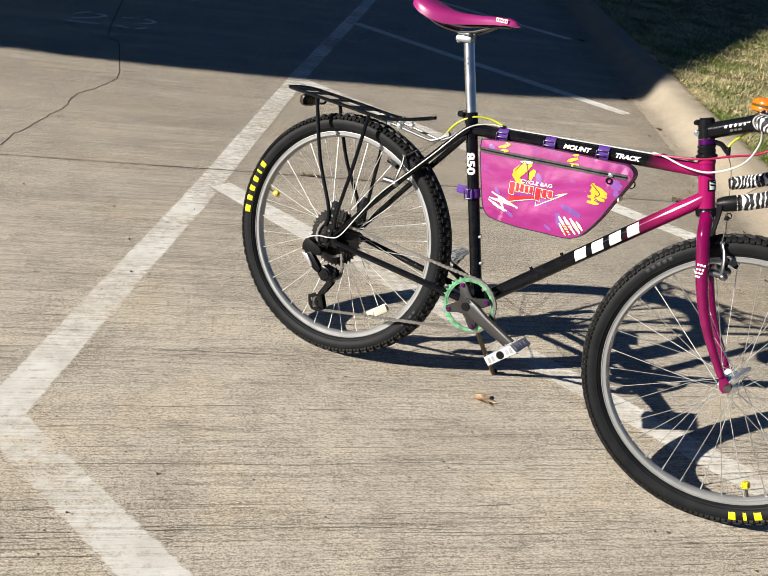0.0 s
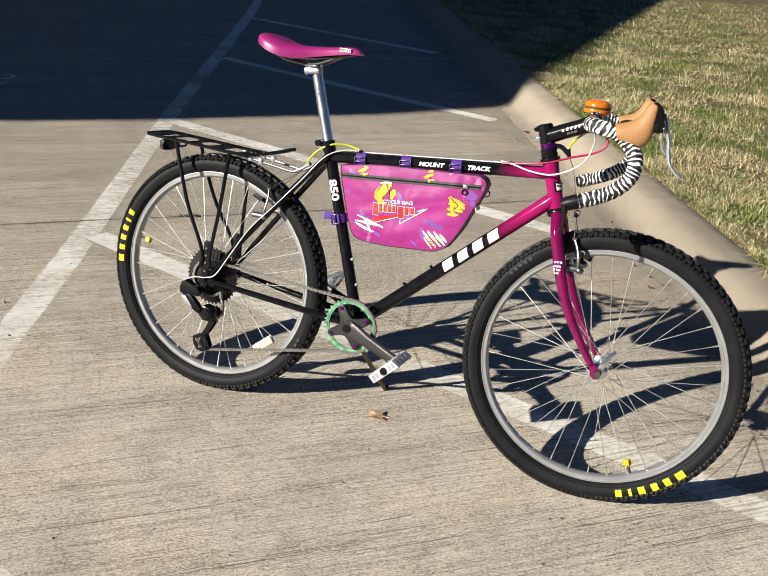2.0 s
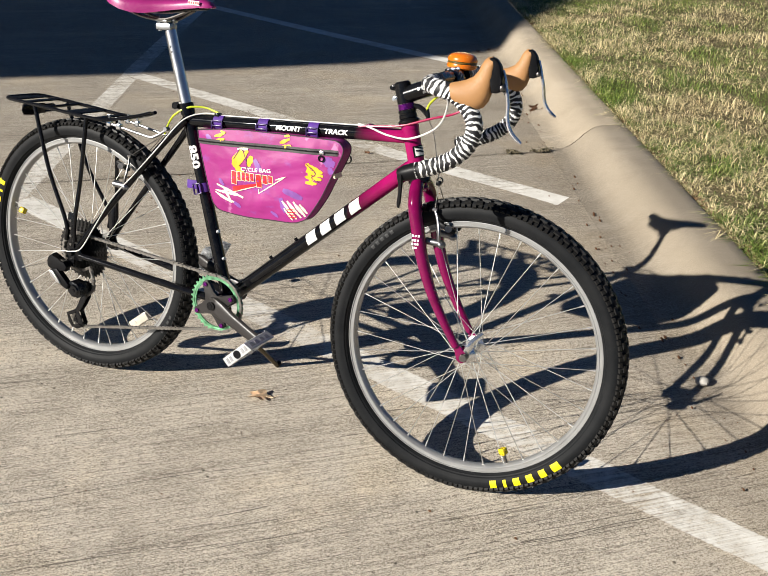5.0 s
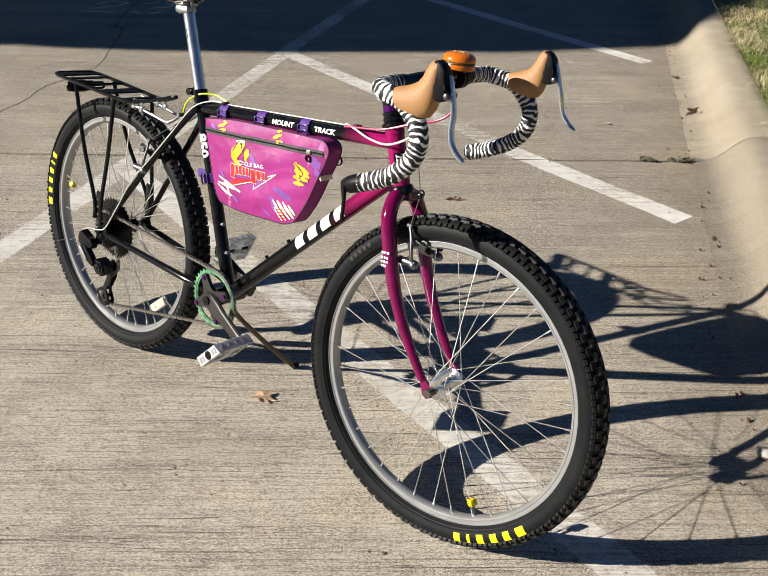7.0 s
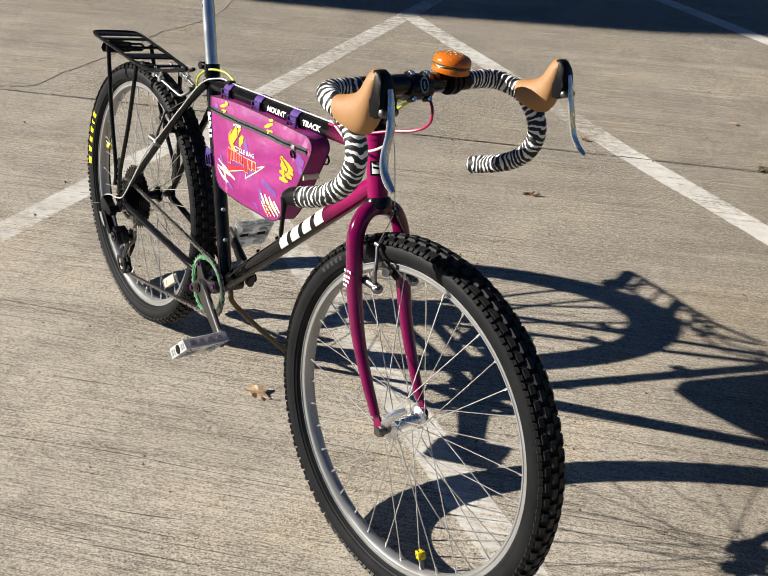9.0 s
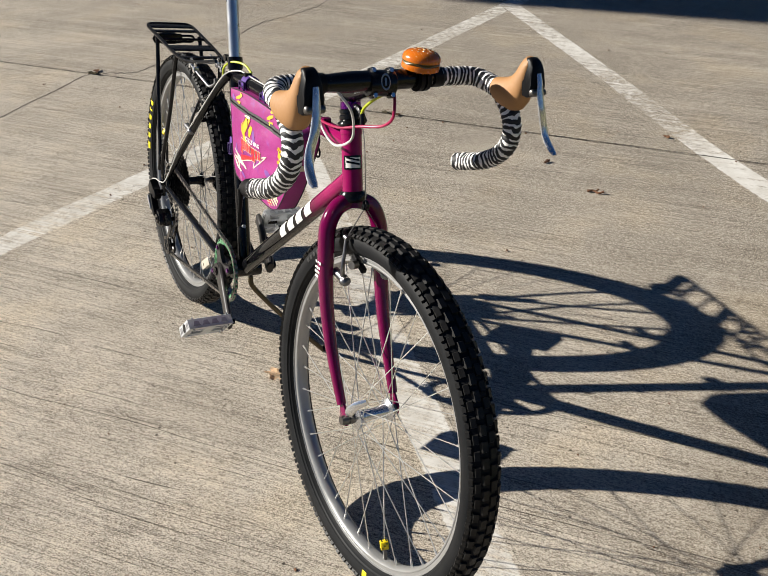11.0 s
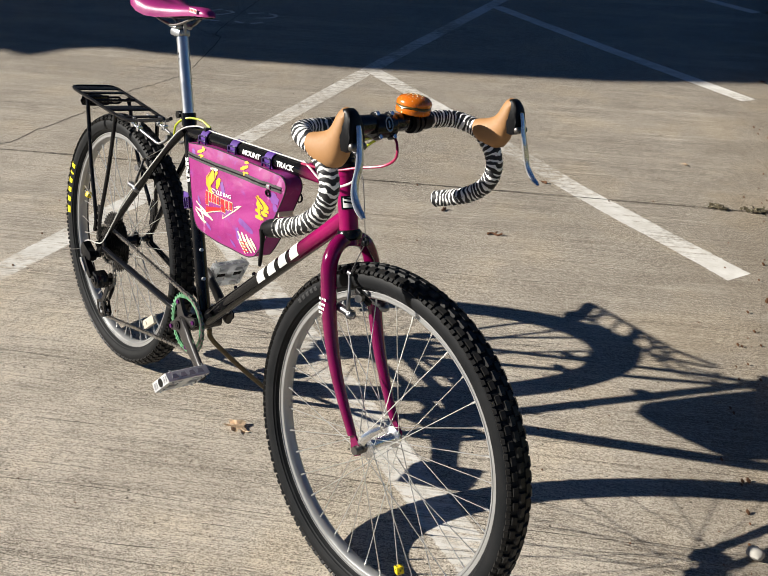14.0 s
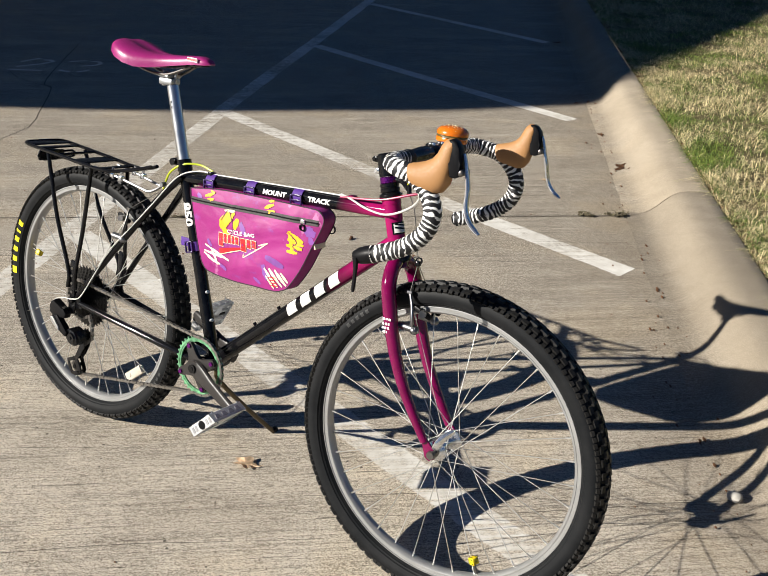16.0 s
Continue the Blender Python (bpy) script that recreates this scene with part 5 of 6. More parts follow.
def chain_link(path):
    """Outer and inner link plates strung along a path, one mesh."""
    bm = bmesh.new()
    pts = [V(p) for p in path]
    acc, want, i = 0.0, 0.0, 0
    spots = []
    total = sum((b - a).length for a, b in zip(pts, pts[1:]))
    n = int(total / 0.0127)
    cum = [0.0]
    for a, b in zip(pts, pts[1:]): cum.append(cum[-1] + (b - a).length)
    for k in range(n + 1):
        s = k * 0.0127
        j = max(0, min(len(pts) - 2, sum(1 for c in cum if c <= s) - 1))
        spots.append(pts[j].lerp(pts[j + 1], (s - cum[j]) / (cum[j + 1] - cum[j])))
    for k, (a, b) in enumerate(zip(spots, spots[1:])):
        d = (b - a)
        m = Matrix.Translation((a + b) / 2) @ Matrix.Rotation(math.atan2(-d.z, d.x), 4, 'Y')
        h = 0.0034 if k % 2 else 0.0023
        o = [(-0.0085, 0.0), (-0.0072, 0.0034), (-0.0045, 0.0040), (0, 0.0022), (0.0045, 0.0036), (0.0072, 0.0034), (0.0085, 0), (0.0072, -0.0034), (0.0045, -0.0040), (0, -0.0024), (-0.0045, -0.0040), (-0.0072, -0.0034)]
        for q in (-1, 1): plate(bm, o, q * h - 0.0005, q * h + 0.0005, m)
        cyl(bm, a + V((0, -0.0042, 0)), a + V((0, 0.0042, 0)), 0.0036, seg=8)
    return bm


def arc(c, r, a0, a1, y, n=12):
    return [V((c[0] + r * math.cos(A(a0 + (a1 - a0) * i / n)), y, c[1] + r * math.sin(A(a0 + (a1 - a0) * i / n)))) for i in range(n + 1)]


SP = -0.0495
low = arc((BB.x, BB.z), 0.0715, -95, 90, CY, 20)
cass = arc((0, AXLE_H), 0.0505, 82, 320, SP, 18)
cage = [V((0.0515, SP, 0.262)), V((0.050, SP, 0.240)), V((0.030, SP, 0.221)), V((0.012, SP, 0.205)), V((-0.010, SP, 0.168)), V((-0.019, SP, 0.146)), V((-0.010, SP, 0.130)), V((0.004, SP, 0.126))]
# lower run from the cage to the chainring, round it, back to the cassette, round that, and down through the cage
lower_end = V((0.004, SP, 0.126))
bm = chain_link([lower_end, V((BB.x - 0.012, CY, BB.z - 0.0712))] + low + [V((BB.x - 0.02, CY, BB.z + 0.0705)), V((0.012, SP, AXLE_H + 0.0500))] + cass[1:] + cage)
bpart("chain", bm, CHAIN, "oiled steel chain")

# rack -----------------------------------------------------------------
def rod(parent, pts, r, name="rack_rail", material=BLACK, n=6, seg=10):
    bm = bmesh.new()
    sweep(bm, spline(pts, n) if len(pts) > 2 else pts, r, seg)
    return bpart(name, bm, material, parent=parent)


bm = bmesh.new()
loop = [(0.192, 0.009, 0.722), (0.165, 0.018, 0.712), (0.105, 0.038, 0.695), (0.075, 0.051, 0.692), (0.04, 0.055, 0.691), (-0.06, 0.058, 0.695), (-0.18, 0.060, 0.699), (-0.216, 0.058, 0.700), (-0.233, 0.045, 0.7005)]
full = loop + [(-0.236, 0, 0.7005)] + [(x, -y, z) for x, y, z in loop[::-1]]
sweep(bm, spline(full, 5), 0.0046, 10)
rack = bpart("rear_rack", bm, BLACK, "black tubular steel rear rack")
# flat cross pieces: tail plate, strap over the rear strut, wide middle plate, front strap
for x, deep, w, z, name in ((-0.214, 0.036, 0.112, 0.7008, "tail_plate"), (-0.168, 0.016, 0.116, 0.6985, "rack_strap"), (-0.022, 0.040, 0.114, 0.6935, "deck_plate"), (0.052, 0.014, 0.106, 0.6905, "rack_strap")):
    bm = bmesh.new()
    box(bm, Matrix.Translation((x, 0, z)) @ Matrix.Rotation(A(1.5), 4, 'Y'), deep, w, 0.004, 0.0015)
    part(name, bm, BLACK, rack)
rod(rack, [(-0.095, -0.058, 0.696), (-0.095, 0.058, 0.696)], 0.0036, "rack_crossbar")
bm = bmesh.new()
plate(bm, [(-0.052, 0.664), (0.020, 0.664), (0.026, 0.672), (0.020, 0.690), (-0.052, 0.690), (-0.058, 0.676)], -0.0015, 0.0015, Matrix.Translation((-0.176, 0, 0)) @ Matrix.Rotation(A(90), 4, 'Z'), 0.0008)
slot = [(-0.176, 0.020, 0.669), (-0.176, 0.048, 0.669), (-0.176, 0.055, 0.676), (-0.176, 0.048, 0.684), (-0.176, 0.020, 0.684)]
sweep(bm, spline(slot, 3), 0.0032, 8)
rp = part("reflector_bracket", bm, BLACK, rack)
bm = bmesh.new()
box(bm, Matrix.Translation((-0.190, -0.012, 0.674)), 0.020, 0.046, 0.030, 0.006)
box(bm, Matrix.Translation((-0.203, -0.012, 0.674)), 0.006, 0.036, 0.022, 0.003)
part("tail_light", bm, TAIL_LAMP, rp, "dark brown rear lamp housing")
for q in (-1, 1):
    for top in ((-0.134, 0.694), (0.034, 0.690)):
        x = top[0]
        low_x = -0.014 if x < 0 else 0.014
        rod(rack, [(x, q * 0.056, top[1]), (x * 0.55 + low_x * 0.4, q * 0.066, 0.54), (low_x, q * 0.078, 0.42), (low_x + 0.001, q * 0.079, 0.372)], 0.0052, "rack_strut")
    bm = bmesh.new()
    plate(bm, [(-0.008, 0.350), (0.010, 0.350), (0.010, 0.445), (-0.004, 0.447), (-0.008, 0.44)], q * 0.0735, q * 0.0775, bevel=0.001)
    bpart("rack_foot", bm, BLACK, parent=rack)
    for z in (0.362, 0.385, 0.405, 0.425):
        bm = bmesh.new()
        cyl(bm, (0.001, q * 0.0745, z), (0.001, q * 0.0795, z), 0.0035, seg=8)
        bpart("foot_bolt", bm, STEEL, parent=rack)
    bm = bmesh.new()
    sweep(bm, [V(p) for p in ((0.020, q * 0.036, 0.688), (0.10, q * 0.034, 0.681), (0.205, q * 0.030, 0.668), (0.216, q * 0.029, 0.669), (0.236, q * 0.027, 0.680), (0.254, q * 0.026, 0.694))], 0.0034, 8)
    bpart("rack_stay", bm, BOSS, "silver rack stay", parent=rack)
    for x, zc in ((0.088, 0.683), (0.118, 0.680)):
        bm = bmesh.new()
        box(bm, Matrix.Translation((x, q * 0.034, zc)), 0.013, 0.013, 0.014, 0.002)
        cyl(bm, (x, q * 0.034, zc + 0.006), (x, q * 0.034, zc + 0.017), 0.0034, seg=8)
        bpart("stay_clamp", bm, CHROME, "small silver clamp nut", parent=rack)
    bm = bmesh.new()
    cyl(bm, (0.254, q * 0.020, 0.695), (0.254, q * 0.033, 0.695), 0.0055, seg=12)
    bpart("stay_bolt", bm, BOSS, parent=rack)

# kickstand --------------------------------------------------------------
bm = bmesh.new()
sweep(bm, spline([(0.425, 0.020, 0.268), (0.432, 0.030, 0.236), (0.448, 0.120, 0.140), (0.463, 0.2227, 0.0420)], 6), 0.0062, 12)
box(bm, Matrix.Translation((0.408, 0.012, 0.280)), 0.045, 0.036, 0.016, 0.003)
stand = bpart("kickstand", bm, KICK, "dark bronze-black kickstand")
bm = bmesh.new()
ball(bm, (0.464, 0.226, 0.0475), 0.0085, (1, 1.2, 1), 2)
part("stand_foot", bm, BLACK_PLASTIC, stand)

# fork, headset and stem ---------------------------------------------------
for q in (-1, 1):
    bm = bmesh.new()
    pts = spline([(0.905, q * 0.008, 0.684), (0.911, q * 0.034, 0.674), (0.918, q * 0.051, 0.645), (0.930, q * 0.0555, 0.605), (0.950, q * 0.057, 0.540), (0.978, q * 0.057, 0.474), (1.012, q * 0.056, 0.416), (1.052, q * 0.054, 0.358)], 6)
    k = len(pts)
    sweep(bm, pts, [0.0150 - (0.0 if i < k * 0.45 else 0.0068 * (i / k - 0.45) / 0.55) for i in range(k)], 18)
    blade = spart("fork_blade", bm, FORK, "curved magenta steel fork blade")
    bm = bmesh.new()
    plate(bm, [(1.040, 0.372), (1.060, 0.362), (1.078, 0.345), (1.080, 0.330), (1.068, 0.322), (1.058, 0.328), (1.052, 0.345)], q * 0.0505, q * 0.0555, bevel=0.001)
    spart("fork_tip", bm, FORK)
    if q < 0:
        for dz, w in ((0.0, 0.018), (-0.010, 0.016), (-0.018, 0.016), (-0.026, 0.010)):
            bm = bars([w * 0.26] * 3, w * 0.11, 0.0046)
            round_tube(bm, (0.930, -0.0555, 0.585 + dz), (0.941, -0.0555, 0.586 + dz), 0.0150, V((0.35, -1, 0)))
            spart("fork_marking", bm, WHITE_INK, "small white marking bars", parent=None)
bm = bmesh.new()
cyl(bm, head(0.672), head(0.690), 0.0170, seg=24)
spart("fork_crown", bm, FORK)
bm = bmesh.new()
lathe_m = Matrix.Translation(head(0.690)) @ HEAD_DIR.to_track_quat('Y', 'Z').to_matrix().to_4x4()
lathe(bm, [(0.014, -0.009), (0.0205, -0.009), (0.0238, -0.006), (0.0246, 0.000), (0.0236, 0.005), (0.0205, 0.010), (0.014, 0.010)], lathe_m, 28)
bpart("headset_race", bm, BLACK)
up_m = Matrix.Translation(head(0.8045)) @ HEAD_DIR.to_track_quat('Y', 'Z').to_matrix().to_4x4()
bm = bmesh.new()
lathe(bm, [(0.015, 0.0), (0.0225, 0.001), (0.0238, 0.004), (0.0225, 0.007), (0.0190, 0.009), (0.0182, 0.0105), (0.0196, 0.012), (0.0200, 0.017), (0.0188, 0.019), (0.0180, 0.0195), (0.0182, 0.022), (0.0196, 0.0225), (0.0196, 0.0275), (0.0182, 0.0285), (0.0145, 0.0285)], up_m, 28)
spart("headset_cup", bm, BLACK)
bm = bmesh.new()
lathe(bm, [(0.0145, 0.0287), (0.0170, 0.0287), (0.0178, 0.0297), (0.0178, 0.0405), (0.0170, 0.0415), (0.0145, 0.0415)], up_m, 28)
spart("headset_spacer", bm, PURPLE_ALLOY, "purple anodised spacer ring")
CLAMP = head(0.860)
BAR = V((0.950, 0, 0.906))
bm = bmesh.new()
cyl(bm, head(0.8443), head(0.884), 0.0178, seg=28)
pts = [CLAMP + V((0.006, 0, 0.002)), CLAMP.lerp(BAR, 0.3), CLAMP.lerp(BAR, 0.75), BAR - V((0.010, 0, 0.004))]
sweep(bm, pts, [0.0182, 0.0178, 0.0178, 0.0195], 20)
d = (BAR - CLAMP).normalized()
cyl(bm, BAR + V((0, -0.0215, 0)), BAR + V((0, 0.0215, 0)), 0.0198, seg=28)
stem = spart("stem", bm, BLACK, "black alloy threadless stem")
bm = bmesh.new()
lathe(bm, [(0.0150, -0.0225), (0.0196, -0.0225), (0.0207, -0.0205), (0.0207, 0.0205), (0.0196, 0.0225), (0.0150, 0.0225)], Matrix.Translation(BAR + d * 0.0006), 32, closed=True)
for a in (-1, 1):
    for b in (-1, 1): box(bm, Matrix.Translation(BAR + V((0, 0.0155 * a, 0)) + V((-d.z, 0, d.x)) * 0.0195 * b + d * 0.005) @ d.to_track_quat('X', 'Z').to_matrix().to_4x4(), 0.016, 0.0095, 0.0095, 0.003)
face = part("stem_faceplate", bm, BLACK, stem)
side = V((0, 1, 0))
upn = side.cross(d) * -1
for a in (-1, 1):
    for b in (-1, 1):
        bm = bmesh.new()
        c = BAR + side * 0.0155 * a + upn * 0.0195 * b
        cyl(bm, c + d * 0.010, c + d * 0.0150, 0.0036, seg=12)
        part("stem_bolt", bm, CHROME, stem)
bm = bmesh.new()
lathe(bm, [(0.0095, -0.0004), (0.0105, 0.0008), (0.0095, 0.0012), (0.0080, 0.0008), (0.0090, -0.0004)], Matrix.Translation(BAR + d * 0.0212) @ d.to_track_quat('Y', 'Z').to_matrix().to_4x4() @ Matrix.Diagonal((0.8, 1, 1.25, 1)), 24, closed=True)
box(bm, Matrix.Translation(BAR + d * 0.0215) @ d.to_track_quat('X', 'Z').to_matrix().to_4x4(), 0.001, 0.003, 0.012)
part("stem_emblem", bm, ALU, stem, "small plain silver ring emblem")
bm = bars([0.005, 0.005, 0.004, 0.005, 0.004], 0.005, 0.0062, 0.2)
q0, q1 = CLAMP.lerp(BAR, 0.28), CLAMP.lerp(BAR, 0.82)
round_tube(bm, q0, q1, 0.0181, V((0, -1, 0.15)))
part("stem_marking", bm, ALU, stem, "plain grey marking blocks")
bm = bars([0.007, 0.006, 0.007], 0.002, 0.005, 0.2)
for v in bm.verts: v.co.y -= 0.0095
round_tube(bm, q0, q1, 0.0181, V((0, -1, 0.15)))
part("stem_marking", bm, ALU, stem, "plain grey marking blocks")
for z in (0.851, 0.873):
    bm = bmesh.new()
    c = head(z)
    for q in (-1, 1): box(bm, Matrix.Translation(c + V((-0.020, q * 0.006, 0))), 0.012, 0.010, 0.012, 0.003)
    cyl(bm, c + V((-0.022, -0.013, 0)), c + V((-0.022, 0.012, 0)), 0.0038, seg=10)
    part("steerer_bolt", bm, CHROME if z < 0.86 else BLACK, stem)
bm = bmesh.new()
cyl(bm, head(0.884), head(0.8875), 0.0165, 0.0140, seg=24)
part("top_cap", bm, BLACK, stem)

# the bar sits a little askew in the stem
STEM_TURN = Matrix.Translation(HEAD_LOW) @ Matrix.Rotation(radians(-2.6), 4, HEAD_DIR) @ Matrix.Translation(-HEAD_LOW)
stem.matrix_basis = STEM_TURN
BAR_TURN = Matrix.Translation((0, -0.006, 0)) @ Matrix.Translation(BAR) @ Matrix.Rotation(radians(BAR_STEER), 4, HEAD_DIR) @ Matrix.Translation((-0.003, 0, 0.004)) @ Matrix.Rotation(radians(1.0), 4, 'Z') @ Matrix.Rotation(radians(2.2), 4, 'X') @ Matrix.Translation(-BAR)


def hpart(name, bm, material, label=""):
    """A part that sits on the handlebar."""
    return part(name, bm, material, bike, label, BAR_TURN)


# handlebar -----------------------------------------------------------------
def bar_side(q):
    return [(0.950, 0, 0.906), (0.950, q * 0.05, 0.906), (0.950, q * 0.11, 0.906), (0.952, q * 0.160, 0.907), (0.960, q * 0.189, 0.907), (0.983, q * 0.203, 0.904), (1.008, q * 0.206, 0.899), (1.031, q * 0.207, 0.885),
            (1.049, q * 0.208, 0.864), (1.056, q * 0.210, 0.840), (1.049, q * 0.212, 0.811), (1.025, q * 0.213, 0.784), (0.990, q * 0.213, 0.763), (0.936, q * 0.211, 0.741)]


bm = bmesh.new()
run = spline(bar_side(-1)[4::-1][:-1] + bar_side(1)[0:5], 6)
sweep(bm, run, [0.0164 - 0.0036 * max(0.0, min(1.0, (abs(p.y) - 0.055) / 0.06)) for p in run], 20)
handlebar = hpart("handlebar", bm, BLACK, "black alloy drop handlebar")
for q in (-1, 1):
    pts = spline(bar_side(q), 10)
    start = 22
    bm = bmesh.new()
    run = pts[start:]
    if q < 0: run = run[:-4]
    sweep(bm, run, [0.0157 + 0.0006 * math.sin(i * 1.7) for i in range(len(run))], 20)
    part("bar_tape", bm, TAPE, handlebar, "black and white zebra bar tape")
    bm = bmesh.new()
    sweep(bm, pts[start - 3:start + 1], 0.0162, 18)
    part("tape_finish", bm, BLACK_PLASTIC, handlebar)
    bm = bmesh.new()
    if q > 0:
        e, t = pts[-1], (pts[-1] - pts[-2]).normalized()
        cyl(bm, e - t * 0.002, e + t * 0.006, 0.0155, 0.011, seg=18)
        part("bar_end_plug", bm, BLACK_PLASTIC, handlebar)
    else:
        t = (pts[-1] - pts[-3]).normalized()
        sweep(bm, [pts[-6], pts[-4], pts[-1], pts[-1] + t * 0.012], [0.0158, 0.016, 0.0150, 0.011], 18)
        sh = part("bar_end_shifter", bm, BLACK_PLASTIC, handlebar, "black bar end shift lever")
        bm = bmesh.new()
        e = pts[-1] + t * 0.006
        sweep(bm, spline([e + V((0, -0.010, 0)), e + V((0.004, -0.012, -0.025)), e + V((0.004, -0.012, -0.062))], 5), [0.0085, 0.0078, 0.0070, 0.0062, 0.0055, 0.0050, 0.0048, 0.0048, 0.0050, 0.0052, 0.0035], 10, flat=0.7)
        part("shift_paddle", bm, BLACK_PLASTIC, sh)

# brake levers with gum hoods --------------------------------------------------
for q in (-1, 1):
    Y = q * 0.206
    # the hood's upper and lower line in side view, and its half width, section by section
    tops = [(1.000, 0.9170), (1.004, 0.9190), (1.014, 0.9215), (1.028, 0.9265), (1.041, 0.9335), (1.0485, 0.944), (1.0530, 0.957), (1.0575, 0.966), (1.0640, 0.9715), (1.0715, 0.9715), (1.0755, 0.9670)]
    lows = [(1.010, 0.8860), (1.015, 0.8825), (1.025, 0.8790), (1.039, 0.8765), (1.053, 0.8765), (1.066, 0.8810), (1.074, 0.8930), (1.078, 0.910), (1.0790, 0.928), (1.0785, 0.946), (1.0775, 0.958)]
    wide = [0.0172, 0.0185, 0.0198, 0.0208, 0.0210, 0.0202, 0.0190, 0.0176, 0.0160, 0.0135, 0.0095]
    bm = bmesh.new()
    rings = []
    for (tx, tz), (lx, lz), hw in zip(tops, lows, wide):
        c, u = V(((tx + lx) / 2, Y, (tz + lz) / 2)), V(((tx - lx) / 2, 0, (tz - lz) / 2))
        ring = []
        for j in range(28):
            a = 2 * math.pi * j / 28
            cy, sz = math.cos(a), math.sin(a)
            narrow = 1.0 - 0.16 * max(0, sz)
            ring.append(bm.verts.new(c + V((0, hw * narrow * abs(cy) ** 0.8 * (1 if cy > 0 else -1), 0)) + u * (abs(sz) ** 0.85 * (1 if sz > 0 else -1))))
        rings.append(ring)
    for a, b in zip(rings, rings[1:]):
        for j in range(28): bm.faces.new((a[j], a[(j + 1) % 28], b[(j + 1) % 28], b[j]))
    bm.faces.new(rings[0]), bm.faces.new(rings[-1])
    bmesh.ops.smooth_vert(bm, verts=bm.verts, factor=0.25, use_axis_x=True, use_axis_y=True, use_axis_z=True)
    hood = hpart("brake_hood", bm, GUM, "tan gum rubber brake hood")
    bm = bmesh.new()
    plate(bm, [(1.066, 0.9690), (1.0725, 0.9715), (1.0800, 0.9680), (1.0868, 0.9600), (1.0915, 0.9490), (1.0940, 0.9350), (1.0975, 0.9240), (1.0955, 0.9150), (1.088, 0.9110), (1.078, 0.9110), (1.0745, 0.930), (1.0695, 0.955)], Y - 0.0158, Y + 0.0158, bevel=0.004)
    for v in bm.verts:
        k = max(0.0, min(1.0, (v.co.z - 0.930) / 0.042))
        v.co.y = Y + (v.co.y - Y) * (1.0 - 0.42 * k * k)
    part("lever_bracket", bm, BLACK_PLASTIC, hood, "black lever bracket face")
    bm = bmesh.new()
    cyl(bm, (1.0965, Y - 0.0130, 0.9215), (1.0965, Y + 0.0130, 0.9215), 0.0058, seg=14)
    ball(bm, (1.0965, Y - 0.0130, 0.9215), 0.0062, (1, 0.5, 1), 2)
    ball(bm, (1.0965, Y + 0.0130, 0.9215), 0.0062, (1, 0.5, 1), 2)
    part("lever_pivot", bm, STEEL, hood)
    bm = bmesh.new()
    yl = [q * 0.2050, q * 0.206, q * 0.207, q * 0.211, q * 0.218, q * 0.222, q * 0.224, q * 0.225]
    pts = spline([(x, y, z) for (x, z), y in zip(((1.0925, 0.951), (1.0985, 0.936), (1.1040, 0.917), (1.1105, 0.895), (1.1145, 0.872), (1.1215, 0.854), (1.1330, 0.841), (1.1465, 0.832)), yl)], 6)
    kk = len(pts)
    sweep(bm, pts, [0.0046 + 0.0036 * min(1, i / (0.40 * kk)) - 0.0010 * i / kk - (0.0035 * ((i / kk - 0.9) / 0.1) if i > kk * 0.9 else 0) for i in range(kk)], 16)
    for v in bm.verts:
        near = min(pts, key=lambda p: (p - v.co).length)
        v.co.x, v.co.z = near.x + (v.co.x - near.x) * 0.48, near.z + (v.co.z - near.z) * 0.48
    part("brake_lever", bm, LEVER, hood, "polished silver brake lever blade")

# bell ------------------------------------------------------------------------
BELL = V((0.951, 0.079, 0.920))
bm = bmesh.new()
RY = Matrix.Rotation(A(90), 4, 'X')
bm_m = Matrix.Translation(BELL) @ RY @ Matrix.Diagonal((0.98, 0.86, 0.98, 1))
lathe(bm, [(0.0001, 0.0), (0.027, 0.0), (0.0315, 0.003), (0.0325, 0.009), (0.0315, 0.0125), (0.0295, 0.0135)], bm_m, 40)
lathe(bm, [(0.0295, 0.0180), (0.0322, 0.0190), (0.0325, 0.0235), (0.0305, 0.0290), (0.026, 0.0338), (0.018, 0.0372), (0.008, 0.0388), (0.0001, 0.0390)], bm_m, 40)
bell = hpart("bell", bm, ORANGE, "glossy orange bun-shaped bicycle bell")
bm = bmesh.new()
pts = []
for i in range(60):
    a = 2 * math.pi * i / 60
    pts.append(V((0.0293 * math.cos(a), 0.0293 * math.sin(a), 0.0133 + 0.0015 * math.sin(5 * a))) + BELL)
sweep(bm, pts + [pts[0]], 0.0022, 8, caps=False)
cyl(bm, BELL + V((0, 0, 0.0108)), BELL + V((0, 0, 0.0160)), 0.0296, seg=36)
part("bell_band", bm, BELL_BAND, bell, "wavy olive brown band")
rr = random.Random(5)
for i in range(34):
    a, t = 2.399963 * i, math.sqrt((i + 0.5) / 34)
    r = 0.0275 * t
    z = 0.0336 - 0.0084 * t ** 2.6
    bm = bmesh.new()
    bmesh.ops.create_icosphere(bm, subdivisions=1, radius=0.0021, matrix=Matrix.Translation(BELL + V((r * math.cos(a), r * math.sin(a), z))) @ Matrix.Rotation(a, 4, 'Z') @ Matrix.Diagonal((1.4, 0.8, 0.6, 1)))
    part("seed", bm, SEED, bell)
bm = bmesh.new()
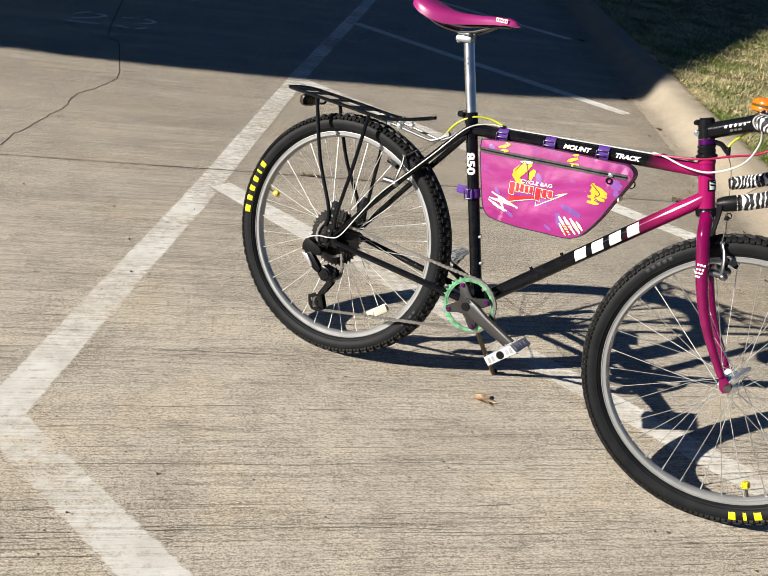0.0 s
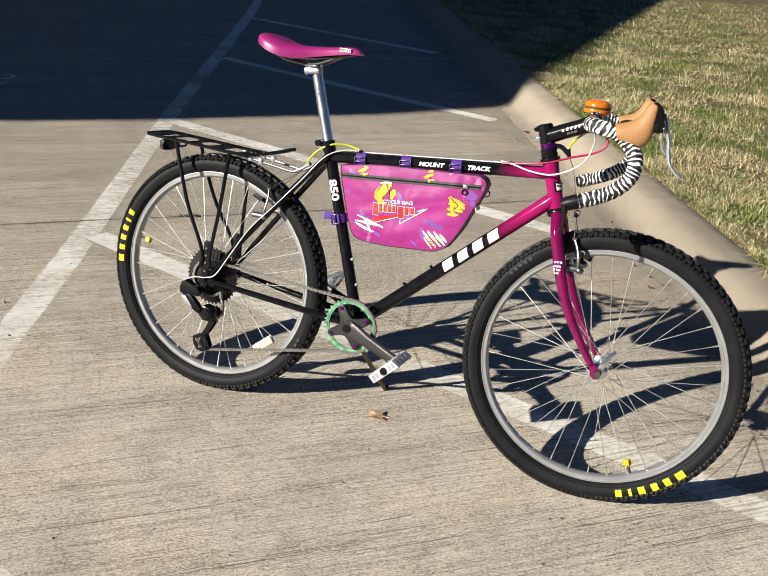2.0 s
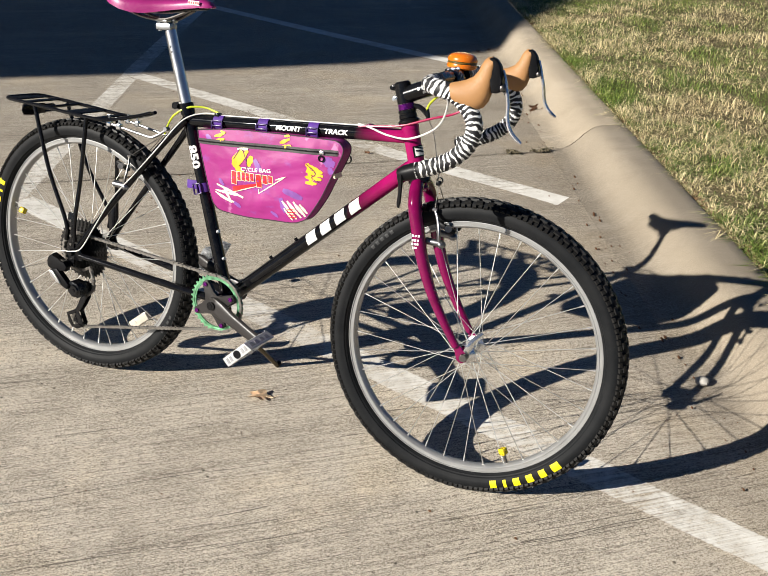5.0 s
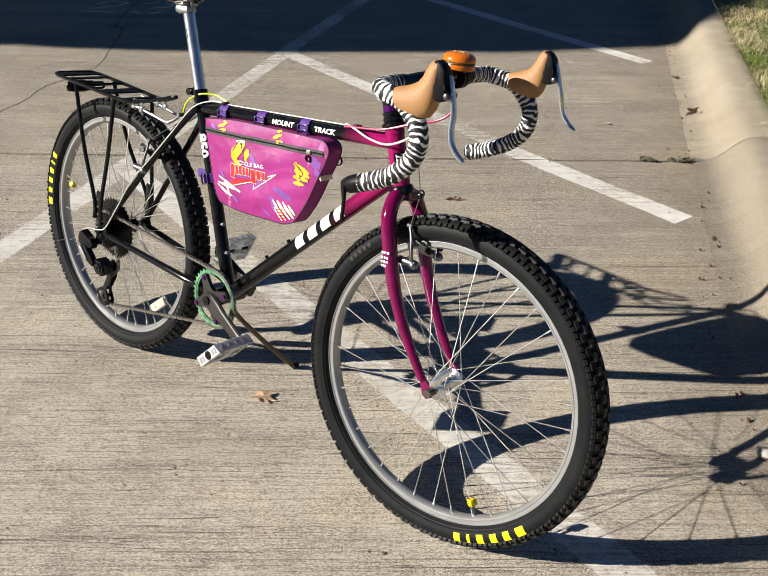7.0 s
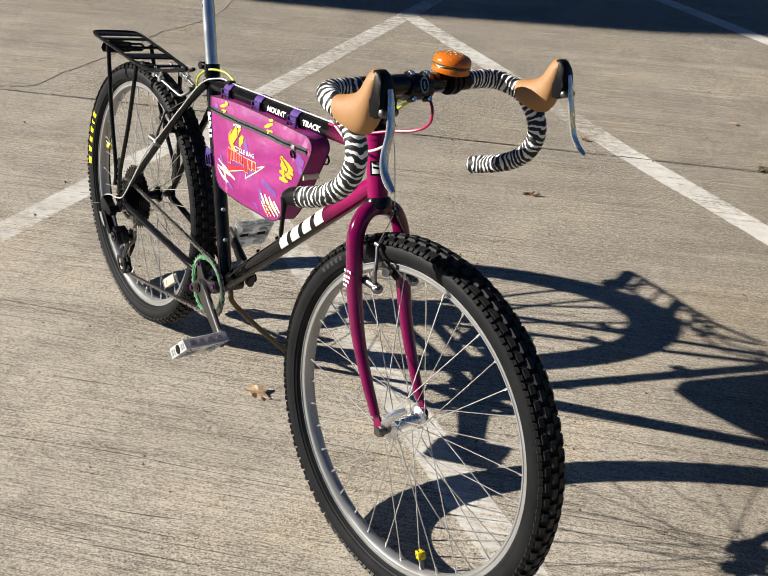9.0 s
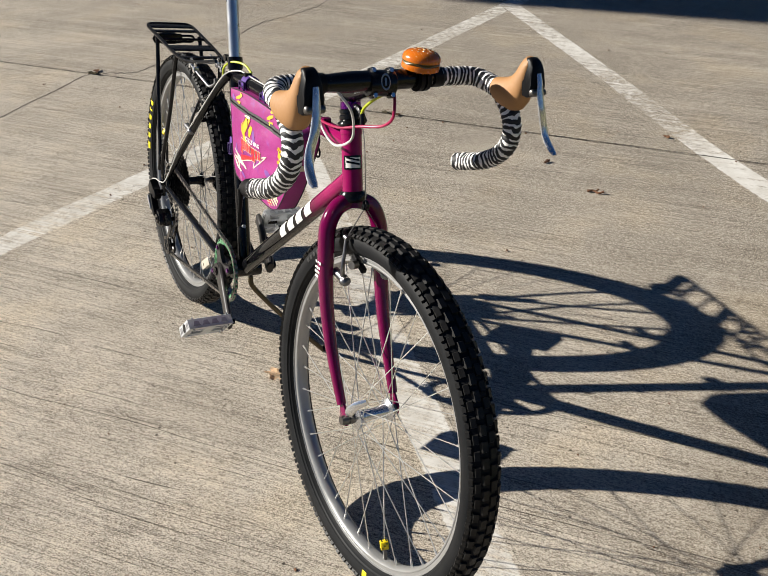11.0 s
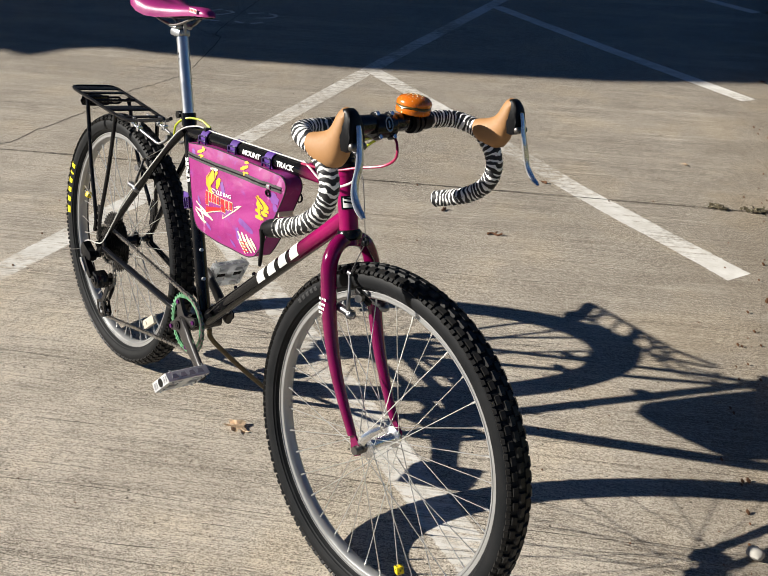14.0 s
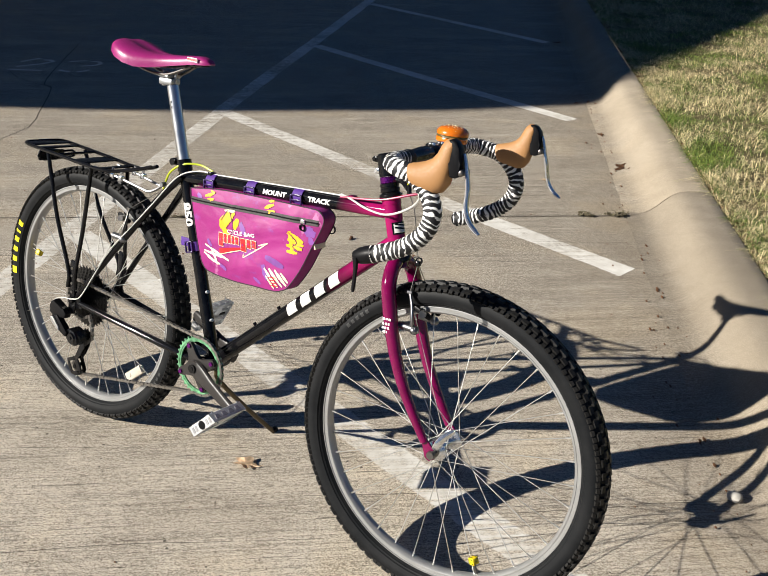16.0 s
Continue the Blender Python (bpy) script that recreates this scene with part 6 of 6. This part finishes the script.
cyl(bm, BELL + V((0, 0, -0.006)), BELL + V((0, 0, 0.001)), 0.012, seg=16)
for y in (-0.006, 0.006): cyl(bm, BELL + V((0.005, y - 0.004, -0.015)), BELL + V((0.005, y + 0.004, -0.015)), 0.0185, seg=20)
part("bell_clamp", bm, BLACK_PLASTIC, bell)

# cantilever brakes -------------------------------------------------------------
def brake_arm(root, pad, top, q, steer, shine):
    """One cantilever arm: boss, curved arm, pad holder and pad."""
    M = STEERING if steer else None
    root, pad, top = V(root), V(pad), V(top)
    bm = bmesh.new()
    pts = spline([root + V((0.016, 0, -0.004)), root.lerp(top, 0.3) + V((0.016, q * 0.006, 0)), root.lerp(top, 0.7) + V((0.010, q * 0.004, 0)), top], 5)
    sweep(bm, pts, [0.0058 - 0.0024 * i / len(pts) for i in range(len(pts))], 10, flat=0.75)
    cyl(bm, top + V((-0.004, 0, 0)), top + V((0.006, 0, 0)), 0.0042, seg=10)
    arm = part("brake_arm", bm, (BOSS if steer else STEEL) if shine else BLACK, bike, "silver cantilever brake arm" if shine else "", M)
    bm = bmesh.new()
    cyl(bm, root + V((-0.012, 0, 0)), root + V((0.026, 0, 0)), 0.0078, seg=14)
    ball(bm, root + V((0.022, 0, -0.002)), 0.0105, (1.0, 1.0, 0.85), 2)
    part("brake_boss", bm, BOSS, arm)
    bm = bmesh.new()
    cyl(bm, pad, pad + V((0.010, q * 0.022, 0.004)), 0.0042, seg=10)
    cyl(bm, pad + V((0.006, q * 0.010, 0.002)), pad + V((0.010, q * 0.022, 0.004)), 0.0075, seg=12)
    part("pad_holder", bm, STEEL, arm)
    bm = bmesh.new()
    box(bm, Matrix.Translation(pad) @ Matrix.Rotation(A(18), 4, 'Y'), 0.042, 0.010, 0.011, 0.003)
    part("brake_pad", bm, BLACK_PLASTIC, arm)
    return arm


def wire(pts, r, material, name, label="", steer=False, n=8, seg=8):
    bm = bmesh.new()
    sweep(bm, spline(pts, n) if len(pts) > 2 else pts, r, seg)
    return part(name, bm, material, bike, label, STEERING if steer else None)


for q in (-1, 1):
    brake_arm((0.962, q * 0.042, 0.572), (0.985, q * 0.019, 0.602), (0.958, q * 0.036, 0.640), q, True, q < 0)
    wire([(0.958, q * 0.034, 0.640), (0.948, 0, 0.690)], 0.0009, CHAIN, "straddle_cable", steer=True, seg=6)
    brake_arm((0.130, q * 0.050, 0.540), (0.118, q * 0.019, 0.580), (0.150, q * 0.034, 0.612), q, False, True)
    wire([(0.150, q * 0.034, 0.612), (0.225, 0, 0.672)], 0.0009, CHAIN, "straddle_cable", seg=6)
bm = bmesh.new()
box(bm, Matrix.Translation((0.948, 0, 0.690)), 0.010, 0.012, 0.010, 0.002)
lathe(bm, [(0.0055, -0.002), (0.0075, -0.002), (0.0075, 0.002), (0.0055, 0.002)], Matrix.Translation((0.950, -0.002, 0.696)), 14, closed=True)
spart("cable_carrier", bm, BLACK)
wire([(0.948, 0, 0.692), (0.925, -0.004, 0.786), (0.908, -0.004, 0.820)], 0.0009, CHAIN, "brake_cable", steer=True)
bm = bmesh.new()
sweep(bm, spline([(0.862, 0, 0.841), (0.884, 0, 0.841), (0.897, 0, 0.832), (0.905, 0, 0.826)], 4), 0.0055, 8)
cyl(bm, (0.908, -0.004, 0.817), (0.902, -0.004, 0.840), 0.0045, seg=10)
spart("cable_hanger", bm, BLACK)

# cables ---------------------------------------------------------------------------
wire([(0.902, -0.004, 0.838), (0.907, -0.002, 0.852), (0.921, 0.006, 0.870), (0.936, 0.016, 0.884), (0.941, 0.030, 0.896)], 0.0025, HOUSING_LIME, "cable_housing", "lime green cable housing")
wire([(0.958, 0.02, 0.890), (0.980, 0.010, 0.880), (0.985, 0.006, 0.858), (0.960, 0.002, 0.838), (0.915, -0.010, 0.822), (0.85, -0.020, 0.798), (0.755, -0.016, 0.782)], 0.0025, HOUSING_RED, "cable_housing", "dark red cable housing")
wire([(0.962, -0.085, 0.898), (0.966, -0.058, 0.866), (0.952, -0.042, 0.824), (0.925, -0.036, 0.798), (0.880, -0.034, 0.777), (0.83, -0.028, 0.776), (0.785, -0.020, 0.784), (0.752, -0.010, 0.786)], 0.0022, HOUSING_WHITE, "cable_housing", "white cable housing loop")
wire([TT0.lerp(TT1, 0.80) + V((0, -0.006, 0.0175)), TT0.lerp(TT1, 0.15) + V((0, -0.004, 0.0165))], 0.0016, HOUSING_WHITE, "cable_housing", "white cable along the top tube")
wire([(0.385, -0.006, 0.748), (0.345, -0.010, 0.745), (0.298, -0.026, 0.722), (0.242, -0.043, 0.649), (0.182, -0.053, 0.576), (0.120, -0.062, 0.503), (0.071, -0.070, 0.421), (0.037, -0.079, 0.360), (0.010, -0.084, 0.346), (-0.020, -0.087, 0.342), (-0.048, -0.089, 0.330), (-0.060, -0.09, 0.306), (-0.056, -0.09, 0.292)], 0.0016, HOUSING_WHITE, "cable_housing", "white rear derailleur cable housing")
wire([(0.378, 0.006, 0.750), (0.340, 0.004, 0.757), (0.302, -0.012, 0.752), (0.266, -0.016, 0.728), (0.240, -0.006, 0.696), (0.228, 0, 0.676)], 0.0025, HOUSING_LIME, "cable_housing", "lime green rear brake cable housing")
for f in (0.145, 0.83):
    bm = bmesh.new()
    c = TT0.lerp(TT1, f)
    box(bm, Matrix.Translation(c + V((0, -0.004, 0.0175))), 0.012, 0.016, 0.008, 0.002)
    bpart("cable_stop", bm, BLACK if f < 0.5 else FORK)
bm = bmesh.new()
cyl(bm, (-0.070, -0.095, 0.300), (-0.112, -0.125, 0.285), 0.0008, seg=5)
bpart("cable_tail", bm, CHAIN)

# ---- frame bag, hung in the main triangle ----
bag = new("frame_bag")
bag.matrix_basis = pose(0, 0, 0, -BIKE_LEAN, 0, 0)
tagged(bag, "hot pink printed frame bag strapped inside the bicycle frame", "bag")
OUT = [(0.345, 0.708), (0.440, 0.7245), (0.560, 0.7345), (0.680, 0.7420), (0.712, 0.7420), (0.728, 0.728), (0.724, 0.704), (0.703, 0.655), (0.682, 0.605), (0.655, 0.560), (0.640, 0.547), (0.615, 0.538), (0.56, 0.533), (0.494, 0.527), (0.425, 0.528), (0.402, 0.538), (0.388, 0.562), (0.368, 0.620), (0.350, 0.680)]
out = spline([(x, 0, z) for x, z in OUT + OUT[:1]], 9)[:-1]
CEN = V((0.53, 0, 0.635))
ANG = sorted((math.atan2(p.z - CEN.z, p.x - CEN.x), (p - CEN).length) for p in out)


def rim_at(a):
    n = len(ANG)
    for i in range(n):
        (a0, r0), (a1, r1) = ANG[i], ANG[(i + 1) % n]
        if i == n - 1: a1 += 2 * math.pi
        aa = a + (2 * math.pi if a < ANG[0][0] and i == n - 1 else 0)
        if a0 <= aa <= a1: return r0 + (r1 - r0) * (aa - a0) / max(1e-9, a1 - a0)
    return ANG[0][1]


def puff(x, z):
    """How far the cloth stands out at a place of the bag's face."""
    p = V((x, 0, z)) - CEN
    s = min(1.0, p.length / rim_at(math.atan2(p.z, p.x)))
    fold = 0.0042 * noise.noise(V((x * 11 + z * 9, z * 26 - x * 10, 3))) * (1 - s ** 5)
    pucker = 0.0034 * noise.noise(V((x * 75, z * 12, 5))) * max(0.0, min(1.0, (z - 0.672 - 0.08 * (x - 0.35)) / 0.02)) * (1 - s ** 14)
    return fold + pucker + 0.0265 + 0.0095 * (1 - s ** 3.2) + 0.0016 * noise.noise(V((x * 34, z * 26, 1))) * (1 - s ** 4) + 0.0010 * noise.noise(V((x * 90, z * 40, 7))) * (1 - s ** 6)


bm = bmesh.new()
for q in (-1, 1):
    prev = None
    for s in (1.0, 0.985, 0.96, 0.93, 0.90, 0.86, 0.82, 0.77, 0.72, 0.66, 0.6, 0.54, 0.48, 0.42, 0.36, 0.3, 0.24, 0.18, 0.1):
        ring = []
        for p in out:
            c = CEN.lerp(p, s)
            ring.append(bm.verts.new((c.x, q * puff(c.x, c.z) * (1.0 if q < 0 else 0.45), c.z)))
        if prev:
            for i in range(len(ring)):
                j = (i + 1) % len(ring)
                bm.faces.new((prev[i], prev[j], ring[j], ring[i]))
        prev = ring
    bm.faces.new(prev)
part("bag_face", bm, CLOTH, bag, "pink cloth with purple smears")
bm = bmesh.new()
n = len(out)
lines = [[bm.verts.new((CEN.lerp(p, 1.0 + 0.008 * (1 - ((y + 0.0073) / 0.0192) ** 2)).x, y, CEN.lerp(p, 1.0 + 0.008 * (1 - ((y + 0.0073) / 0.0192) ** 2)).z)) for p in out] for y in (-0.0265, -0.017, -0.0073, 0.003, 0.0119)]
for a, b in zip(lines, lines[1:]):
    for i in range(n): bm.faces.new((a[i], a[(i + 1) % n], b[(i + 1) % n], b[i]))
part("bag_gusset", bm, CLOTH, bag, "magenta side gusset")
for q in (-1, 1):
    bm = bmesh.new()
    sweep(bm, [V((p.x, -0.0266 if q < 0 else 0.0120, p.z)) for p in out + out[:1]], 0.0014, 6, caps=False)
    part("piping", bm, PIPING, bag)


def on_face(bm, lift=0.0009):
    """Lays a flat x, z drawing on the bag's near face."""
    for v in bm.verts: v.co = V((v.co.x, -puff(v.co.x, v.co.z) - lift, v.co.z))


def patch(name, outline, material, label, lift=0.0009):
    bm = bmesh.new()
    bm.faces.new([bm.verts.new((x, 0, z)) for x, z in outline])
    bmesh.ops.triangulate(bm, faces=bm.faces[:])
    bmesh.ops.subdivide_edges(bm, edges=bm.edges[:], cuts=3, use_grid_fill=True)
    on_face(bm, lift)
    part(name, bm, material, bag, label)


def zip_at(t):
    return 0.350 + 0.368 * t, 0.684 + 0.033 * t


bm = bmesh.new()
row = []
for i in range(61):
    x, z = zip_at(i / 60)
    row.append([bm.verts.new((x, 0, z + h)) for h in (-0.0065, -0.002, 0.002, 0.0065)])
for a, b in zip(row, row[1:]):
    for j in range(3): bm.faces.new((a[j], b[j], b[j + 1], a[j + 1]))
on_face(bm, 0.0012)
zipper = part("zipper", bm, ZIP, bag, "dark grey zip across the face")
bm = bmesh.new()
sweep(bm, [V((x, -puff(x, z) - 0.0018, z)) for x, z in (zip_at(i / 60) for i in range(61))], 0.0016, 6)
part("zip_teeth", bm, BLACK_PLASTIC, zipper)
x, z = zip_at(0.90)
bm = bmesh.new()
box(bm, Matrix.Translation((x, -puff(x, z) - 0.004, z)), 0.012, 0.006, 0.008, 0.002)
part("zip_slider", bm, CHROME, zipper)
bm = bmesh.new()
lathe(bm, [(0.0052, -0.0012), (0.0076, -0.0012), (0.0076, 0.0012), (0.0052, 0.0012)], Matrix.Translation((x - 0.001, -puff(x, z - 0.014) - 0.003, z - 0.014)) @ Matrix.Rotation(A(8), 4, 'X'), 20, closed=True)
part("zip_pull", bm, BLACK_PLASTIC, zipper)


def brush(pts, thick, material, label="", lift=0.0009, seed=1):
    """One uneven brush stroke through a few places of the face."""
    rr = random.Random(seed)
    line = spline([(x, 0, z) for x, z in pts], 8) if len(pts) > 2 else [V((pts[0][0], 0, pts[0][1])).lerp(V((pts[1][0], 0, pts[1][1])), i / 8) for i in range(9)]
    bm = bmesh.new()
    row = []
    for i, p in enumerate(line):
        d = (line[min(i + 1, len(line) - 1)] - line[max(i - 1, 0)]).normalized()
        e = min(i, len(line) - 1 - i)
        t = thick / 2 * (0.55 + 0.15 * min(e, 3)) * rr.uniform(0.8, 1.15)
        row.append([bm.verts.new(p + V((-d.z, 0, d.x)) * t * k) for k in (-1, -0.33, 0.33, 1)])
    for a, b in zip(row, row[1:]):
        for j in range(3): bm.faces.new((a[j], a[j + 1], b[j + 1], b[j]))
    on_face(bm, lift)
    part("print", bm, material, bag, label)


YL, CL, PL = "yellow brush stroke print", "cream zigzag brush print", "purple brush smear print"
for i, (a, b, w) in enumerate((((0.510, 0.668), (0.528, 0.645), 0.014), ((0.590, 0.612), (0.640, 0.600), 0.016), ((0.585, 0.592), (0.600, 0.560), 0.015), ((0.415, 0.606), (0.430, 0.592), 0.010), ((0.455, 0.560), (0.478, 0.548), 0.010),
                               ((0.684, 0.697), (0.712, 0.690), 0.022), ((0.700, 0.682), (0.706, 0.668), 0.014), ((0.372, 0.702), (0.388, 0.690), 0.013), ((0.560, 0.555), (0.580, 0.545), 0.008))):
    brush((a, b), w, PURPLE_INK, PL, 0.0006, i)
brush(((0.477, 0.684), (0.457, 0.655), (0.468, 0.640), (0.486, 0.624)), 0.0150, AMBER_INK, YL)
brush(((0.491, 0.686), (0.476, 0.662), (0.466, 0.648)), 0.0110, AMBER_INK, YL, 0.0012, 2)
brush(((0.502, 0.674), (0.495, 0.649)), 0.0150, YELLOW, YL, 0.0009, 3)
brush(((0.462, 0.684), (0.492, 0.689)), 0.0070, CREAM_INK, CL, 0.0014, 4)
for i, (a, b, w) in enumerate((((0.396, 0.702), (0.420, 0.711), 0.0075), ((0.402, 0.694), (0.424, 0.700), 0.0075), ((0.410, 0.716), (0.424, 0.714), 0.0060), ((0.572, 0.716), (0.594, 0.728), 0.0085), ((0.576, 0.708), (0.601, 0.714), 0.0080), ((0.580, 0.732), (0.594, 0.736), 0.0060),
                               ((0.643, 0.680), (0.685, 0.667), 0.0105), ((0.645, 0.666), (0.687, 0.660), 0.0105), ((0.643, 0.652), (0.684, 0.652), 0.0100), ((0.645, 0.639), (0.673, 0.641), 0.0085), ((0.648, 0.684), (0.658, 0.640), 0.0090))):
    brush((a, b), w, AMBER_INK, YL, 0.0009 + 0.0002 * (i % 3), 10 + i)
for i, (a, b, w) in enumerate((((0.409, 0.592), (0.485, 0.573), 0.0065), ((0.405, 0.577), (0.470, 0.576), 0.0065), ((0.405, 0.572), (0.455, 0.556), 0.0065), ((0.418, 0.565), (0.460, 0.558), 0.0055), ((0.430, 0.585), (0.450, 0.562), 0.0060),
                               ((0.590, 0.586), (0.628, 0.550), 0.0065), ((0.602, 0.588), (0.640, 0.555), 0.0070), ((0.618, 0.589), (0.650, 0.560), 0.0075), ((0.596, 0.570), (0.618, 0.545), 0.0055), ((0.634, 0.586), (0.654, 0.568), 0.0065))):
    brush((a, b), w, CREAM_INK, CL, 0.0009 + 0.0002 * (i % 3), 30 + i)
for i in range(4): brush(((0.603 + 0.002 * i, 0.568 - 0.006 * i), (0.624 + 0.002 * i, 0.572 - 0.006 * i)), 0.0024, RED_INK, "thin red print line", 0.0017, 50 + i)
brush(((0.644, 0.682), (0.668, 0.664), (0.660, 0.652), (0.682, 0.644)), 0.0020, DARK_INK, "thin dark print line", 0.0018, 60)
brush(((0.455, 0.660), (0.474, 0.686), (0.492, 0.652), (0.484, 0.630)), 0.0018, DARK_INK, "thin dark print line", 0.0018, 61)
# emblem: plain red blocks with a cream border, and a pointed tail
def emblem_block(x, w, top, high):
    """A red block with a cream edge and a small gap, its top line rising to the right."""
    z = top + 0.06 * (x - 0.45)
    lean = 0.10 * high
    for grow, material, name, lift in ((0.0011, CREAM_INK, "emblem_border", 0.0010), (0.0, RED_INK, "emblem_block", 0.0014)):
        patch(name, [(x - grow, z + grow), (x + w + grow, z + grow + 0.0006), (x + w + grow + lean, z - high - grow), (x - grow + lean, z - high - grow)], material, "", lift)
    mid = z - high * 0.5
    patch("emblem_gap", [(x + 0.36 * w, mid + 0.0022), (x + 0.70 * w, mid + 0.0022), (x + 0.70 * w, mid - 0.0022), (x + 0.36 * w, mid - 0.0022)], CLOTH, "", 0.0019)


for x, w, high in ((0.4500, 0.0135, 0.0290), (0.4668, 0.0082, 0.0195), (0.4782, 0.0092, 0.0185), (0.4906, 0.0088, 0.0175), (0.5026, 0.0092, 0.0165),
                   (0.5180, 0.0130, 0.0290), (0.5350, 0.0105, 0.0190), (0.5494, 0.0105, 0.0160)):
    emblem_block(x, w, 0.6310, high)
patch("emblem_bar", [(0.455, 0.5950), (0.519, 0.6135), (0.519, 0.6080), (0.457, 0.5830)], RED_INK, "red emblem underline", 0.0016)
brush(((0.457, 0.5815), (0.519, 0.6065)), 0.0022, CREAM_INK, "cream emblem border", 0.0017, 70)
brush(((0.568, 0.6305), (0.595, 0.6430)), 0.0028, CREAM_INK, "cream emblem tail", 0.0012, 71)
brush(((0.596, 0.6435), (0.527, 0.5915)), 0.0026, CREAM_INK, "cream emblem tail", 0.0012, 72)
brush(((0.526, 0.6020), (0.527, 0.5905)), 0.0024, CREAM_INK, "cream emblem tail", 0.0012, 73)
bm = letters("CYCLE BAG", 0.0085, 0.0003)
wd = max(v.co.x for v in bm.verts) - min(v.co.x for v in bm.verts)
for v in bm.verts:
    u = v.co.x / wd * 0.080
    v.co = V((0.516 + u - 0.1 * v.co.y, 0, 0.6405 + u * 0.12 + v.co.y))
on_face(bm, 0.0012)
part("lettering", bm, WHITE_INK, bag, "white lettering reading cycle bag")
bm = bmesh.new()
box(bm, Matrix.Translation((0.711, -0.007, 0.664)) @ Matrix.Rotation(A(-24), 4, 'Y'), 0.004, 0.036, 0.011, 0.001)
part("gusset_tab", bm, CREAM_INK, bag, "cream fabric tab")
bm = bmesh.new()
lathe(bm, [(0.0075, -0.0015), (0.0100, -0.0015), (0.0100, 0.0015), (0.0075, 0.0015)], Matrix.Translation((0.722, 0.014, 0.700)), 18, closed=True)
part("side_ring", bm, BLACK_PLASTIC, bag)


def strap(c, t, r, length, sag, width=0.026):
    """A webbing loop round a tube with a buckle on its near side, down to the bag."""
    t = V(t).normalized()
    side = V((0, -1, 0))
    dn = (t.cross(side)).normalized()
    if dn.z > 0: dn = -dn
    bm = bmesh.new()
    prof = []
    for i in range(25):
        a = 2 * math.pi * i / 24
        o = side * math.cos(a) + dn * math.sin(a)
        k = r + (sag * max(0, math.sin(a)) ** 3)
        prof.append(V(c) + o * k)
    rows = []
    for p in prof:
        o = (p - V(c)).normalized()
        rows.append([bm.verts.new(p + t * x + o * h) for x, h in ((-width / 2, 0), (width / 2, 0), (width / 2, 0.002), (-width / 2, 0.002))])
    for a, b in zip(rows, rows[1:]):
        for j in range(4): bm.faces.new((a[j], a[(j + 1) % 4], b[(j + 1) % 4], b[j]))
    st = part("strap", bm, PURPLE, bag, "purple webbing strap")
    bm = bmesh.new()
    m = Matrix.Translation(V(c) + side * (r + 0.004) + dn * 0.006) @ Matrix(((t.x, side.x, dn.x, 0), (t.y, side.y, dn.y, 0), (t.z, side.z, dn.z, 0), (0, 0, 0, 1)))
    for x in (-width / 2 - 0.001, width / 2 + 0.001): box(bm, m @ Matrix.Translation((x, 0, 0)), 0.0032, 0.004, 0.022, 0.001)
    for zz in (-0.0105, 0.0, 0.0105): box(bm, m @ Matrix.Translation((0, 0, zz)), width, 0.004, 0.0035, 0.001)
    part("buckle", bm, PURPLE_DARK, st, "dark purple plastic buckle")


for x in (0.392, 0.514, 0.644):
    f = (x - TT0.x) / (TT1.x - TT0.x)
    strap(TT0.lerp(TT1, f), TT1 - TT0, 0.0158, 0.02, 0.004)
strap(seat(0.567), SEAT_TOP - BB, 0.0158, 0.02, 0.0, 0.022)
bm = bmesh.new()
c = seat(0.567)
box(bm, Matrix.Translation(c + V((-0.030, -0.006, 0.003))) @ Matrix.Rotation(A(-4), 4, 'Y'), 0.030, 0.003, 0.021, 0.001)
part("strap_tail", bm, PURPLE, bag, "loose purple strap tail")
